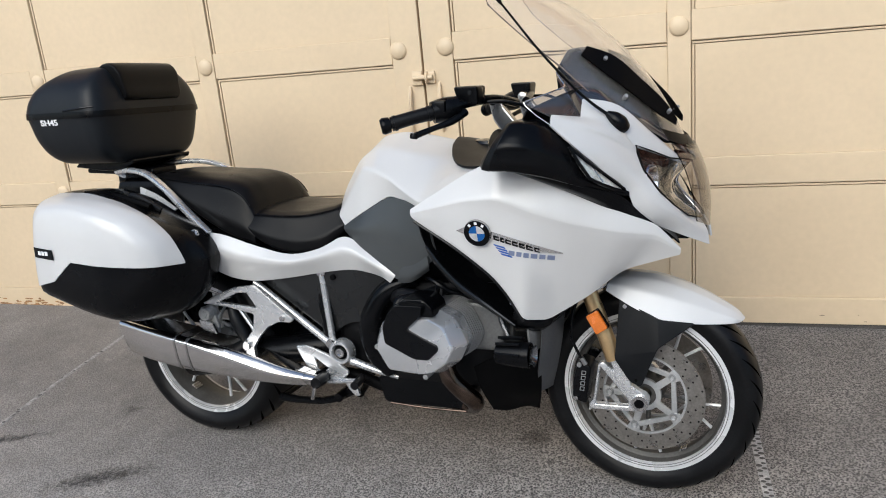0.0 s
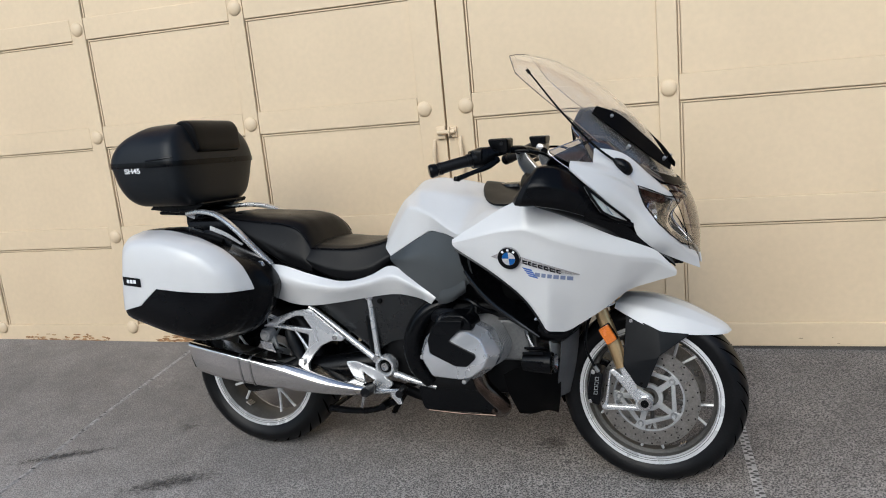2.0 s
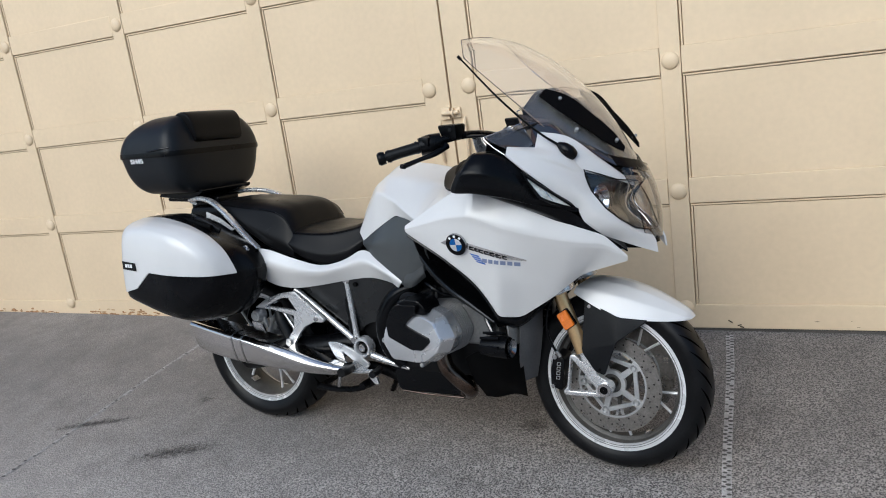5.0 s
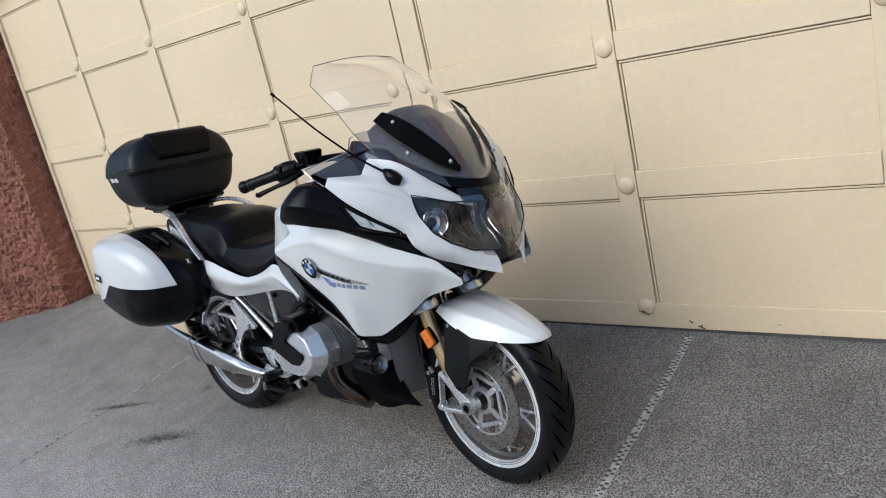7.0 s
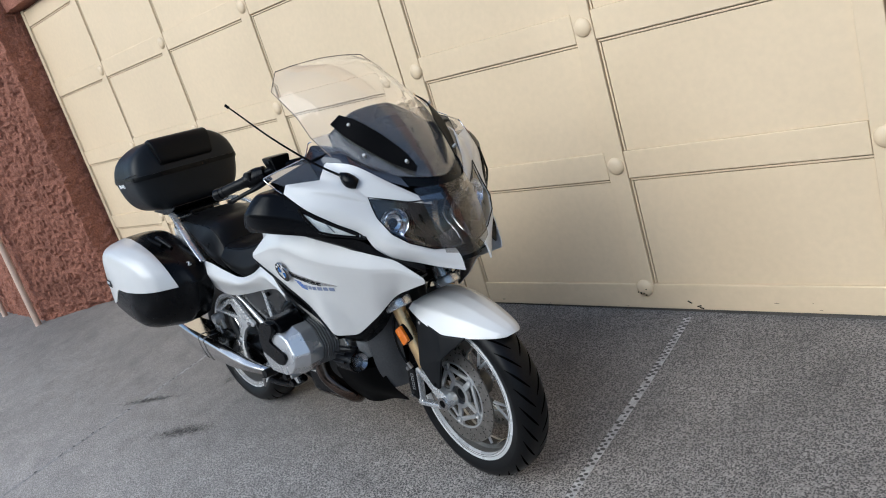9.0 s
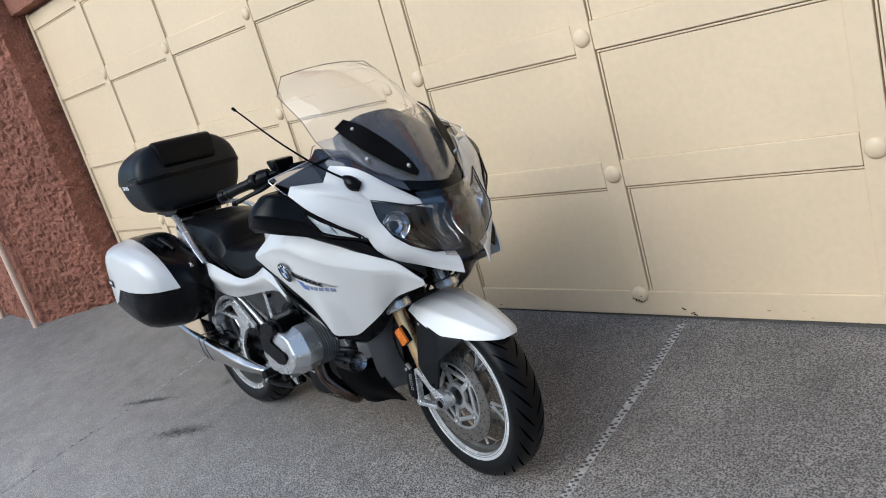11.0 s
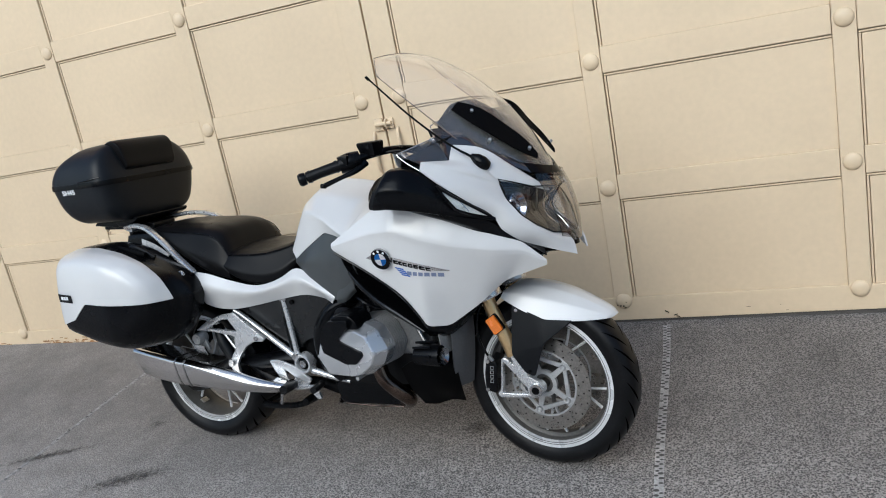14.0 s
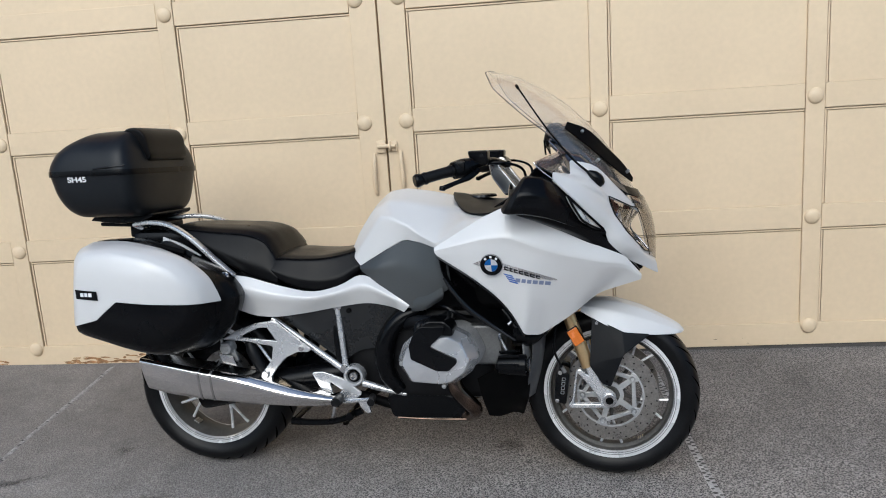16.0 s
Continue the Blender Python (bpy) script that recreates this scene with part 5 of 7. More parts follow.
# inner fairing closing the cockpit
INNER = [
    [(1.262, -0.385, 1.090), (1.20, -0.30, 1.02), (1.12, -0.24, 0.97)],
    [(1.345, -0.270, 1.130), (1.27, -0.22, 1.04), (1.17, -0.16, 0.985)],
    [(1.37, -0.17, 1.14), (1.29, -0.12, 1.07), (1.20, -0.08, 1.0)],
]
pair("cockpit_lining", sheet(INNER, 14, 12, 0.004, (-0.3, 0.3, 1)), BLACKTEX, bike)
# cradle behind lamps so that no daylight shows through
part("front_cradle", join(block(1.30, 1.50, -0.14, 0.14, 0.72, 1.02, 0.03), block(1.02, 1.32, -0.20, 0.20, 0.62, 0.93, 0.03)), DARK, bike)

# -- mirrors --


def mirror_section(x, cy, hy, cz, hz):
    """Cross-section with a ridge along the outer side, a flat top and a tucked-in foot."""
    shape = [(0.90, 0.95), (0.30, 1.0), (-0.52, 1.0), (-0.82, 0.52), (-1.0, 0.10), (-0.98, -0.62), (-0.80, -1.0), (0.30, -1.0), (0.90, -0.92), (1.0, 0.0)]
    ring = bent([*shape[-2:], *shape, *shape[:2]], [2 + i + f for i in range(len(shape)) for f in (-0.30, -0.15, 0.0, 0.15, 0.30)], 0.30)
    lean = 0.030 * max(0, min(1, (1.31 - x) / 0.11))
    return [Vector((x + lean * s, cy + hy * c, cz + hz * s)) for c, s in ring]


MIRROR_SECS = [(1.202, -0.378, 0.080, 1.014, 0.046), (1.208, -0.378, 0.088, 1.014, 0.053), (1.245, -0.376, 0.092, 1.013, 0.056), (1.286, -0.364, 0.088, 1.005, 0.058), (1.330, -0.336, 0.066, 0.982, 0.054),
               (1.374, -0.302, 0.046, 0.948, 0.042), (1.418, -0.268, 0.030, 0.913, 0.027), (1.450, -0.250, 0.016, 0.889, 0.014), (1.472, -0.246, 0.005, 0.879, 0.005)]


def mirror_housing():
    return bm_grid([mirror_section(*q) for q in crom([np.array(q) for q in MIRROR_SECS], 30)], True, True)


def mirror_cap():
    """The rounded rear rim of the housing, parted from it by a seam."""
    secs = [(1.192, 0.062, 0.036), (1.194, 0.076, 0.046), (1.200, 0.086, 0.053), (1.213, 0.0915, 0.0560), (1.216, 0.0905, 0.0555)]
    return bm_grid([mirror_section(x, -0.378, hy, 1.014, hz) for x, hy, hz in secs], True, True)


INDICATOR = [
    [(1.358, -0.372, 1.005), (1.372, -0.366, 0.975), (1.398, -0.350, 0.930)],
    [(1.392, -0.344, 0.968), (1.404, -0.338, 0.944), (1.420, -0.322, 0.912)],
    [(1.428, -0.304, 0.930), (1.436, -0.300, 0.912), (1.443, -0.290, 0.897)],
    [(1.462, -0.264, 0.893), (1.463, -0.264, 0.890), (1.464, -0.264, 0.886)],
]
for ob in pair("mirror", mirror_housing(), BLACK, bike, "black mirror housing with built-in turn signal"):
    s = -1 if sum(v.co.y for v in ob.data.vertices) < 0 else 1
    cap = mirror_cap()
    part("mirror_rim", cap if s < 0 else flip(cap), BLACKTEX, ob)
    lens = sheet(INDICATOR, 16, 8, 0.003, (0.4, -1, 0.2))
    o2 = part("turn_signal", lens if s < 0 else flip(lens), LENS, ob, "clear turn signal lens")
    o2.visible_shadow = False
    back = sheet(shifted(INDICATOR, -0.004, 0.006, -0.001), 16, 8, 0.002, (0.4, -1, 0.2))
    part("signal_reflector", back if s < 0 else flip(back), pbr("signal_chrome", (0.66, 0.66, 0.63), 0.35, metal=0.15, var=0.35, scale=26, fine=0.05), o2)
    edge = [q[0] for q in INDICATOR] + [q[-1] for q in INDICATOR[::-1]] + [INDICATOR[0][1], INDICATOR[0][0]]
    edge = tube([(x + 0.001, y - 0.002, z) for x, y, z in edge], 0.0042, 6, smooth=False)
    part("signal_rim", edge if s < 0 else flip(edge), BLACK, o2)
    for f in (0.38,):
        q = [Vector(a).lerp(Vector(b), f) for a, b in ((INDICATOR[0][0], INDICATOR[-1][0]), (INDICATOR[0][-1], INDICATOR[-1][-1]))]
        rib = tube([q[0] + Vector((-0.002, 0.002, -0.004)), q[1] + Vector((-0.002, 0.002, 0.004))], 0.0016, 6, smooth=False)
        part("signal_rib", rib if s < 0 else flip(rib), REFLECT, o2)
    g = turned([(-0.001, 0.0005), (-0.001, 0.040), (0.001, 0.042)], (0, 0, 0), "X", 24)
    g.transform(Matrix.Translation((1.1905, s * 0.378, 1.012)) @ Matrix.Diagonal((1, 1.75, 0.92, 1)))
    part("mirror_glass", g, CHROME, ob)
ARM = [
    [(1.205, -0.340, 0.958), (1.200, -0.335, 0.950), (1.195, -0.322, 0.945)],
    [(1.260, -0.370, 0.952), (1.258, -0.362, 0.938), (1.252, -0.326, 0.928)],
    [(1.335, -0.356, 0.926), (1.338, -0.346, 0.910), (1.345, -0.306, 0.888)],
    [(1.400, -0.322, 0.902), (1.404, -0.312, 0.885), (1.415, -0.276, 0.852)],
    [(1.458, -0.262, 0.874), (1.464, -0.254, 0.858), (1.482, -0.238, 0.820)],
    [(1.506, -0.212, 0.812), (1.520, -0.208, 0.804), (1.545, -0.196, 0.784)],
    [(1.566, -0.140, 0.765), (1.572, -0.142, 0.757), (1.580, -0.150, 0.742)],
]
pair("mirror_arm", sheet(ARM, 30, 10, 0.004, (0.2, -1, 0)), BLACK, bike, "black trim under the mirror")
VENT = [[(1.50, -0.19, 0.80), (1.51, -0.185, 0.785), (1.52, -0.18, 0.765)], [(1.55, -0.13, 0.772), (1.555, -0.125, 0.760), (1.56, -0.13, 0.748)], [(1.575, -0.085, 0.765), (1.575, -0.08, 0.755), (1.575, -0.085, 0.745)]]
pair("nose_vent", sheet(VENT, 12, 8, 0.003, (0.3, -1, 0)), DARK, bike)

part("cheek_mark", tube([(1.352, -0.343, 1.030), (1.366, -0.331, 1.037)], 0.0018, 6, smooth=False), BLACK, bike)
# aerial on the right cheek
aerial = part("aerial", tube([(1.430, -0.242, 1.062), (1.395, -0.268, 1.092), (1.31, -0.346, 1.196), (1.222, -0.429, 1.332)], [0.0042, 0.0036, 0.0030, 0.0024], 8, 26), BLACK, bike, "thin black whip aerial")
part("aerial_base", tube([(1.458, -0.222, 1.034), (1.447, -0.236, 1.046), (1.434, -0.241, 1.060), (1.420, -0.245, 1.072)], [0.015, 0.021, 0.017, 0.006], 16, 12), BLACK, aerial)
part("aerial_tip", rod((1.226, -0.425, 1.325), (1.220, -0.431, 1.335), 0.0045, 8), BLACK, aerial)

# -- tank and its grey flank --
TANK = [
    [(0.634, -0.150, 0.772), (0.604, -0.128, 0.800), (0.584, -0.075, 0.820), (0.574, 0, 0.828)],
    [(0.664, -0.160, 0.790), (0.640, -0.140, 0.846), (0.614, -0.085, 0.878), (0.604, 0, 0.886)],
    [(0.711, -0.174, 0.816), (0.718, -0.172, 0.945), (0.672, -0.098, 0.958), (0.660, 0, 0.972)],
    [(0.760, -0.182, 0.843), (0.768, -0.194, 0.938), (0.736, -0.112, 0.994), (0.714, 0, 1.022)],
    [(0.806, -0.192, 0.866), (0.818, -0.209, 0.916), (0.794, -0.124, 0.992), (0.777, 0, 1.032)],
    [(0.868, -0.216, 0.856), (0.868, -0.228, 0.882), (0.866, -0.138, 0.978), (0.860, 0, 1.021)],
    [(0.930, -0.254, 0.838), (0.928, -0.258, 0.856), (0.940, -0.150, 0.968), (0.940, 0, 1.003)],
    [(1.010, -0.312, 0.880), (1.010, -0.262, 0.930), (1.010, -0.172, 0.966), (1.010, 0, 0.984)],
    [(1.095, -0.318, 0.930), (1.095, -0.276, 0.938), (1.090, -0.180, 0.950), (1.085, 0, 0.965)],
]
part("fuel_tank", panel(whole(TANK), 0.005, (0, 0, 1), 0.26, 0.14), WHITE, bike, "white painted fuel tank", 60)
PADTOP = [
    [(0.952, -0.02, 1.008), (0.950, 0, 1.009)], [(0.975, -0.120, 0.992), (0.972, 0, 1.006)], [(1.042, -0.232, 0.952), (1.035, 0, 0.994)],
    [(1.10, -0.255, 0.952), (1.10, 0, 0.982)], [(1.16, -0.26, 0.968), (1.16, 0, 0.985)], [(1.24, -0.25, 1.00), (1.24, 0, 1.01)],
]
part("tank_cover", sheet(whole(PADTOP), 26, 21, 0.006, (0, 0, 1)), BLACKTEX, bike, "black tank top cover")
part("fuel_cap", turned([(0.0, 0.052), (0.008, 0.050), (0.010, 0.044), (0.010, 0.0005)], (1.05, 0, 0.990), "Z", 36), CHARCOAL, bike, "round dark fuel cap")
FLANK = [
    [(0.630, -0.150, 0.770), (0.634, -0.156, 0.762), (0.638, -0.156, 0.754)],
    [(0.711, -0.173, 0.814), (0.702, -0.192, 0.768), (0.690, -0.182, 0.722)],
    [(0.804, -0.191, 0.864), (0.786, -0.206, 0.775), (0.762, -0.200, 0.672)],
    [(0.866, -0.215, 0.855), (0.850, -0.228, 0.755), (0.822, -0.208, 0.626)],
    [(0.930, -0.255, 0.836), (0.922, -0.262, 0.750), (0.898, -0.240, 0.660)],
    [(0.965, -0.300, 0.818), (0.972, -0.290, 0.760), (0.975, -0.272, 0.715)],
]
pair("tank_flank", panel(FLANK, 0.004, (0, -1, 0), 0.25, 0.25), GREY, bike, "grey satin tank side panel")
CREASE = [[(0.835, -0.214, 0.668), (0.828, -0.216, 0.640), (0.820, -0.205, 0.620)], [(0.890, -0.246, 0.684), (0.884, -0.248, 0.655), (0.872, -0.232, 0.630)], [(0.945, -0.272, 0.715), (0.948, -0.272, 0.690), (0.94, -0.25, 0.670)]]
pair("flank_lip", sheet(CREASE, 14, 8, 0.004), GREY, bike)

# -- seats --


def cushion(secs, n=30):
    """Seat from stations: X, crown height, half width and height of the upper edge, the same of the lower edge."""
    rings = []
    for x, zc, wt, zt, wl, zl in crom([np.array(q) for q in secs], n):
        half = [(0, zc), (wt * 0.45, zc - 0.002), (wt * 0.8, zt + (zc - zt) * 0.55), (wt, zt - 0.004), (wt + (wl - wt) * 0.45, zt + (zl - zt) * 0.35), (wl, zl + (zt - zl) * 0.3), (wl - 0.004, zl), (wl - 0.03, zl - 0.012), (0, zl - 0.012)]
        fine = bent(half, bends(len(half), 0.3), 0.3)
        ring = [Vector((x, -y, z)) for y, z in fine] + [Vector((x, y, z)) for y, z in fine[-2:0:-1]]
        rings.append(ring)
    return bm_grid(rings, True, True)


RIDER = [(0.282, 0.800, 0.150, 0.792, 0.172, 0.776), (0.300, 0.815, 0.160, 0.802, 0.182, 0.760), (0.340, 0.822, 0.166, 0.806, 0.189, 0.735), (0.42, 0.815, 0.166, 0.803, 0.191, 0.702), (0.50, 0.815, 0.156, 0.803, 0.186, 0.692),
         (0.57, 0.826, 0.136, 0.813, 0.172, 0.708), (0.615, 0.838, 0.115, 0.822, 0.150, 0.742), (0.632, 0.832, 0.105, 0.815, 0.142, 0.760)]
PILLION = [(-0.112, 0.918, 0.105, 0.914, 0.118, 0.908), (-0.09, 0.927, 0.120, 0.919, 0.135, 0.906), (-0.02, 0.931, 0.140, 0.915, 0.156, 0.880), (0.07, 0.928, 0.150, 0.906, 0.173, 0.836), (0.15, 0.924, 0.155, 0.899, 0.182, 0.790),
           (0.225, 0.919, 0.160, 0.890, 0.187, 0.752), (0.270, 0.908, 0.163, 0.876, 0.188, 0.735), (0.292, 0.896, 0.164, 0.862, 0.188, 0.729), (0.318, 0.858, 0.164, 0.828, 0.188, 0.722), (0.338, 0.812, 0.164, 0.792, 0.187, 0.718)]
rider = part("rider_seat", cushion(RIDER), LEATHER, bike, "black vinyl rider's seat")
pillion = part("pillion_seat", cushion(PILLION), LEATHER, bike, "black vinyl pillion seat")
# seams of the covers
for sgn in (-1, 1):
    part("seam", tube([(x, sgn * (wt + 0.001), zt - 0.003) for x, zc, wt, zt, wl, zl in RIDER[1:-1]], 0.0018, 6, 30), BLACK, rider)
    part("seam", tube([(x, sgn * (wt + 0.001), zt - 0.003) for x, zc, wt, zt, wl, zl in PILLION[1:-1]], 0.0018, 6, 30), BLACK, pillion)

# -- tail --
TAIL = [
    [(0.182, -0.198, 0.752), (0.186, -0.228, 0.706), (0.190, -0.186, 0.622)],
    [(0.237, -0.200, 0.746), (0.240, -0.228, 0.698), (0.240, -0.180, 0.602)],
    [(0.330, -0.196, 0.716), (0.326, -0.222, 0.678), (0.320, -0.174, 0.594)],
    [(0.463, -0.194, 0.685), (0.455, -0.216, 0.664), (0.440, -0.170, 0.610)],
    [(0.564, -0.184, 0.706), (0.562, -0.208, 0.684), (0.560, -0.164, 0.631)],
    [(0.643, -0.164, 0.752), (0.652, -0.204, 0.716), (0.660, -0.166, 0.645)],
    [(0.735, -0.192, 0.696), (0.741, -0.210, 0.676), (0.748, -0.172, 0.630)],
    [(0.822, -0.206, 0.650), (0.812, -0.210, 0.636), (0.794, -0.200, 0.617)],
]
pair("tail_panel", panel(TAIL, 0.004, (0, -1, 0), 0.42, 0.3), WHITE, bike, "white painted tail side panel")
part("tail_core", join(block(-0.20, 0.60, -0.13, 0.13, 0.62, 0.76, 0.03), block(-0.26, 0.10, -0.12, 0.12, 0.72, 0.91, 0.03)), BLACK, bike, "black under-seat body")
part("tail_lamp", block(-0.30, -0.262, -0.09, 0.09, 0.80, 0.86, 0.012), pbr("red_lamp", (0.4, 0.02, 0.02), 0.2, coat=0.5), bike)
# grab rails
RAILPTS = [(-0.240, -0.112, 0.934), (-0.150, -0.144, 0.942), (-0.070, -0.167, 0.932), (0.020, -0.190, 0.888), (0.105, -0.202, 0.818), (0.185, -0.208, 0.752)]


def flat_bar(P, wide, thin, n=36):
    pts = [Vector(p) for p in crom(P, n)]
    rings = []
    for i, p in enumerate(pts):
        d = (pts[min(i + 1, n - 1)] - pts[max(i - 1, 0)]).normalized()
        a = d.cross(Vector((0, 1, 0))).normalized()
        b = d.cross(a)
        rings.append([p + a * thin * math.copysign(abs(math.sin(w)) ** 0.7, math.sin(w)) + b * wide * math.copysign(abs(math.cos(w)) ** 0.7, math.cos(w)) for w in (2 * math.pi * k / 14 for k in range(14))])
    return bm_grid(rings, True, True)


pair("grab_rail", flat_bar(RAILPTS, 0.014, 0.009), SILVER, bike, "silver pillion grab rail")
part("rail_bridge", flat_bar([(-0.225, -0.118, 0.926), (-0.235, 0, 0.930), (-0.225, 0.118, 0.926)], 0.02, 0.008), SILVER, bike)
PLATEF = [[(-0.094, -0.176, 0.892), (-0.098, -0.178, 0.850)], [(-0.02, -0.182, 0.866), (-0.03, -0.184, 0.826)], [(0.056, -0.190, 0.824), (0.022, -0.190, 0.804)]]
pair("rail_infill", sheet(PLATEF, 10, 5, 0.004), RIM, bike)

def ring_curve(P, n):
    """n points round a closed smooth outline."""
    k = len(P)
    Q = crom([*P[-3:], *P, *P[:4]], (k + 6) * 8 + 1)
    seg = Q[24:24 + k * 8]
    return [seg[int(i * len(seg) / n)] for i in range(n)]


# -- rack and top case --
rack = part("luggage_rack", join(plate(rounded([(-0.42, 0.953), (-0.30, 0.940), (-0.22, 0.942), (-0.165, 0.962), (-0.16, 0.976), (-0.22, 0.968), (-0.40, 0.970)], 0.008), -0.12, 0.16, 0.004),
                                 plate(rounded([(-0.40, 0.930), (-0.22, 0.922), (-0.16, 0.938), (-0.40, 0.944)], 0.006), -0.09, 0.12, 0.003),
                                 block(-0.30, -0.14, -0.06, 0.06, 0.88, 0.94, 0.01)), BLACK, bike, "black luggage rack")
CASE_SECS = [(0.966, -0.465, -0.200, 0.125), (0.972, -0.490, -0.185, 0.160), (1.000, -0.524, -0.172, 0.195), (1.050, -0.552, -0.166, 0.218), (1.100, -0.566, -0.160, 0.228), (1.128, -0.572, -0.157, 0.232),
             (1.145, -0.571, -0.158, 0.231), (1.185, -0.552, -0.166, 0.224), (1.222, -0.510, -0.180, 0.206), (1.250, -0.458, -0.192, 0.178), (1.270, -0.405, -0.205, 0.145), (1.279, -0.350, -0.225, 0.09)]
CASE_Y = 0.012


def case_skin(grow=0.0, z0=0.0, z1=9.0, n=56, steps=44):
    rings = []
    for z, xa, xb, hy in crom([np.array(q) for q in CASE_SECS], steps):
        if not z0 <= z <= z1:
            continue
        xa, hy = xb + (xa - xb) * 0.925, hy * 1.10
        cx, hx = (xa + xb) / 2, (xb - xa) / 2 + grow
        ring = []
        for k in range(n):
            a = 2 * math.pi * k / n
            c, s = math.cos(a), math.sin(a)
            e = 0.42 if c < 0 else 0.25
            x = hx * math.copysign(abs(c) ** e, c)
            y = (hy + grow) * math.copysign(abs(s) ** 0.55, s) * (1.0 + 0.06 * c)
            ring.append(Vector((cx + x, CASE_Y + y, z + (grow * 0.9 if z > 1.2 else 0))))
        rings.append(ring)
    return bm_grid(rings, True, True)


case = part("top_case", case_skin(0.0, 0.0, 1.130), CASE, bike, "black ribbed plastic top case, lid closed")
part("lid", case_skin(0.0025, 1.134, 9.0), CASE, case, "black plastic lid")
part("seam_strip", case_skin(0.0042, 1.120, 1.142, 56, 160), BLACK, case)


def backrest_pad():
    """Cushion over the lid's front and top, narrower at its foot."""
    bm = bmesh.new()
    prof = [(-0.246, 1.262), (-0.240, 1.282), (-0.215, 1.290), (-0.180, 1.284), (-0.160, 1.262), (-0.150, 1.215), (-0.146, 1.182), (-0.152, 1.172), (-0.20, 1.168), (-0.26, 1.24)]
    ring = ring_curve(prof, 40)
    rings = []
    for t, k in ((-1.0, 0.80), (-0.985, 0.92), (-0.93, 0.985), (-0.6, 1.0), (0, 1.0), (0.6, 1.0), (0.93, 0.985), (0.985, 0.92), (1.0, 0.80)):
        row = []
        for x, z in ring:
            half = 0.130 + (z - 1.17) / 0.12 * 0.012
            row.append(Vector((-0.205 + (x + 0.205) * k, CASE_Y - 0.005 + t * half, 1.225 + (z - 1.225) * k)))
        rings.append(row)
    return bm_grid(rings, True, True, bm)


part("backrest", backrest_pad(), LEATHER, case, "padded black backrest")


def lettering(text, size, m, material, parent, name="lettering"):
    cu = bpy.data.curves.new("text", "FONT")
    cu.body, cu.size, cu.extrude, cu.space_character = text, size, 0.0006, 1.0
    cu.offset = 0.0007
    tmp = bpy.data.objects.new("tmp_text", cu)
    scene.collection.objects.link(tmp)
    me = bpy.data.meshes.new_from_object(tmp.evaluated_get(bpy.context.evaluated_depsgraph_get()))
    bpy.data.objects.remove(tmp)
    me.transform(m)
    me.materials.clear()
    me.materials.append(material)
    ob = new(name, me)
    ob.parent = parent
    return ob


CASE_TREE = BVHTree.FromBMesh(case_skin(0.0, 0.0, 1.130))
loc, nor = onto(-0.372, 1.112, 0.002, CASE_TREE)
dirx = Vector((0, 0, 1)).cross(nor).normalized()
mt = Matrix((dirx, nor.cross(dirx), nor)).transposed().to_4x4()
mt.translation = loc
lettering("SH45", 0.031, mt @ Matrix.Translation((-0.038, -0.010, 0)) @ Matrix.Diagonal((1.15, 0.85, 1, 1)), SIGNWHITE, case)

LID_TREE = BVHTree.FromBMesh(case_skin(0.0042))
strip = [onto(x, 1.146 + 0.003 * k, 0.002, LID_TREE)[0] for k, x in enumerate((-0.300, -0.262, -0.224, -0.186))]
part("latch_strip", tube(strip, [0.0022, 0.0030, 0.0030, 0.0022], 8, 14), CHARCOAL, case, "slim glossy latch strip")

# -- panniers --
P_MID = [(-0.312, 0.876), (-0.284, 0.900), (-0.12, 0.902), (0.00, 0.868), (0.09, 0.820), (0.190, 0.768), (0.245, 0.695), (0.212, 0.600), (0.135, 0.520), (0.02, 0.492), (-0.10, 0.516), (-0.225, 0.553), (-0.333, 0.590), (-0.328, 0.66), (-0.318, 0.76)]
P_OUT = [(-0.298, 0.862), (-0.270, 0.886), (-0.12, 0.892), (0.02, 0.872), (0.105, 0.836), (0.168, 0.772), (0.186, 0.700), (0.160, 0.610), (0.10, 0.540), (0.01, 0.514), (-0.09, 0.530), (-0.21, 0.562), (-0.326, 0.592), (-0.320, 0.66), (-0.308, 0.76)]
P_FACE = [(-0.232, 0.815), (-0.20, 0.842), (-0.11, 0.850), (0.00, 0.828), (0.060, 0.798), (0.098, 0.755), (0.108, 0.705), (0.090, 0.640), (0.04, 0.592), (-0.03, 0.578), (-0.10, 0.590), (-0.175, 0.610), (-0.248, 0.634), (-0.252, 0.68), (-0.248, 0.75)]


def corner_ring(P):
    """A closed outline with tight round corners, four places to each corner."""
    P = [(x if x > -0.1 else -0.1 + (x + 0.1) * 0.885, z) for x, z in P]
    k = len(P)
    Q = bent([*P[-2:], *P, *P[:2]], [2 + i + f for i in range(k) for f in (-0.28, 0.0, 0.28, 0.5)], 0.28)
    return Q


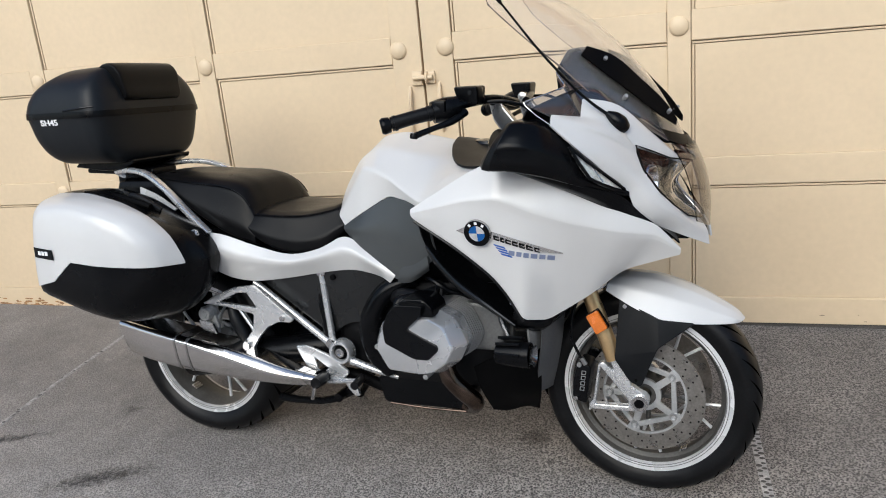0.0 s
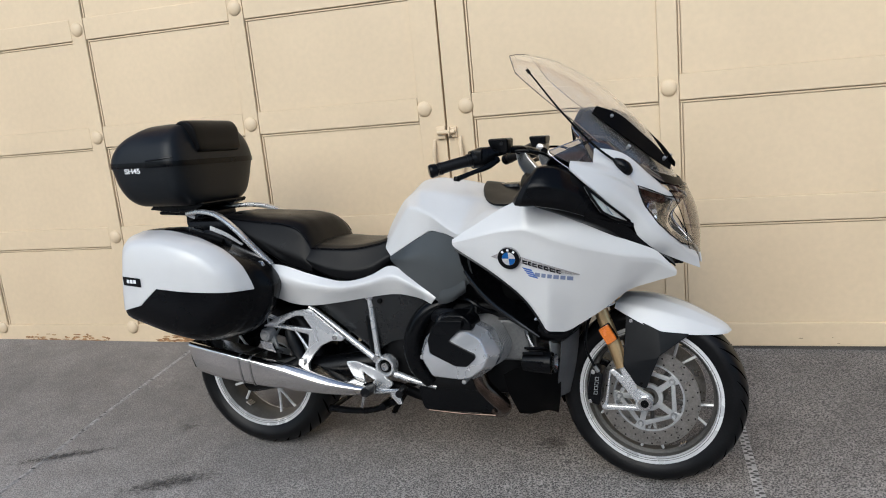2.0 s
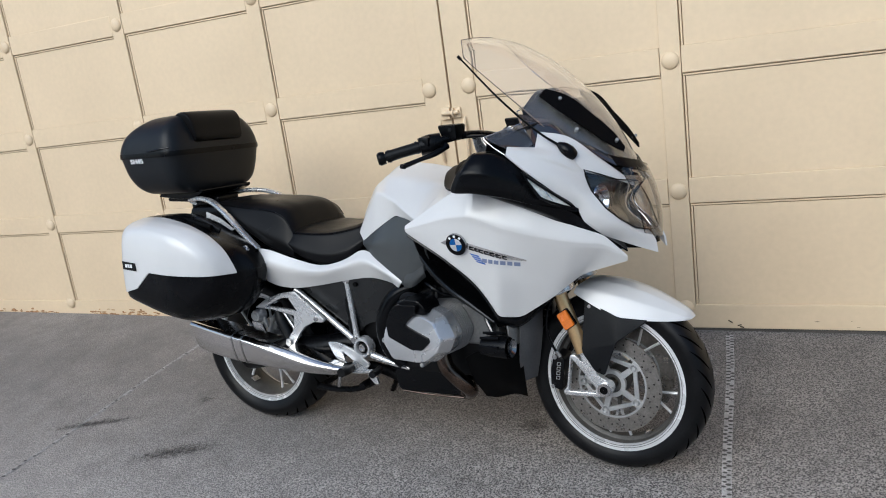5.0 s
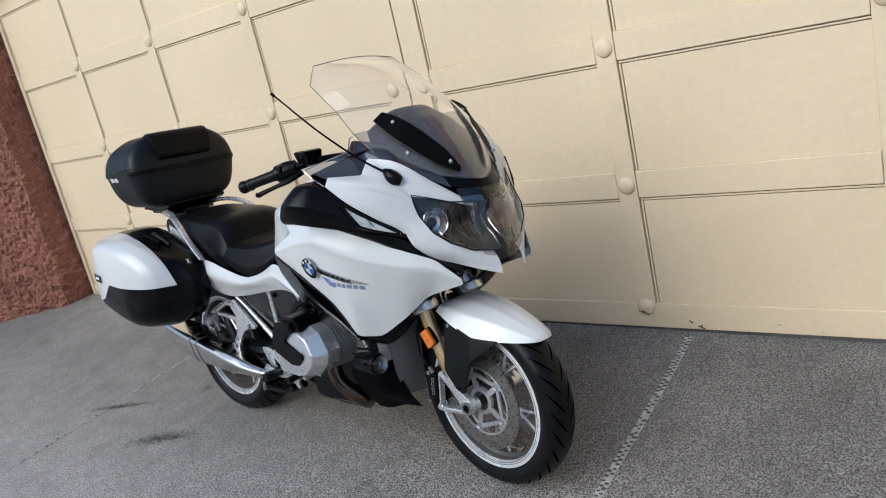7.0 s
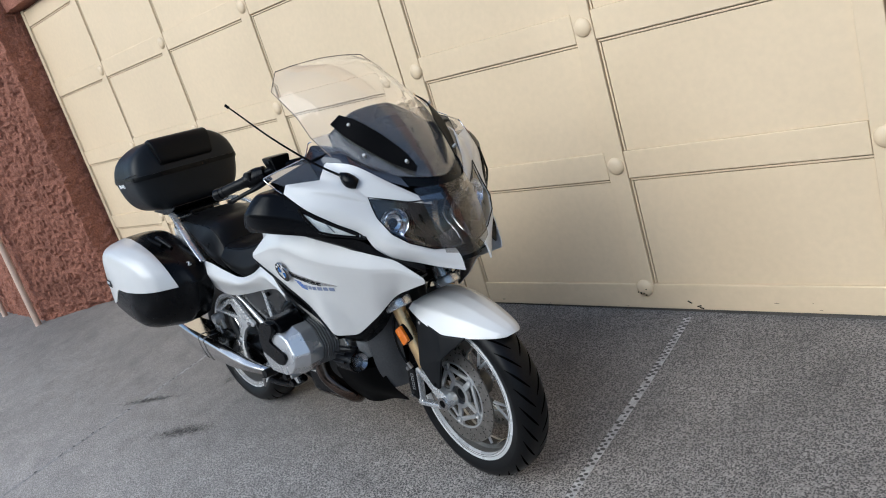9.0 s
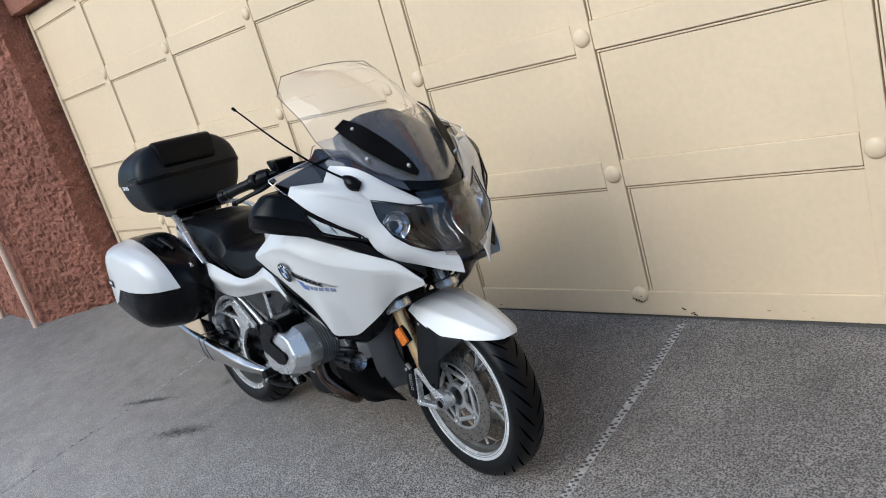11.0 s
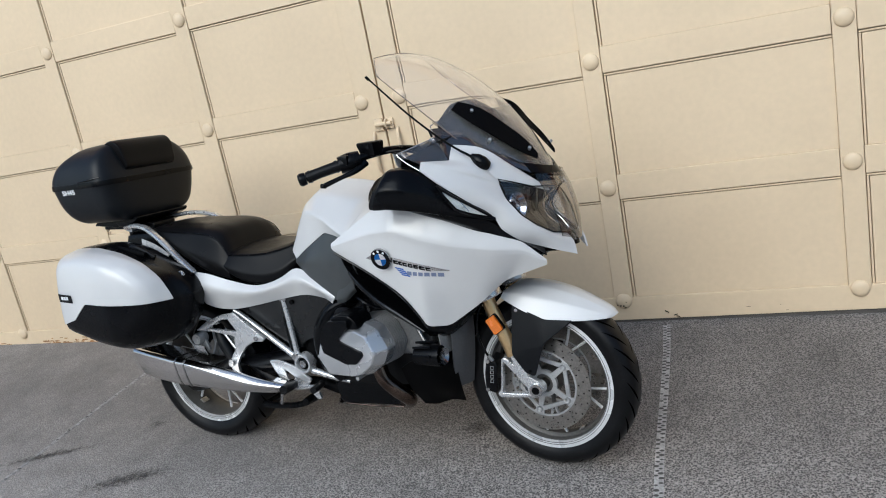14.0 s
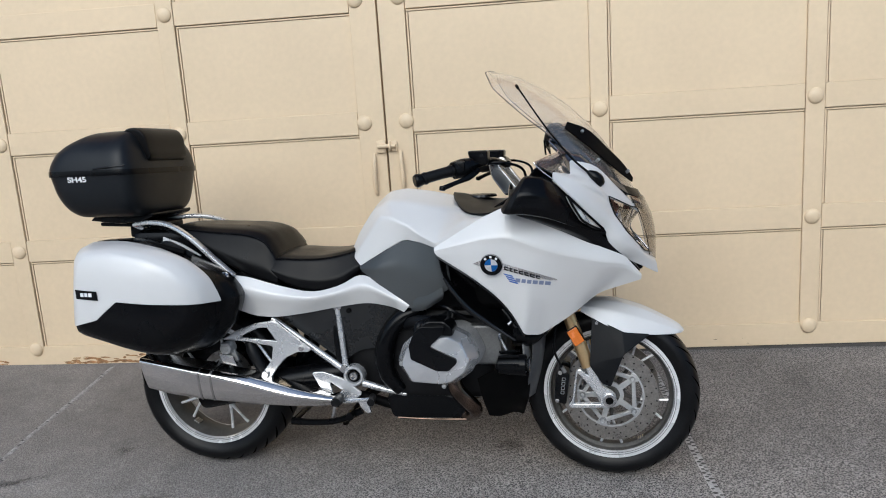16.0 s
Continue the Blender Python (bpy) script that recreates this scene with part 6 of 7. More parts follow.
def pannier_skin(grow=0.0):
    n = 60
    mid, out, face = (corner_ring(P) for P in (P_MID, P_OUT, [(-0.06 + (x + 0.06) * 1.12, 0.71 + (z - 0.71) * 1.12) for x, z in P_FACE]))
    cen = np.array((-0.06, 0.71))
    levels = [(-0.20, mid, 0.90), (-0.215, mid, 0.96), (-0.25, mid, 0.99), (-0.32, mid, 1.0), (-0.365, [0.5 * a + 0.5 * b for a, b in zip(mid, out)], 1.0), (-0.412, out, 1.0), (-0.448, [0.6 * a + 0.4 * b for a, b in zip(out, face)], 1.0), (-0.470, face, 1.0), (-0.481, face, 0.62), (-0.484, face, 0.28)]
    rows = []
    for y, ring, k in levels:
        rows.append([(cen[0] + (p[0] - cen[0]) * k, y, cen[1] + (p[1] - cen[1]) * k) for p in ring])
    grid = []
    spots = bends(len(rows), 0.32)
    cols = [bent([q[j] for q in rows], spots, 0.32) for j in range(n)]
    for i in range(len(spots)):
        # the rear and lower flank draws in towards the bike
        grid.append([Vector((c[i][0], c[i][1] - grow * (c[i][1] < -0.3) + 0.34 * max(0, c[i][0] - 0.0) ** 1.25 * (c[i][1] < -0.25) * min(1, (-c[i][1] - 0.25) / 0.12), c[i][2])) for c in cols])
    return bm_grid(grid, True, True)


def cut(bm, planes):
    for co, no in planes:
        bmesh.ops.bisect_plane(bm, geom=bm.verts[:] + bm.edges[:] + bm.faces[:], plane_co=co, plane_no=no)
    return bm


A = ((-0.097, 0, 0.714), Vector((0.083, 0, 1.0)).normalized())
B = ((-0.097, 0, 0.714), Vector((-0.62, 0, 0.80)).normalized())
LOWER = ((-0.30, 0, 0.622), Vector((-0.25, 0, 1.0)).normalized())
pa, pb, pc = Vector((-0.30, -0.345, 0.905)), Vector((0.08, -0.372, 0.850)), Vector((0.212, -0.345, 0.690))
cn = (pb - pa).cross(pc - pa).normalized()
if cn.y > 0:
    cn = -cn
C = (tuple(pa), cn)


def beyond(f, pl):
    return (f.calc_center_median() - Vector(pl[0])).dot(pl[1]) > 0


def is_lid(f):
    return beyond(f, C) and (beyond(f, A) or (beyond(f, B) and beyond(f, LOWER)))


def pannier(s):
    base = cut(pannier_skin(), (A, B, C, LOWER))
    top = base.copy()
    bmesh.ops.delete(base, geom=[f for f in base.faces if is_lid(f)], context="FACES")
    bmesh.ops.delete(top, geom=[f for f in top.faces if not is_lid(f)], context="FACES")
    for v in top.verts:
        v.co += v.normal * 0.004
    bmesh.ops.solidify(top, geom=top.faces[:], thickness=0.006)

    def lay(name, bm, material, parent, label=""):
        return part(name, flip(bm) if s > 0 else bm, material, parent, label)
    shell = lay("pannier", base, BLACK, bike, "white and black hard pannier case")
    if s > 0:
        shell.location = (-0.035, 0, -0.05)
    lay("lid", top, WHITE, shell, "white painted pannier lid")
    tree = BVHTree.FromBMesh(pannier_skin())
    cells = []
    for i in range(8):
        for j in range(3):
            cells.append([(-0.243 + 0.0105 * (i + a) - 0.001 * (j + b), 0.724 + 0.010 * (j + b) - 0.0006 * (i + a)) for a, b in ((0, 0), (1, 0), (1, 1), (0, 1))])
    pl = lay("name_plate", decal(cells, 0.0075, tree), BLACK, shell, "small black name plate")
    bars = []
    for k in range(3):
        x = -0.224 + 0.016 * k
        bars.append([(x, 0.744), (x, 0.732), (x + 0.012, 0.7315), (x + 0.012, 0.7435)])
    lay("lettering_bar", decal(bars, 0.0090, tree), SIGNWHITE, pl)
    # carrying handle, lock and the black top rim
    lay("handle", tube([(-0.05, -0.280, 0.866), (-0.02, -0.288, 0.880), (0.03, -0.286, 0.862), (0.07, -0.275, 0.834)], [0.008, 0.010, 0.010, 0.008], 10, 16), BLACKTEX, shell)
    lay("handle_well", tube([(-0.08, -0.305, 0.882), (-0.02, -0.310, 0.872), (0.06, -0.305, 0.850)], 0.010, 10, 14), DARK, shell)
    n = Vector((0.35, -0.65, 0.67)).normalized()
    m = Matrix.Translation((0.180, -0.266, 0.757)) @ n.to_track_quat("Z", "Y").to_matrix().to_4x4()
    bm = turned([(-0.01, 0.0135), (0.012, 0.0135), (0.015, 0.0115), (0.013, 0.009), (0.013, 0.0005)], (0, 0, 0), "Z", 24)
    bm.transform(m)
    lock = lay("lock", bm, STEEL, shell, "chrome key lock")
    bm = block(-0.0015, 0.0015, -0.007, 0.007, 0.0125, 0.0138, 0)
    bm.transform(m)
    lay("key_slot", bm, DARK, lock)
    return shell


pannier(-1)
pannier(1)

# -- frame, engine and running gear --
COVERGREY = pbr("dark_grey_satin_plastic", (0.012, 0.0125, 0.013), 0.28, var=0.15, fine=0.08, bump=0.05, bscale=900, dist=0.0003, spec=0.4)
ALLOYDARK = pbr("dull_crankcase_alloy", (0.15, 0.15, 0.148), 0.45, metal=0.4, var=0.25, fine=0.15, bump=0.35, bscale=500, dist=0.0006)
part("engine_block", join(block(0.72, 1.10, -0.16, 0.16, 0.30, 0.62, 0.03), block(0.55, 0.80, -0.11, 0.11, 0.32, 0.62, 0.03), block(0.60, 1.0, -0.12, 0.12, 0.55, 0.80, 0.03)), ENGBLK, bike, "black engine and gearbox block")
part("crankcase_front", join(block(1.02, 1.14, -0.15, 0.15, 0.40, 0.60, 0.02), block(1.00, 1.125, -0.19, 0.19, 0.43, 0.57, 0.015)), ALLOYDARK, bike, "grey alloy crankcase")

FINMAT = pbr("cast_fins", (0.27, 0.27, 0.272), 0.34, metal=0.5, var=0.2, fine=0.1)
COVERMAT = pbr("silver_engine_paint", (0.58, 0.583, 0.588), 0.24, metal=0.70, var=0.04, fine=0.02)
COVER = [(0.792, 0.474), (0.812, 0.532), (0.862, 0.574), (0.975, 0.586), (1.030, 0.560), (1.062, 0.490), (1.040, 0.444), (0.985, 0.404), (0.940, 0.397), (0.832, 0.404)]


def cover_body():
    ring = [np.array(p) for p in rounded(COVER, 0.012, 3)]
    cen = np.array((0.925, 0.488))
    rows = []
    for y, k in ((-0.255, 0.985), (-0.292, 1.0), (-0.306, 1.0), (-0.310, 0.985), (-0.352, 0.83), (-0.356, 0.80), (-0.362, 0.45), (-0.3625, 0.1)):
        rows.append([Vector((cen[0] + (p[0] - cen[0]) * k, y, cen[1] + (p[1] - cen[1]) * k)) for p in ring])
    return bm_grid(rows, True, True)


for s in (-1, 1):
    def lay(name, bm, material, parent, label="", angle=35):
        return part(name, flip(bm) if s > 0 else bm, material, parent, label, angle)
    head = lay("cylinder_cover", cover_body(), COVERMAT, bike, "silver cast cylinder head cover", 14)
    ins = rounded([(0.884, 0.604), (0.862, 0.580), (0.845, 0.540), (0.850, 0.497), (0.934, 0.459), (0.972, 0.459), (1.000, 0.486), (0.998, 0.500), (0.914, 0.540), (0.958, 0.580), (0.964, 0.606)], 0.007, 3)
    lay("cover_insert", plate(ins, -0.3705, -0.330, 0.003), BLACK, head, "black plastic cover insert")
    lay("cover_cap", plate(rounded([(0.872, 0.572), (0.884, 0.606), (0.905, 0.618), (0.960, 0.618), (0.984, 0.596), (0.988, 0.570)], 0.008, 3), -0.352, -0.255, 0.006), BLACK, head, "black plug cover on the cylinder head")
    for x, z in ((0.812, 0.476), (0.905, 0.592), (0.95, 0.402)):
        lay("cover_bolt", rod((x, -0.30, z), (x, -0.345, z), 0.0075, 12, 0.002), ALLOY, head)
    # cooling fins stacked between the cover and the crankcase
    for k in range(10):
        y = -0.252 + 0.0092 * k
        g = 0.965 + 0.003 * k
        out = rounded([(0.925 + (x - 0.925) * g + (0.004 + 0.0014 * k if x > 0.95 else 0), 0.488 + (z - 0.488) * (0.96 + 0.002 * k)) for x, z in COVER], 0.018, 3)
        lay("cooling_fin", plate(out, y - 0.0014, y + 0.0014, 0.0005), FINMAT, head)
    lay("cylinder_barrel", turned([(-0.26, 0.078), (-0.15, 0.078)], (0.935, 0, 0.49), "Y", 32), ENGBLK, head)
    # black throttle body and pipes above the cylinder
    lay("intake_stub", tube([(0.80, -0.18, 0.57), (0.85, -0.23, 0.592), (0.92, -0.25, 0.596), (0.96, -0.20, 0.61)], [0.020, 0.020, 0.019, 0.018], 14, 18), BLACKTEX, head)
    lay("injector", rod((0.955, -0.235, 0.600), (0.968, -0.255, 0.640), 0.011, 12, 0.002), STEEL, head)
    lay("fuel_line", tube([(0.90, -0.20, 0.64), (0.95, -0.255, 0.645), (1.00, -0.25, 0.615), (1.03, -0.21, 0.60)], 0.006, 8, 20), BLACK, head)
    lay("air_duct", tube([(0.86, -0.165, 0.625), (0.77, -0.18, 0.585), (0.715, -0.185, 0.49), (0.72, -0.175, 0.39), (0.76, -0.16, 0.33)], [0.020, 0.030, 0.034, 0.030, 0.022], 16, 30), BLACK, bike, "black curved air duct")
    lay("plug_cap", tube([(0.86, -0.305, 0.572), (0.865, -0.30, 0.592), (0.90, -0.27, 0.60)], 0.013, 10, 12), BLACK, head)
    # exhaust header
    lay("exhaust_header", tube([(0.955, -0.220, 0.410), (0.968, -0.222, 0.360), (1.000, -0.205, 0.312), (1.022, -0.175, 0.272), (1.005, -0.14, 0.245), (0.94, -0.11, 0.232)], 0.0265, 18, 34), HEATED, bike, "heat-tinted exhaust header")
    # fog lamp
    fog = lay("fog_lamp", turned([(-0.075, 0.020), (-0.070, 0.030), (-0.03, 0.034), (0.018, 0.036), (0.022, 0.034), (0.018, 0.031), (0.010, 0.030), (0.008, 0.0005)], (1.185, -0.225, 0.442), "X", 28), BLACK, bike, "round black fog lamp with clear lens")
    lay("fog_reflector", turned([(-0.004, 0.0005), (0.0, 0.016), (0.012, 0.030)], (1.206, -0.225, 0.442), "X", 24), LAMPDARK, fog)
    o2 = lay("fog_lens", turned([(0.024, 0.0005), (0.021, 0.018), (0.015, 0.031)], (1.187, -0.225, 0.442), "X", 24), LENS, fog)
    for k in range(8):
        a = k * math.pi / 4
        lay("fog_fin", rod((1.118, -0.225 + 0.034 * math.cos(a), 0.452 + 0.034 * math.sin(a)), (1.185, -0.225 + 0.038 * math.cos(a), 0.452 + 0.038 * math.sin(a)), 0.0045, 6), BLACK, fog)
    lay("fog_bracket", tube([(1.14, -0.205, 0.485), (1.12, -0.20, 0.54), (1.16, -0.19, 0.58)], 0.007, 8, 12), STEEL, fog)
    # belly spoiler
    SP = [
        [(1.040, -0.215, 0.392), (1.050, -0.200, 0.330), (1.066, -0.140, 0.236)],
        [(1.100, -0.232, 0.424), (1.100, -0.205, 0.340), (1.100, -0.125, 0.230)],
        [(1.165, -0.215, 0.412), (1.165, -0.180, 0.330), (1.150, -0.085, 0.232)],
        [(1.215, -0.150, 0.390), (1.205, -0.120, 0.310), (1.178, -0.050, 0.214)],
    ]
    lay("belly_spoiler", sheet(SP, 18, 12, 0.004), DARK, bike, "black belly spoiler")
    # grey radiator shroud behind the fork
    SH = [
        [(1.228, -0.180, 0.575), (1.228, -0.180, 0.480), (1.210, -0.160, 0.38), (1.190, -0.11, 0.29)],
        [(1.248, -0.150, 0.580), (1.246, -0.148, 0.480), (1.228, -0.128, 0.38), (1.204, -0.09, 0.29)],
        [(1.266, -0.075, 0.590), (1.262, -0.075, 0.480), (1.244, -0.065, 0.38), (1.220, -0.05, 0.29)],
    ]
    lay("radiator_shroud", sheet(SH, 14, 18, 0.004), pbr("grey_shroud_plastic", (0.080, 0.080, 0.082), 0.40, var=0.15, fine=0.1, spec=0.35), bike, "dark grey radiator shroud")
    lay("engine_mount", sheet([[(1.196, -0.205, 0.520), (1.200, -0.205, 0.480), (1.196, -0.196, 0.440)], [(1.206, -0.165, 0.545), (1.212, -0.165, 0.490), (1.208, -0.165, 0.436)], [(1.212, -0.122, 0.535), (1.222, -0.122, 0.490), (1.216, -0.130, 0.440)]], 8, 8, 0.006, (1, -1, 0)), ALLOY, bike, "grey cast engine mount")
    # rear frame tubes and the cast pillion-peg bracket
    lay("subframe_tube", rod((0.292, -0.150, 0.585), (0.560, -0.150, 0.392), 0.0118, 14), SILVER, bike)
    lay("subframe_tube", rod((0.541, -0.152, 0.622), (0.560, -0.152, 0.40), 0.0105, 14), SILVER, bike)
    lay("frame_joint", turned([(-0.158, 0.022), (-0.174, 0.025), (-0.178, 0.028), (-0.178, 0.034), (-0.172, 0.038), (-0.145, 0.040)], (0.592, 0, 0.381), "Y", 32), SILVER, bike)
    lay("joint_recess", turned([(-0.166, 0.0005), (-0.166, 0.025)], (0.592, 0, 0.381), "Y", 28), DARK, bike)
    lay("joint_bolt", turned([(-0.172, 0.0005), (-0.172, 0.006), (-0.176, 0.009), (-0.176, 0.014), (-0.160, 0.015)], (0.592, 0, 0.381), "Y", 20), STEEL, bike)
    lay("frame_bolt", rod((0.556, -0.150, 0.405), (0.556, -0.170, 0.405), 0.014, 16, 0.002), STEEL, bike)
    lay("frame_bolt", rod((0.541, -0.140, 0.630), (0.541, -0.162, 0.630), 0.016, 16, 0.002), STEEL, bike)
    lay("lower_bar", tube([(0.62, -0.155, 0.352), (0.70, -0.155, 0.33), (0.775, -0.15, 0.312)], [0.013, 0.011, 0.008], 12, 12), SILVER, bike)
    br = plate(rounded([(0.112, 0.516), (0.165, 0.548), (0.24, 0.575), (0.318, 0.586), (0.448, 0.484), (0.438, 0.472), (0.395, 0.472), (0.352, 0.452), (0.318, 0.418), (0.290, 0.378), (0.258, 0.378), (0.262, 0.402), (0.295, 0.440), (0.304, 0.492), (0.20, 0.510)], 0.008, 3), -0.192, -0.176, 0.004,
               [(0.175, 0.524), (0.25, 0.558), (0.285, 0.560), (0.318, 0.513)])
    lay("peg_bracket", br, SILVER, bike, "silver cast pillion footrest bracket")
    lay("bracket_bolt", rod((0.412, -0.178, 0.486), (0.412, -0.20, 0.486), 0.009, 14, 0.002), STEEL, bike)
    lay("bracket_bolt", rod((0.272, -0.178, 0.392), (0.272, -0.205, 0.392), 0.013, 14, 0.003), STEEL, bike)
    mount = lay("silencer_mount", join(turned([(-0.225, 0.0005), (-0.225, 0.010), (-0.222, 0.012), (-0.222, 0.020), (-0.205, 0.024), (-0.18, 0.024)], (0.137, 0, 0.490), "Y", 24), plate(rounded([(0.105, 0.505), (0.150, 0.516), (0.175, 0.44), (0.14, 0.44)], 0.008), -0.20, -0.188, 0.002)), ALLOY, bike)
    # rider's footrest with heel guard
    hg = plate(rounded([(0.437, 0.394), (0.480, 0.398), (0.555, 0.372), (0.622, 0.322), (0.600, 0.298), (0.545, 0.292), (0.495, 0.300), (0.462, 0.345)], 0.010), -0.178, -0.166, 0.004, [(0.505, 0.360), (0.512, 0.322), (0.530, 0.312), (0.548, 0.330)])
    lay("heel_guard", hg, SILVER, bike, "silver heel guard plate")
    lay("footpeg", tube([(0.535, -0.175, 0.305), (0.545, -0.215, 0.308), (0.548, -0.255, 0.310)], [0.014, 0.019, 0.017], 12, 12), RUBBER, bike, "black rubber footpeg")
    lay("peg_tip", tube([(0.548, -0.262, 0.300), (0.542, -0.262, 0.275), (0.536, -0.26, 0.262)], 0.006, 8, 8), STEEL, bike)
    lay("brake_pedal", tube([(0.525, -0.175, 0.288), (0.57, -0.185, 0.293), (0.62, -0.19, 0.300), (0.668, -0.195, 0.306)], [0.008, 0.008, 0.007, 0.008], 10, 20), SILVER, bike)
    lay("pedal_pad", tube([(0.655, -0.165, 0.305), (0.664, -0.20, 0.306), (0.668, -0.235, 0.306)], 0.013, 10, 8), RUBBER, bike, "black rubber pedal pad")
    lay("pedal_web", plate(rounded([(0.598, 0.300), (0.650, 0.300), (0.644, 0.272), (0.652, 0.248), (0.634, 0.246), (0.612, 0.270)], 0.006), -0.176, -0.164, 0.003), SILVER, bike)
    # dark cover inside the frame triangle
    CV = [[(0.31, -0.150, 0.60), (0.42, -0.145, 0.52), (0.55, -0.135, 0.42)], [(0.43, -0.160, 0.625), (0.48, -0.150, 0.54), (0.57, -0.135, 0.44)], [(0.54, -0.160, 0.64), (0.56, -0.150, 0.55), (0.60, -0.135, 0.46)], [(0.66, -0.165, 0.655), (0.68, -0.155, 0.58), (0.70, -0.145, 0.48)], [(0.76, -0.170, 0.635), (0.78, -0.16, 0.58), (0.80, -0.15, 0.50)]]
    lay("frame_cover", sheet(CV, 24, 12, 0.004), COVERGREY, bike, "dark grey cover behind the frame tubes")
    lay("cover_screw", rod((0.585, -0.158, 0.615), (0.585, -0.168, 0.615), 0.009, 12, 0.002), DARK, bike)

# one-sided things: silencer on the right, stand, swing arm with shaft on the right
POLISHED = pbr("polished_silencer_steel", (0.66, 0.64, 0.62), 0.12, metal=1.0, var=0.06, scale=5, fine=0.03, rvar=0.05)
# stations: X, upper and lower height, outer and inner side, height of the bright upper bevel
SILENCER = [(-0.180, 0.464, 0.347, -0.264, -0.160, 0.010), (-0.10, 0.453, 0.335, -0.272, -0.155, 0.010), (0.02, 0.436, 0.320, -0.280, -0.155, 0.012), (0.12, 0.420, 0.311, -0.281, -0.158, 0.014),
            (0.25, 0.396, 0.302, -0.277, -0.165, 0.022), (0.38, 0.360, 0.294, -0.268, -0.175, 0.022), (0.47, 0.338, 0.290, -0.255, -0.185, 0.016), (0.545, 0.322, 0.289, -0.236, -0.195, 0.010)]


def silencer(x0, x1, n, grow=0.0):
    rings = []
    fine = crom([np.array(q) for q in SILENCER], 160)
    for k in range(n):
        x = x0 + (x1 - x0) * k / (n - 1)
        _, zt, zb, yo, yi, ch = min(fine, key=lambda q: abs(q[0] - x))
        zt, zb, yo, yi = zt + grow, zb - grow, yo - grow, yi + grow
        mid = zb + (zt - zb) * 0.42
        lean = (x0 == SILENCER[0][0]) * max(0, 1 - k / 6)
        sec = rounded([(yo + 0.016, zb + 0.012), (yo + 0.006, mid), (yo - 0.001, zt - ch), (yo + ch * 0.72 + 0.004, zt), (yi, zt - 0.004), (yi, zb + 0.02), (yi - 0.02, zb), (yo + 0.022, zb)], 0.009, 3)
        rings.append([Vector((x + 0.16 * lean * (zt - z), y, z)) for y, z in sec])
    return bm_grid(rings, True, True)


muffler = part("silencer", silencer(-0.180, 0.545, 46), POLISHED, bike, "chromed exhaust silencer", 40)
for x in (0.052, 0.098):
    part("silencer_band", silencer(x, x + 0.006, 3, 0.0022), STEEL, muffler)
part("heat_shield", silencer(0.236, 0.50, 12, 0.0015), POLISHED, muffler, "", 40)
part("end_cap", silencer(-0.1785, -0.1795, 2, -0.008), DARK, muffler)
part("mid_pipe", tube([(0.50, -0.215, 0.306), (0.58, -0.13, 0.30), (0.74, -0.12, 0.26), (0.88, -0.09, 0.25)], 0.018, 14, 20), DARK, bike)
part("catalyst", join(plate(rounded([(0.700, 0.310), (0.80, 0.330), (0.93, 0.318), (0.99, 0.270), (0.985, 0.226), (0.72, 0.224)], 0.02), -0.150, 0.15, 0.010)), BLACK, bike, "black belly pan over the exhaust collector")
part("catalyst_rim", tube([(0.74, -0.146, 0.225), (0.86, -0.148, 0.222), (0.985, -0.150, 0.225)], 0.0035, 8, 12), HEATED, bike)
part("swing_arm", tube([(0.56, -0.085, 0.38), (0.40, -0.120, 0.36), (0.22, -0.125, 0.335), (0.0, -0.120, 0.312)], [0.045, 0.045, 0.052, 0.075], 16, 22), BLACK, bike, "black swing arm with final drive")
part("shaft_housing", tube([(0.60, -0.03, 0.42), (0.50, -0.035, 0.39), (0.38, -0.04, 0.345), (0.325, -0.04, 0.325)], [0.070, 0.066, 0.060, 0.040], 16, 16), BLACK, bike, "black gearbox tail and shaft housing")
part("shock_absorber", tube([(0.33, 0.0, 0.36), (0.40, 0.0, 0.52), (0.44, 0.0, 0.66)], 0.035, 14, 10), BLACK, bike)
part("shock_hose", tube([(0.18, -0.14, 0.52), (0.22, -0.15, 0.46), (0.24, -0.15, 0.40)], 0.018, 10, 12), BLACK, bike)
part("mud_flap", sheet([[(0.24, -0.09, 0.62), (0.25, 0.0, 0.64), (0.24, 0.09, 0.62)], [(0.05, -0.10, 0.69), (0.05, 0.0, 0.70), (0.05, 0.10, 0.69)], [(-0.20, -0.10, 0.66), (-0.22, 0.0, 0.67), (-0.20, 0.10, 0.66)], [(-0.34, -0.09, 0.52), (-0.36, 0.0, 0.53), (-0.34, 0.09, 0.52)]], 20, 12, 0.005, (0, 0, 1)), BLACK, bike, "black rear mudguard")
HUG = [(0.30 * math.cos(a) + 0.02, 0.312 + 0.345 * math.sin(a)) for a in (math.radians(k) for k in range(8, 165, 8))]
part("wheel_hugger", plate(rounded(HUG + [(-0.25, 0.345), (0.02, 0.330), (0.26, 0.345)], 0.01, 2), 0.104, 0.112, 0.002), BLACK, bike, "black inner mudguard beside the rear wheel")
part("hugger_arch", sheet([[(0.02 + 0.30 * math.cos(a), y, 0.318 + 0.345 * math.sin(a)) for y in (-0.098, -0.05, 0.0, 0.05, 0.104)] for a in (math.radians(k) for k in (12, 45, 80, 115, 150))], 26, 9, 0.004, (0, 0, 1)), BLACK, bike)
part("gaiter", tube([(0.205, -0.165, 0.500), (0.222, -0.168, 0.455), (0.245, -0.168, 0.410), (0.262, -0.170, 0.372)], [0.017, 0.022, 0.021, 0.015], 14, 18), BLACKTEX, bike, "black ribbed rubber gaiter")
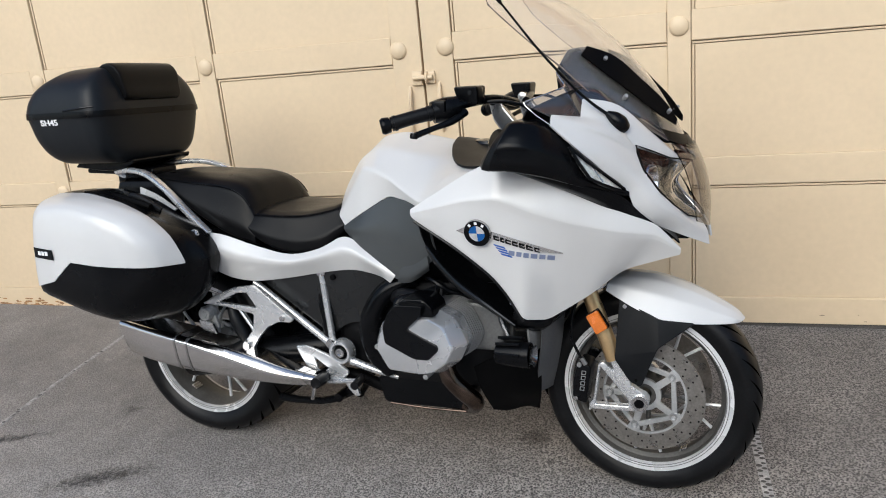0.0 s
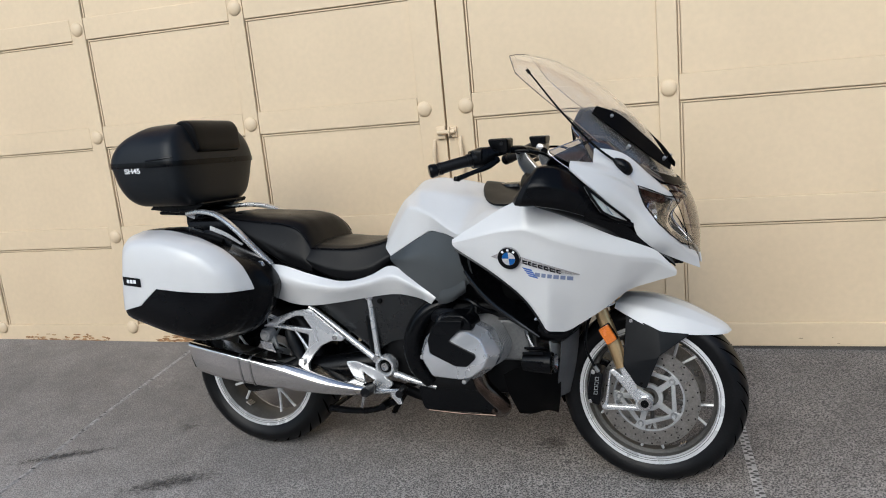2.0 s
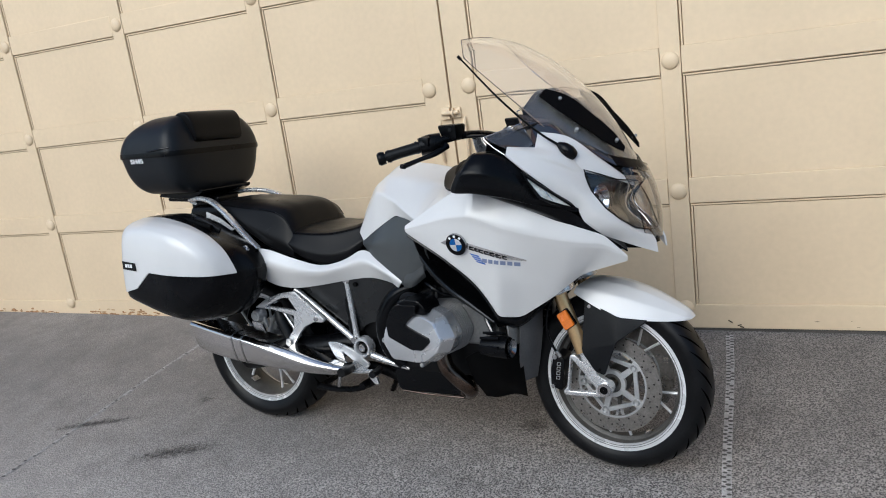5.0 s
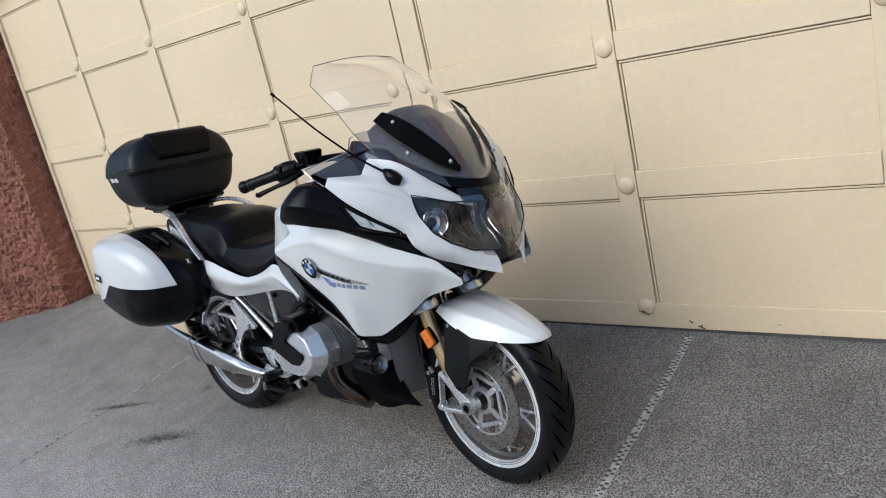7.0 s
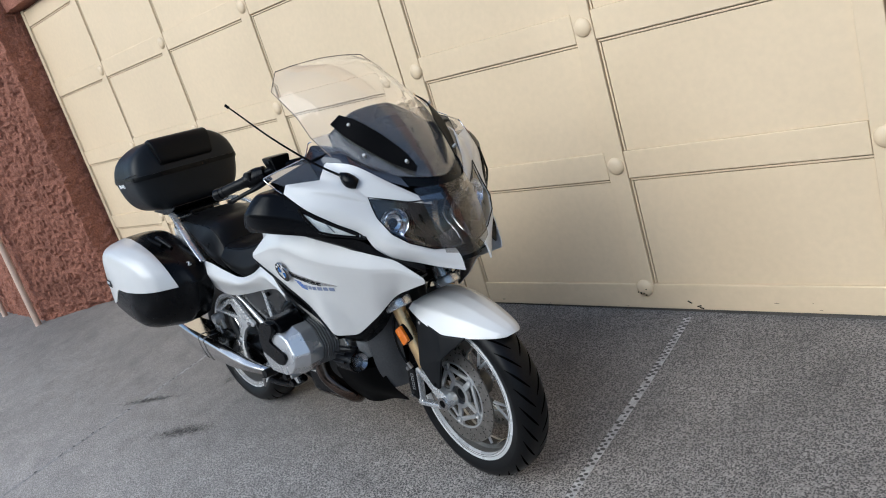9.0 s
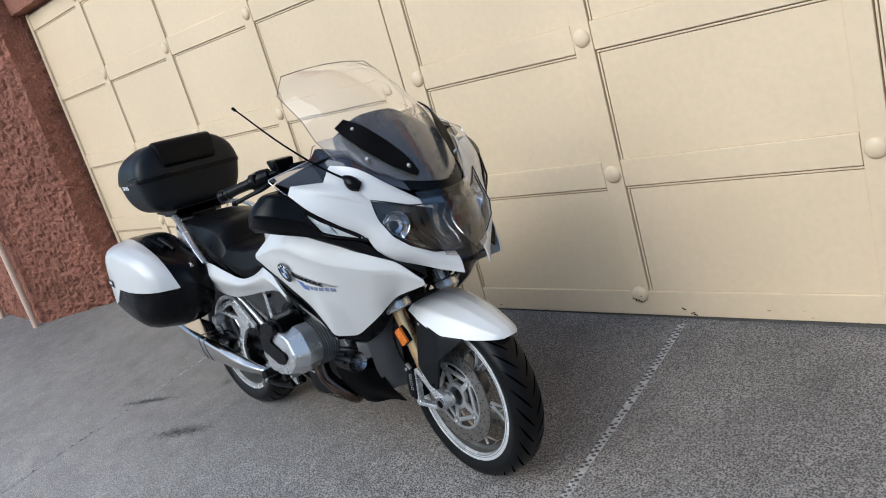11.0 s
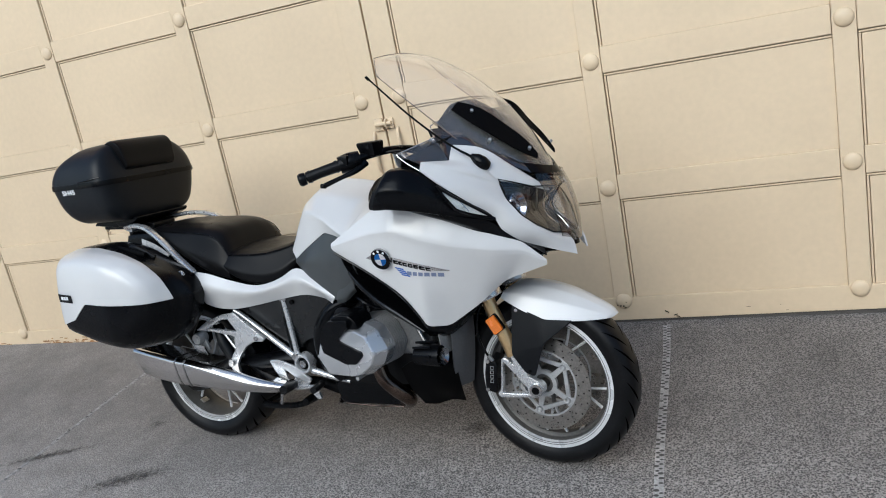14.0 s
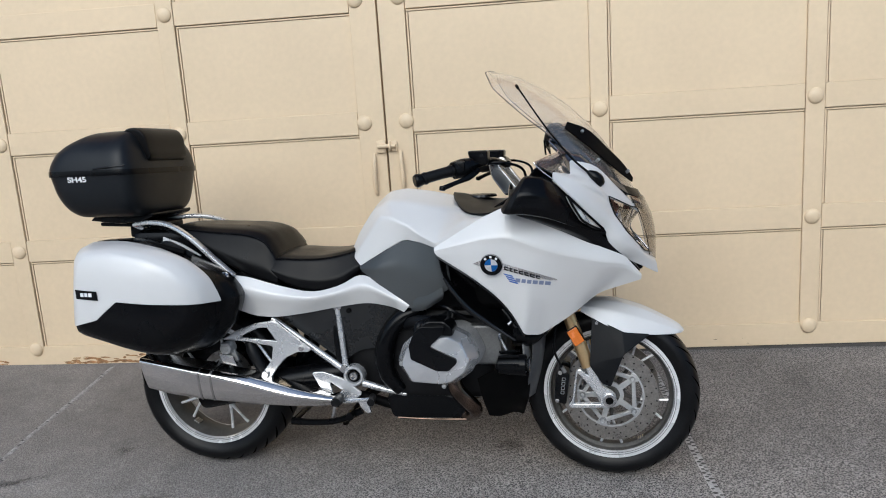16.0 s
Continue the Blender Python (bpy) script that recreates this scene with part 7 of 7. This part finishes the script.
part("bracket_strut", rod((0.232, -0.172, 0.508), (0.302, -0.172, 0.410), 0.0055, 10), SILVER, bike)
part("hanger_strap", plate(rounded([(0.108, 0.470), (0.160, 0.462), (0.176, 0.424), (0.120, 0.436)], 0.006, 2), -0.216, -0.206, 0.002), STEEL, muffler)
part("frame_tube_rear", rod((0.520, -0.138, 0.625), (0.538, -0.138, 0.400), 0.014, 14), BLACK, bike)
# centre stand folded up, and the side stand that carries the bike
part("centre_stand", join(tube([(0.335, -0.135, 0.198), (0.42, -0.135, 0.195), (0.52, -0.130, 0.205), (0.60, -0.12, 0.24)], [0.014, 0.012, 0.012, 0.014], 10, 16), rod((0.565, -0.10, 0.232), (0.565, -0.165, 0.228), 0.015, 14, 0.003), tube([(0.335, 0.135, 0.198), (0.52, 0.13, 0.205), (0.60, 0.12, 0.24)], 0.012, 10, 12), rod((0.34, -0.135, 0.198), (0.34, 0.135, 0.198), 0.010, 10)), BLACK, bike, "folded black centre stand")
part("side_stand", join(tube([(0.62, 0.11, 0.32), (0.50, 0.19, 0.17), (0.40, 0.265, 0.045)], 0.012, 10, 10), block(0.35, 0.43, 0.24, 0.295, 0.020, 0.040, 0.005)), BLACK, bike, "black side stand")

# -- handlebar and controls --


def bars():
    for s in (-1, 1):
        def lay(name, bm, material, parent, label=""):
            return part(name, flip(bm) if s > 0 else bm, material, parent, label)
        bar = lay("handlebar", tube([(0.905, -0.385, 1.068), (0.985, -0.335, 1.088), (1.05, -0.285, 1.104), (1.10, -0.22, 1.115), (1.13, -0.12, 1.110), (1.14, -0.05, 1.10)], 0.012, 12, 26), BLACK, bike)
        lay("grip", tube([(0.918, -0.377, 1.071), (0.955, -0.354, 1.081), (1.008, -0.318, 1.093)], [0.0180, 0.0172, 0.0180], 16, 18), RUBBER, bar, "black ribbed rubber grip")
        for a in ((0.926, -0.372, 1.073), (0.998, -0.325, 1.091)):
            d = Vector((0.076, 0.05, 0.019)).normalized()
            lay("grip_rib", tube([Vector(a) - d * 0.0035, Vector(a) + d * 0.0035], 0.0196, 14, smooth=False), RUBBER, bar)
        lay("bar_end", tube([(0.896, -0.391, 1.066), (0.903, -0.387, 1.0675), (0.915, -0.379, 1.070)], [0.017, 0.021, 0.019], 16, 8), BLACK, bar)
        lay("switch_box", join(tube([(1.005, -0.320, 1.092), (1.03, -0.302, 1.098), (1.06, -0.280, 1.106)], [0.027, 0.030, 0.024], 14, 10), block(1.01, 1.045, -0.335, -0.295, 1.090, 1.122, 0.007)), BLACK, bar, "black switch cluster")
        lay("lever", tube([(1.075, -0.275, 1.090), (1.055, -0.315, 1.070), (1.02, -0.352, 1.056), (0.985, -0.385, 1.042)], [0.011, 0.009, 0.007, 0.008], 10, 20), BLACK, bar, "black brake lever")
        lay("lever_tip", rod((0.983, -0.387, 1.048), (0.981, -0.389, 1.034), 0.010, 12, 0.003), BLACK, bar)
        res = block(1.044, 1.110, -0.278, -0.205, 1.104, 1.152, 0.008)
        for v in res.verts:
            f = (1.152 - v.co.z) / 0.048
            v.co.x += f * 0.25 * (1.092 - v.co.x)
            v.co.y += f * 0.25 * (-0.235 - v.co.y)
        lay("fluid_reservoir", res, BLACK, bar, "black brake fluid reservoir")
        lay("reservoir_screw", rod((1.090, -0.276, 1.136), (1.090, -0.279, 1.136), 0.0055, 12), BLACKTEX, bar)
        lay("bar_riser", plate(rounded([(1.092, 1.116), (1.102, 1.127), (1.120, 1.122), (1.136, 1.092), (1.192, 1.020), (1.150, 0.996), (1.104, 1.060)], 0.012, 3), -0.150, -0.118, 0.006), STEEL, bike, "silver handlebar riser")
        lay("riser_bolt", rod((1.108, -0.150, 1.108), (1.108, -0.158, 1.108), 0.0105, 14, 0.002), BLACK, bike)
        lay("brake_hose", tube([(1.10, -0.215, 1.110), (1.16, -0.20, 1.108), (1.21, -0.17, 1.085), (1.22, -0.14, 1.03)], 0.0045, 8, 20), BLACK, bike)


bars()
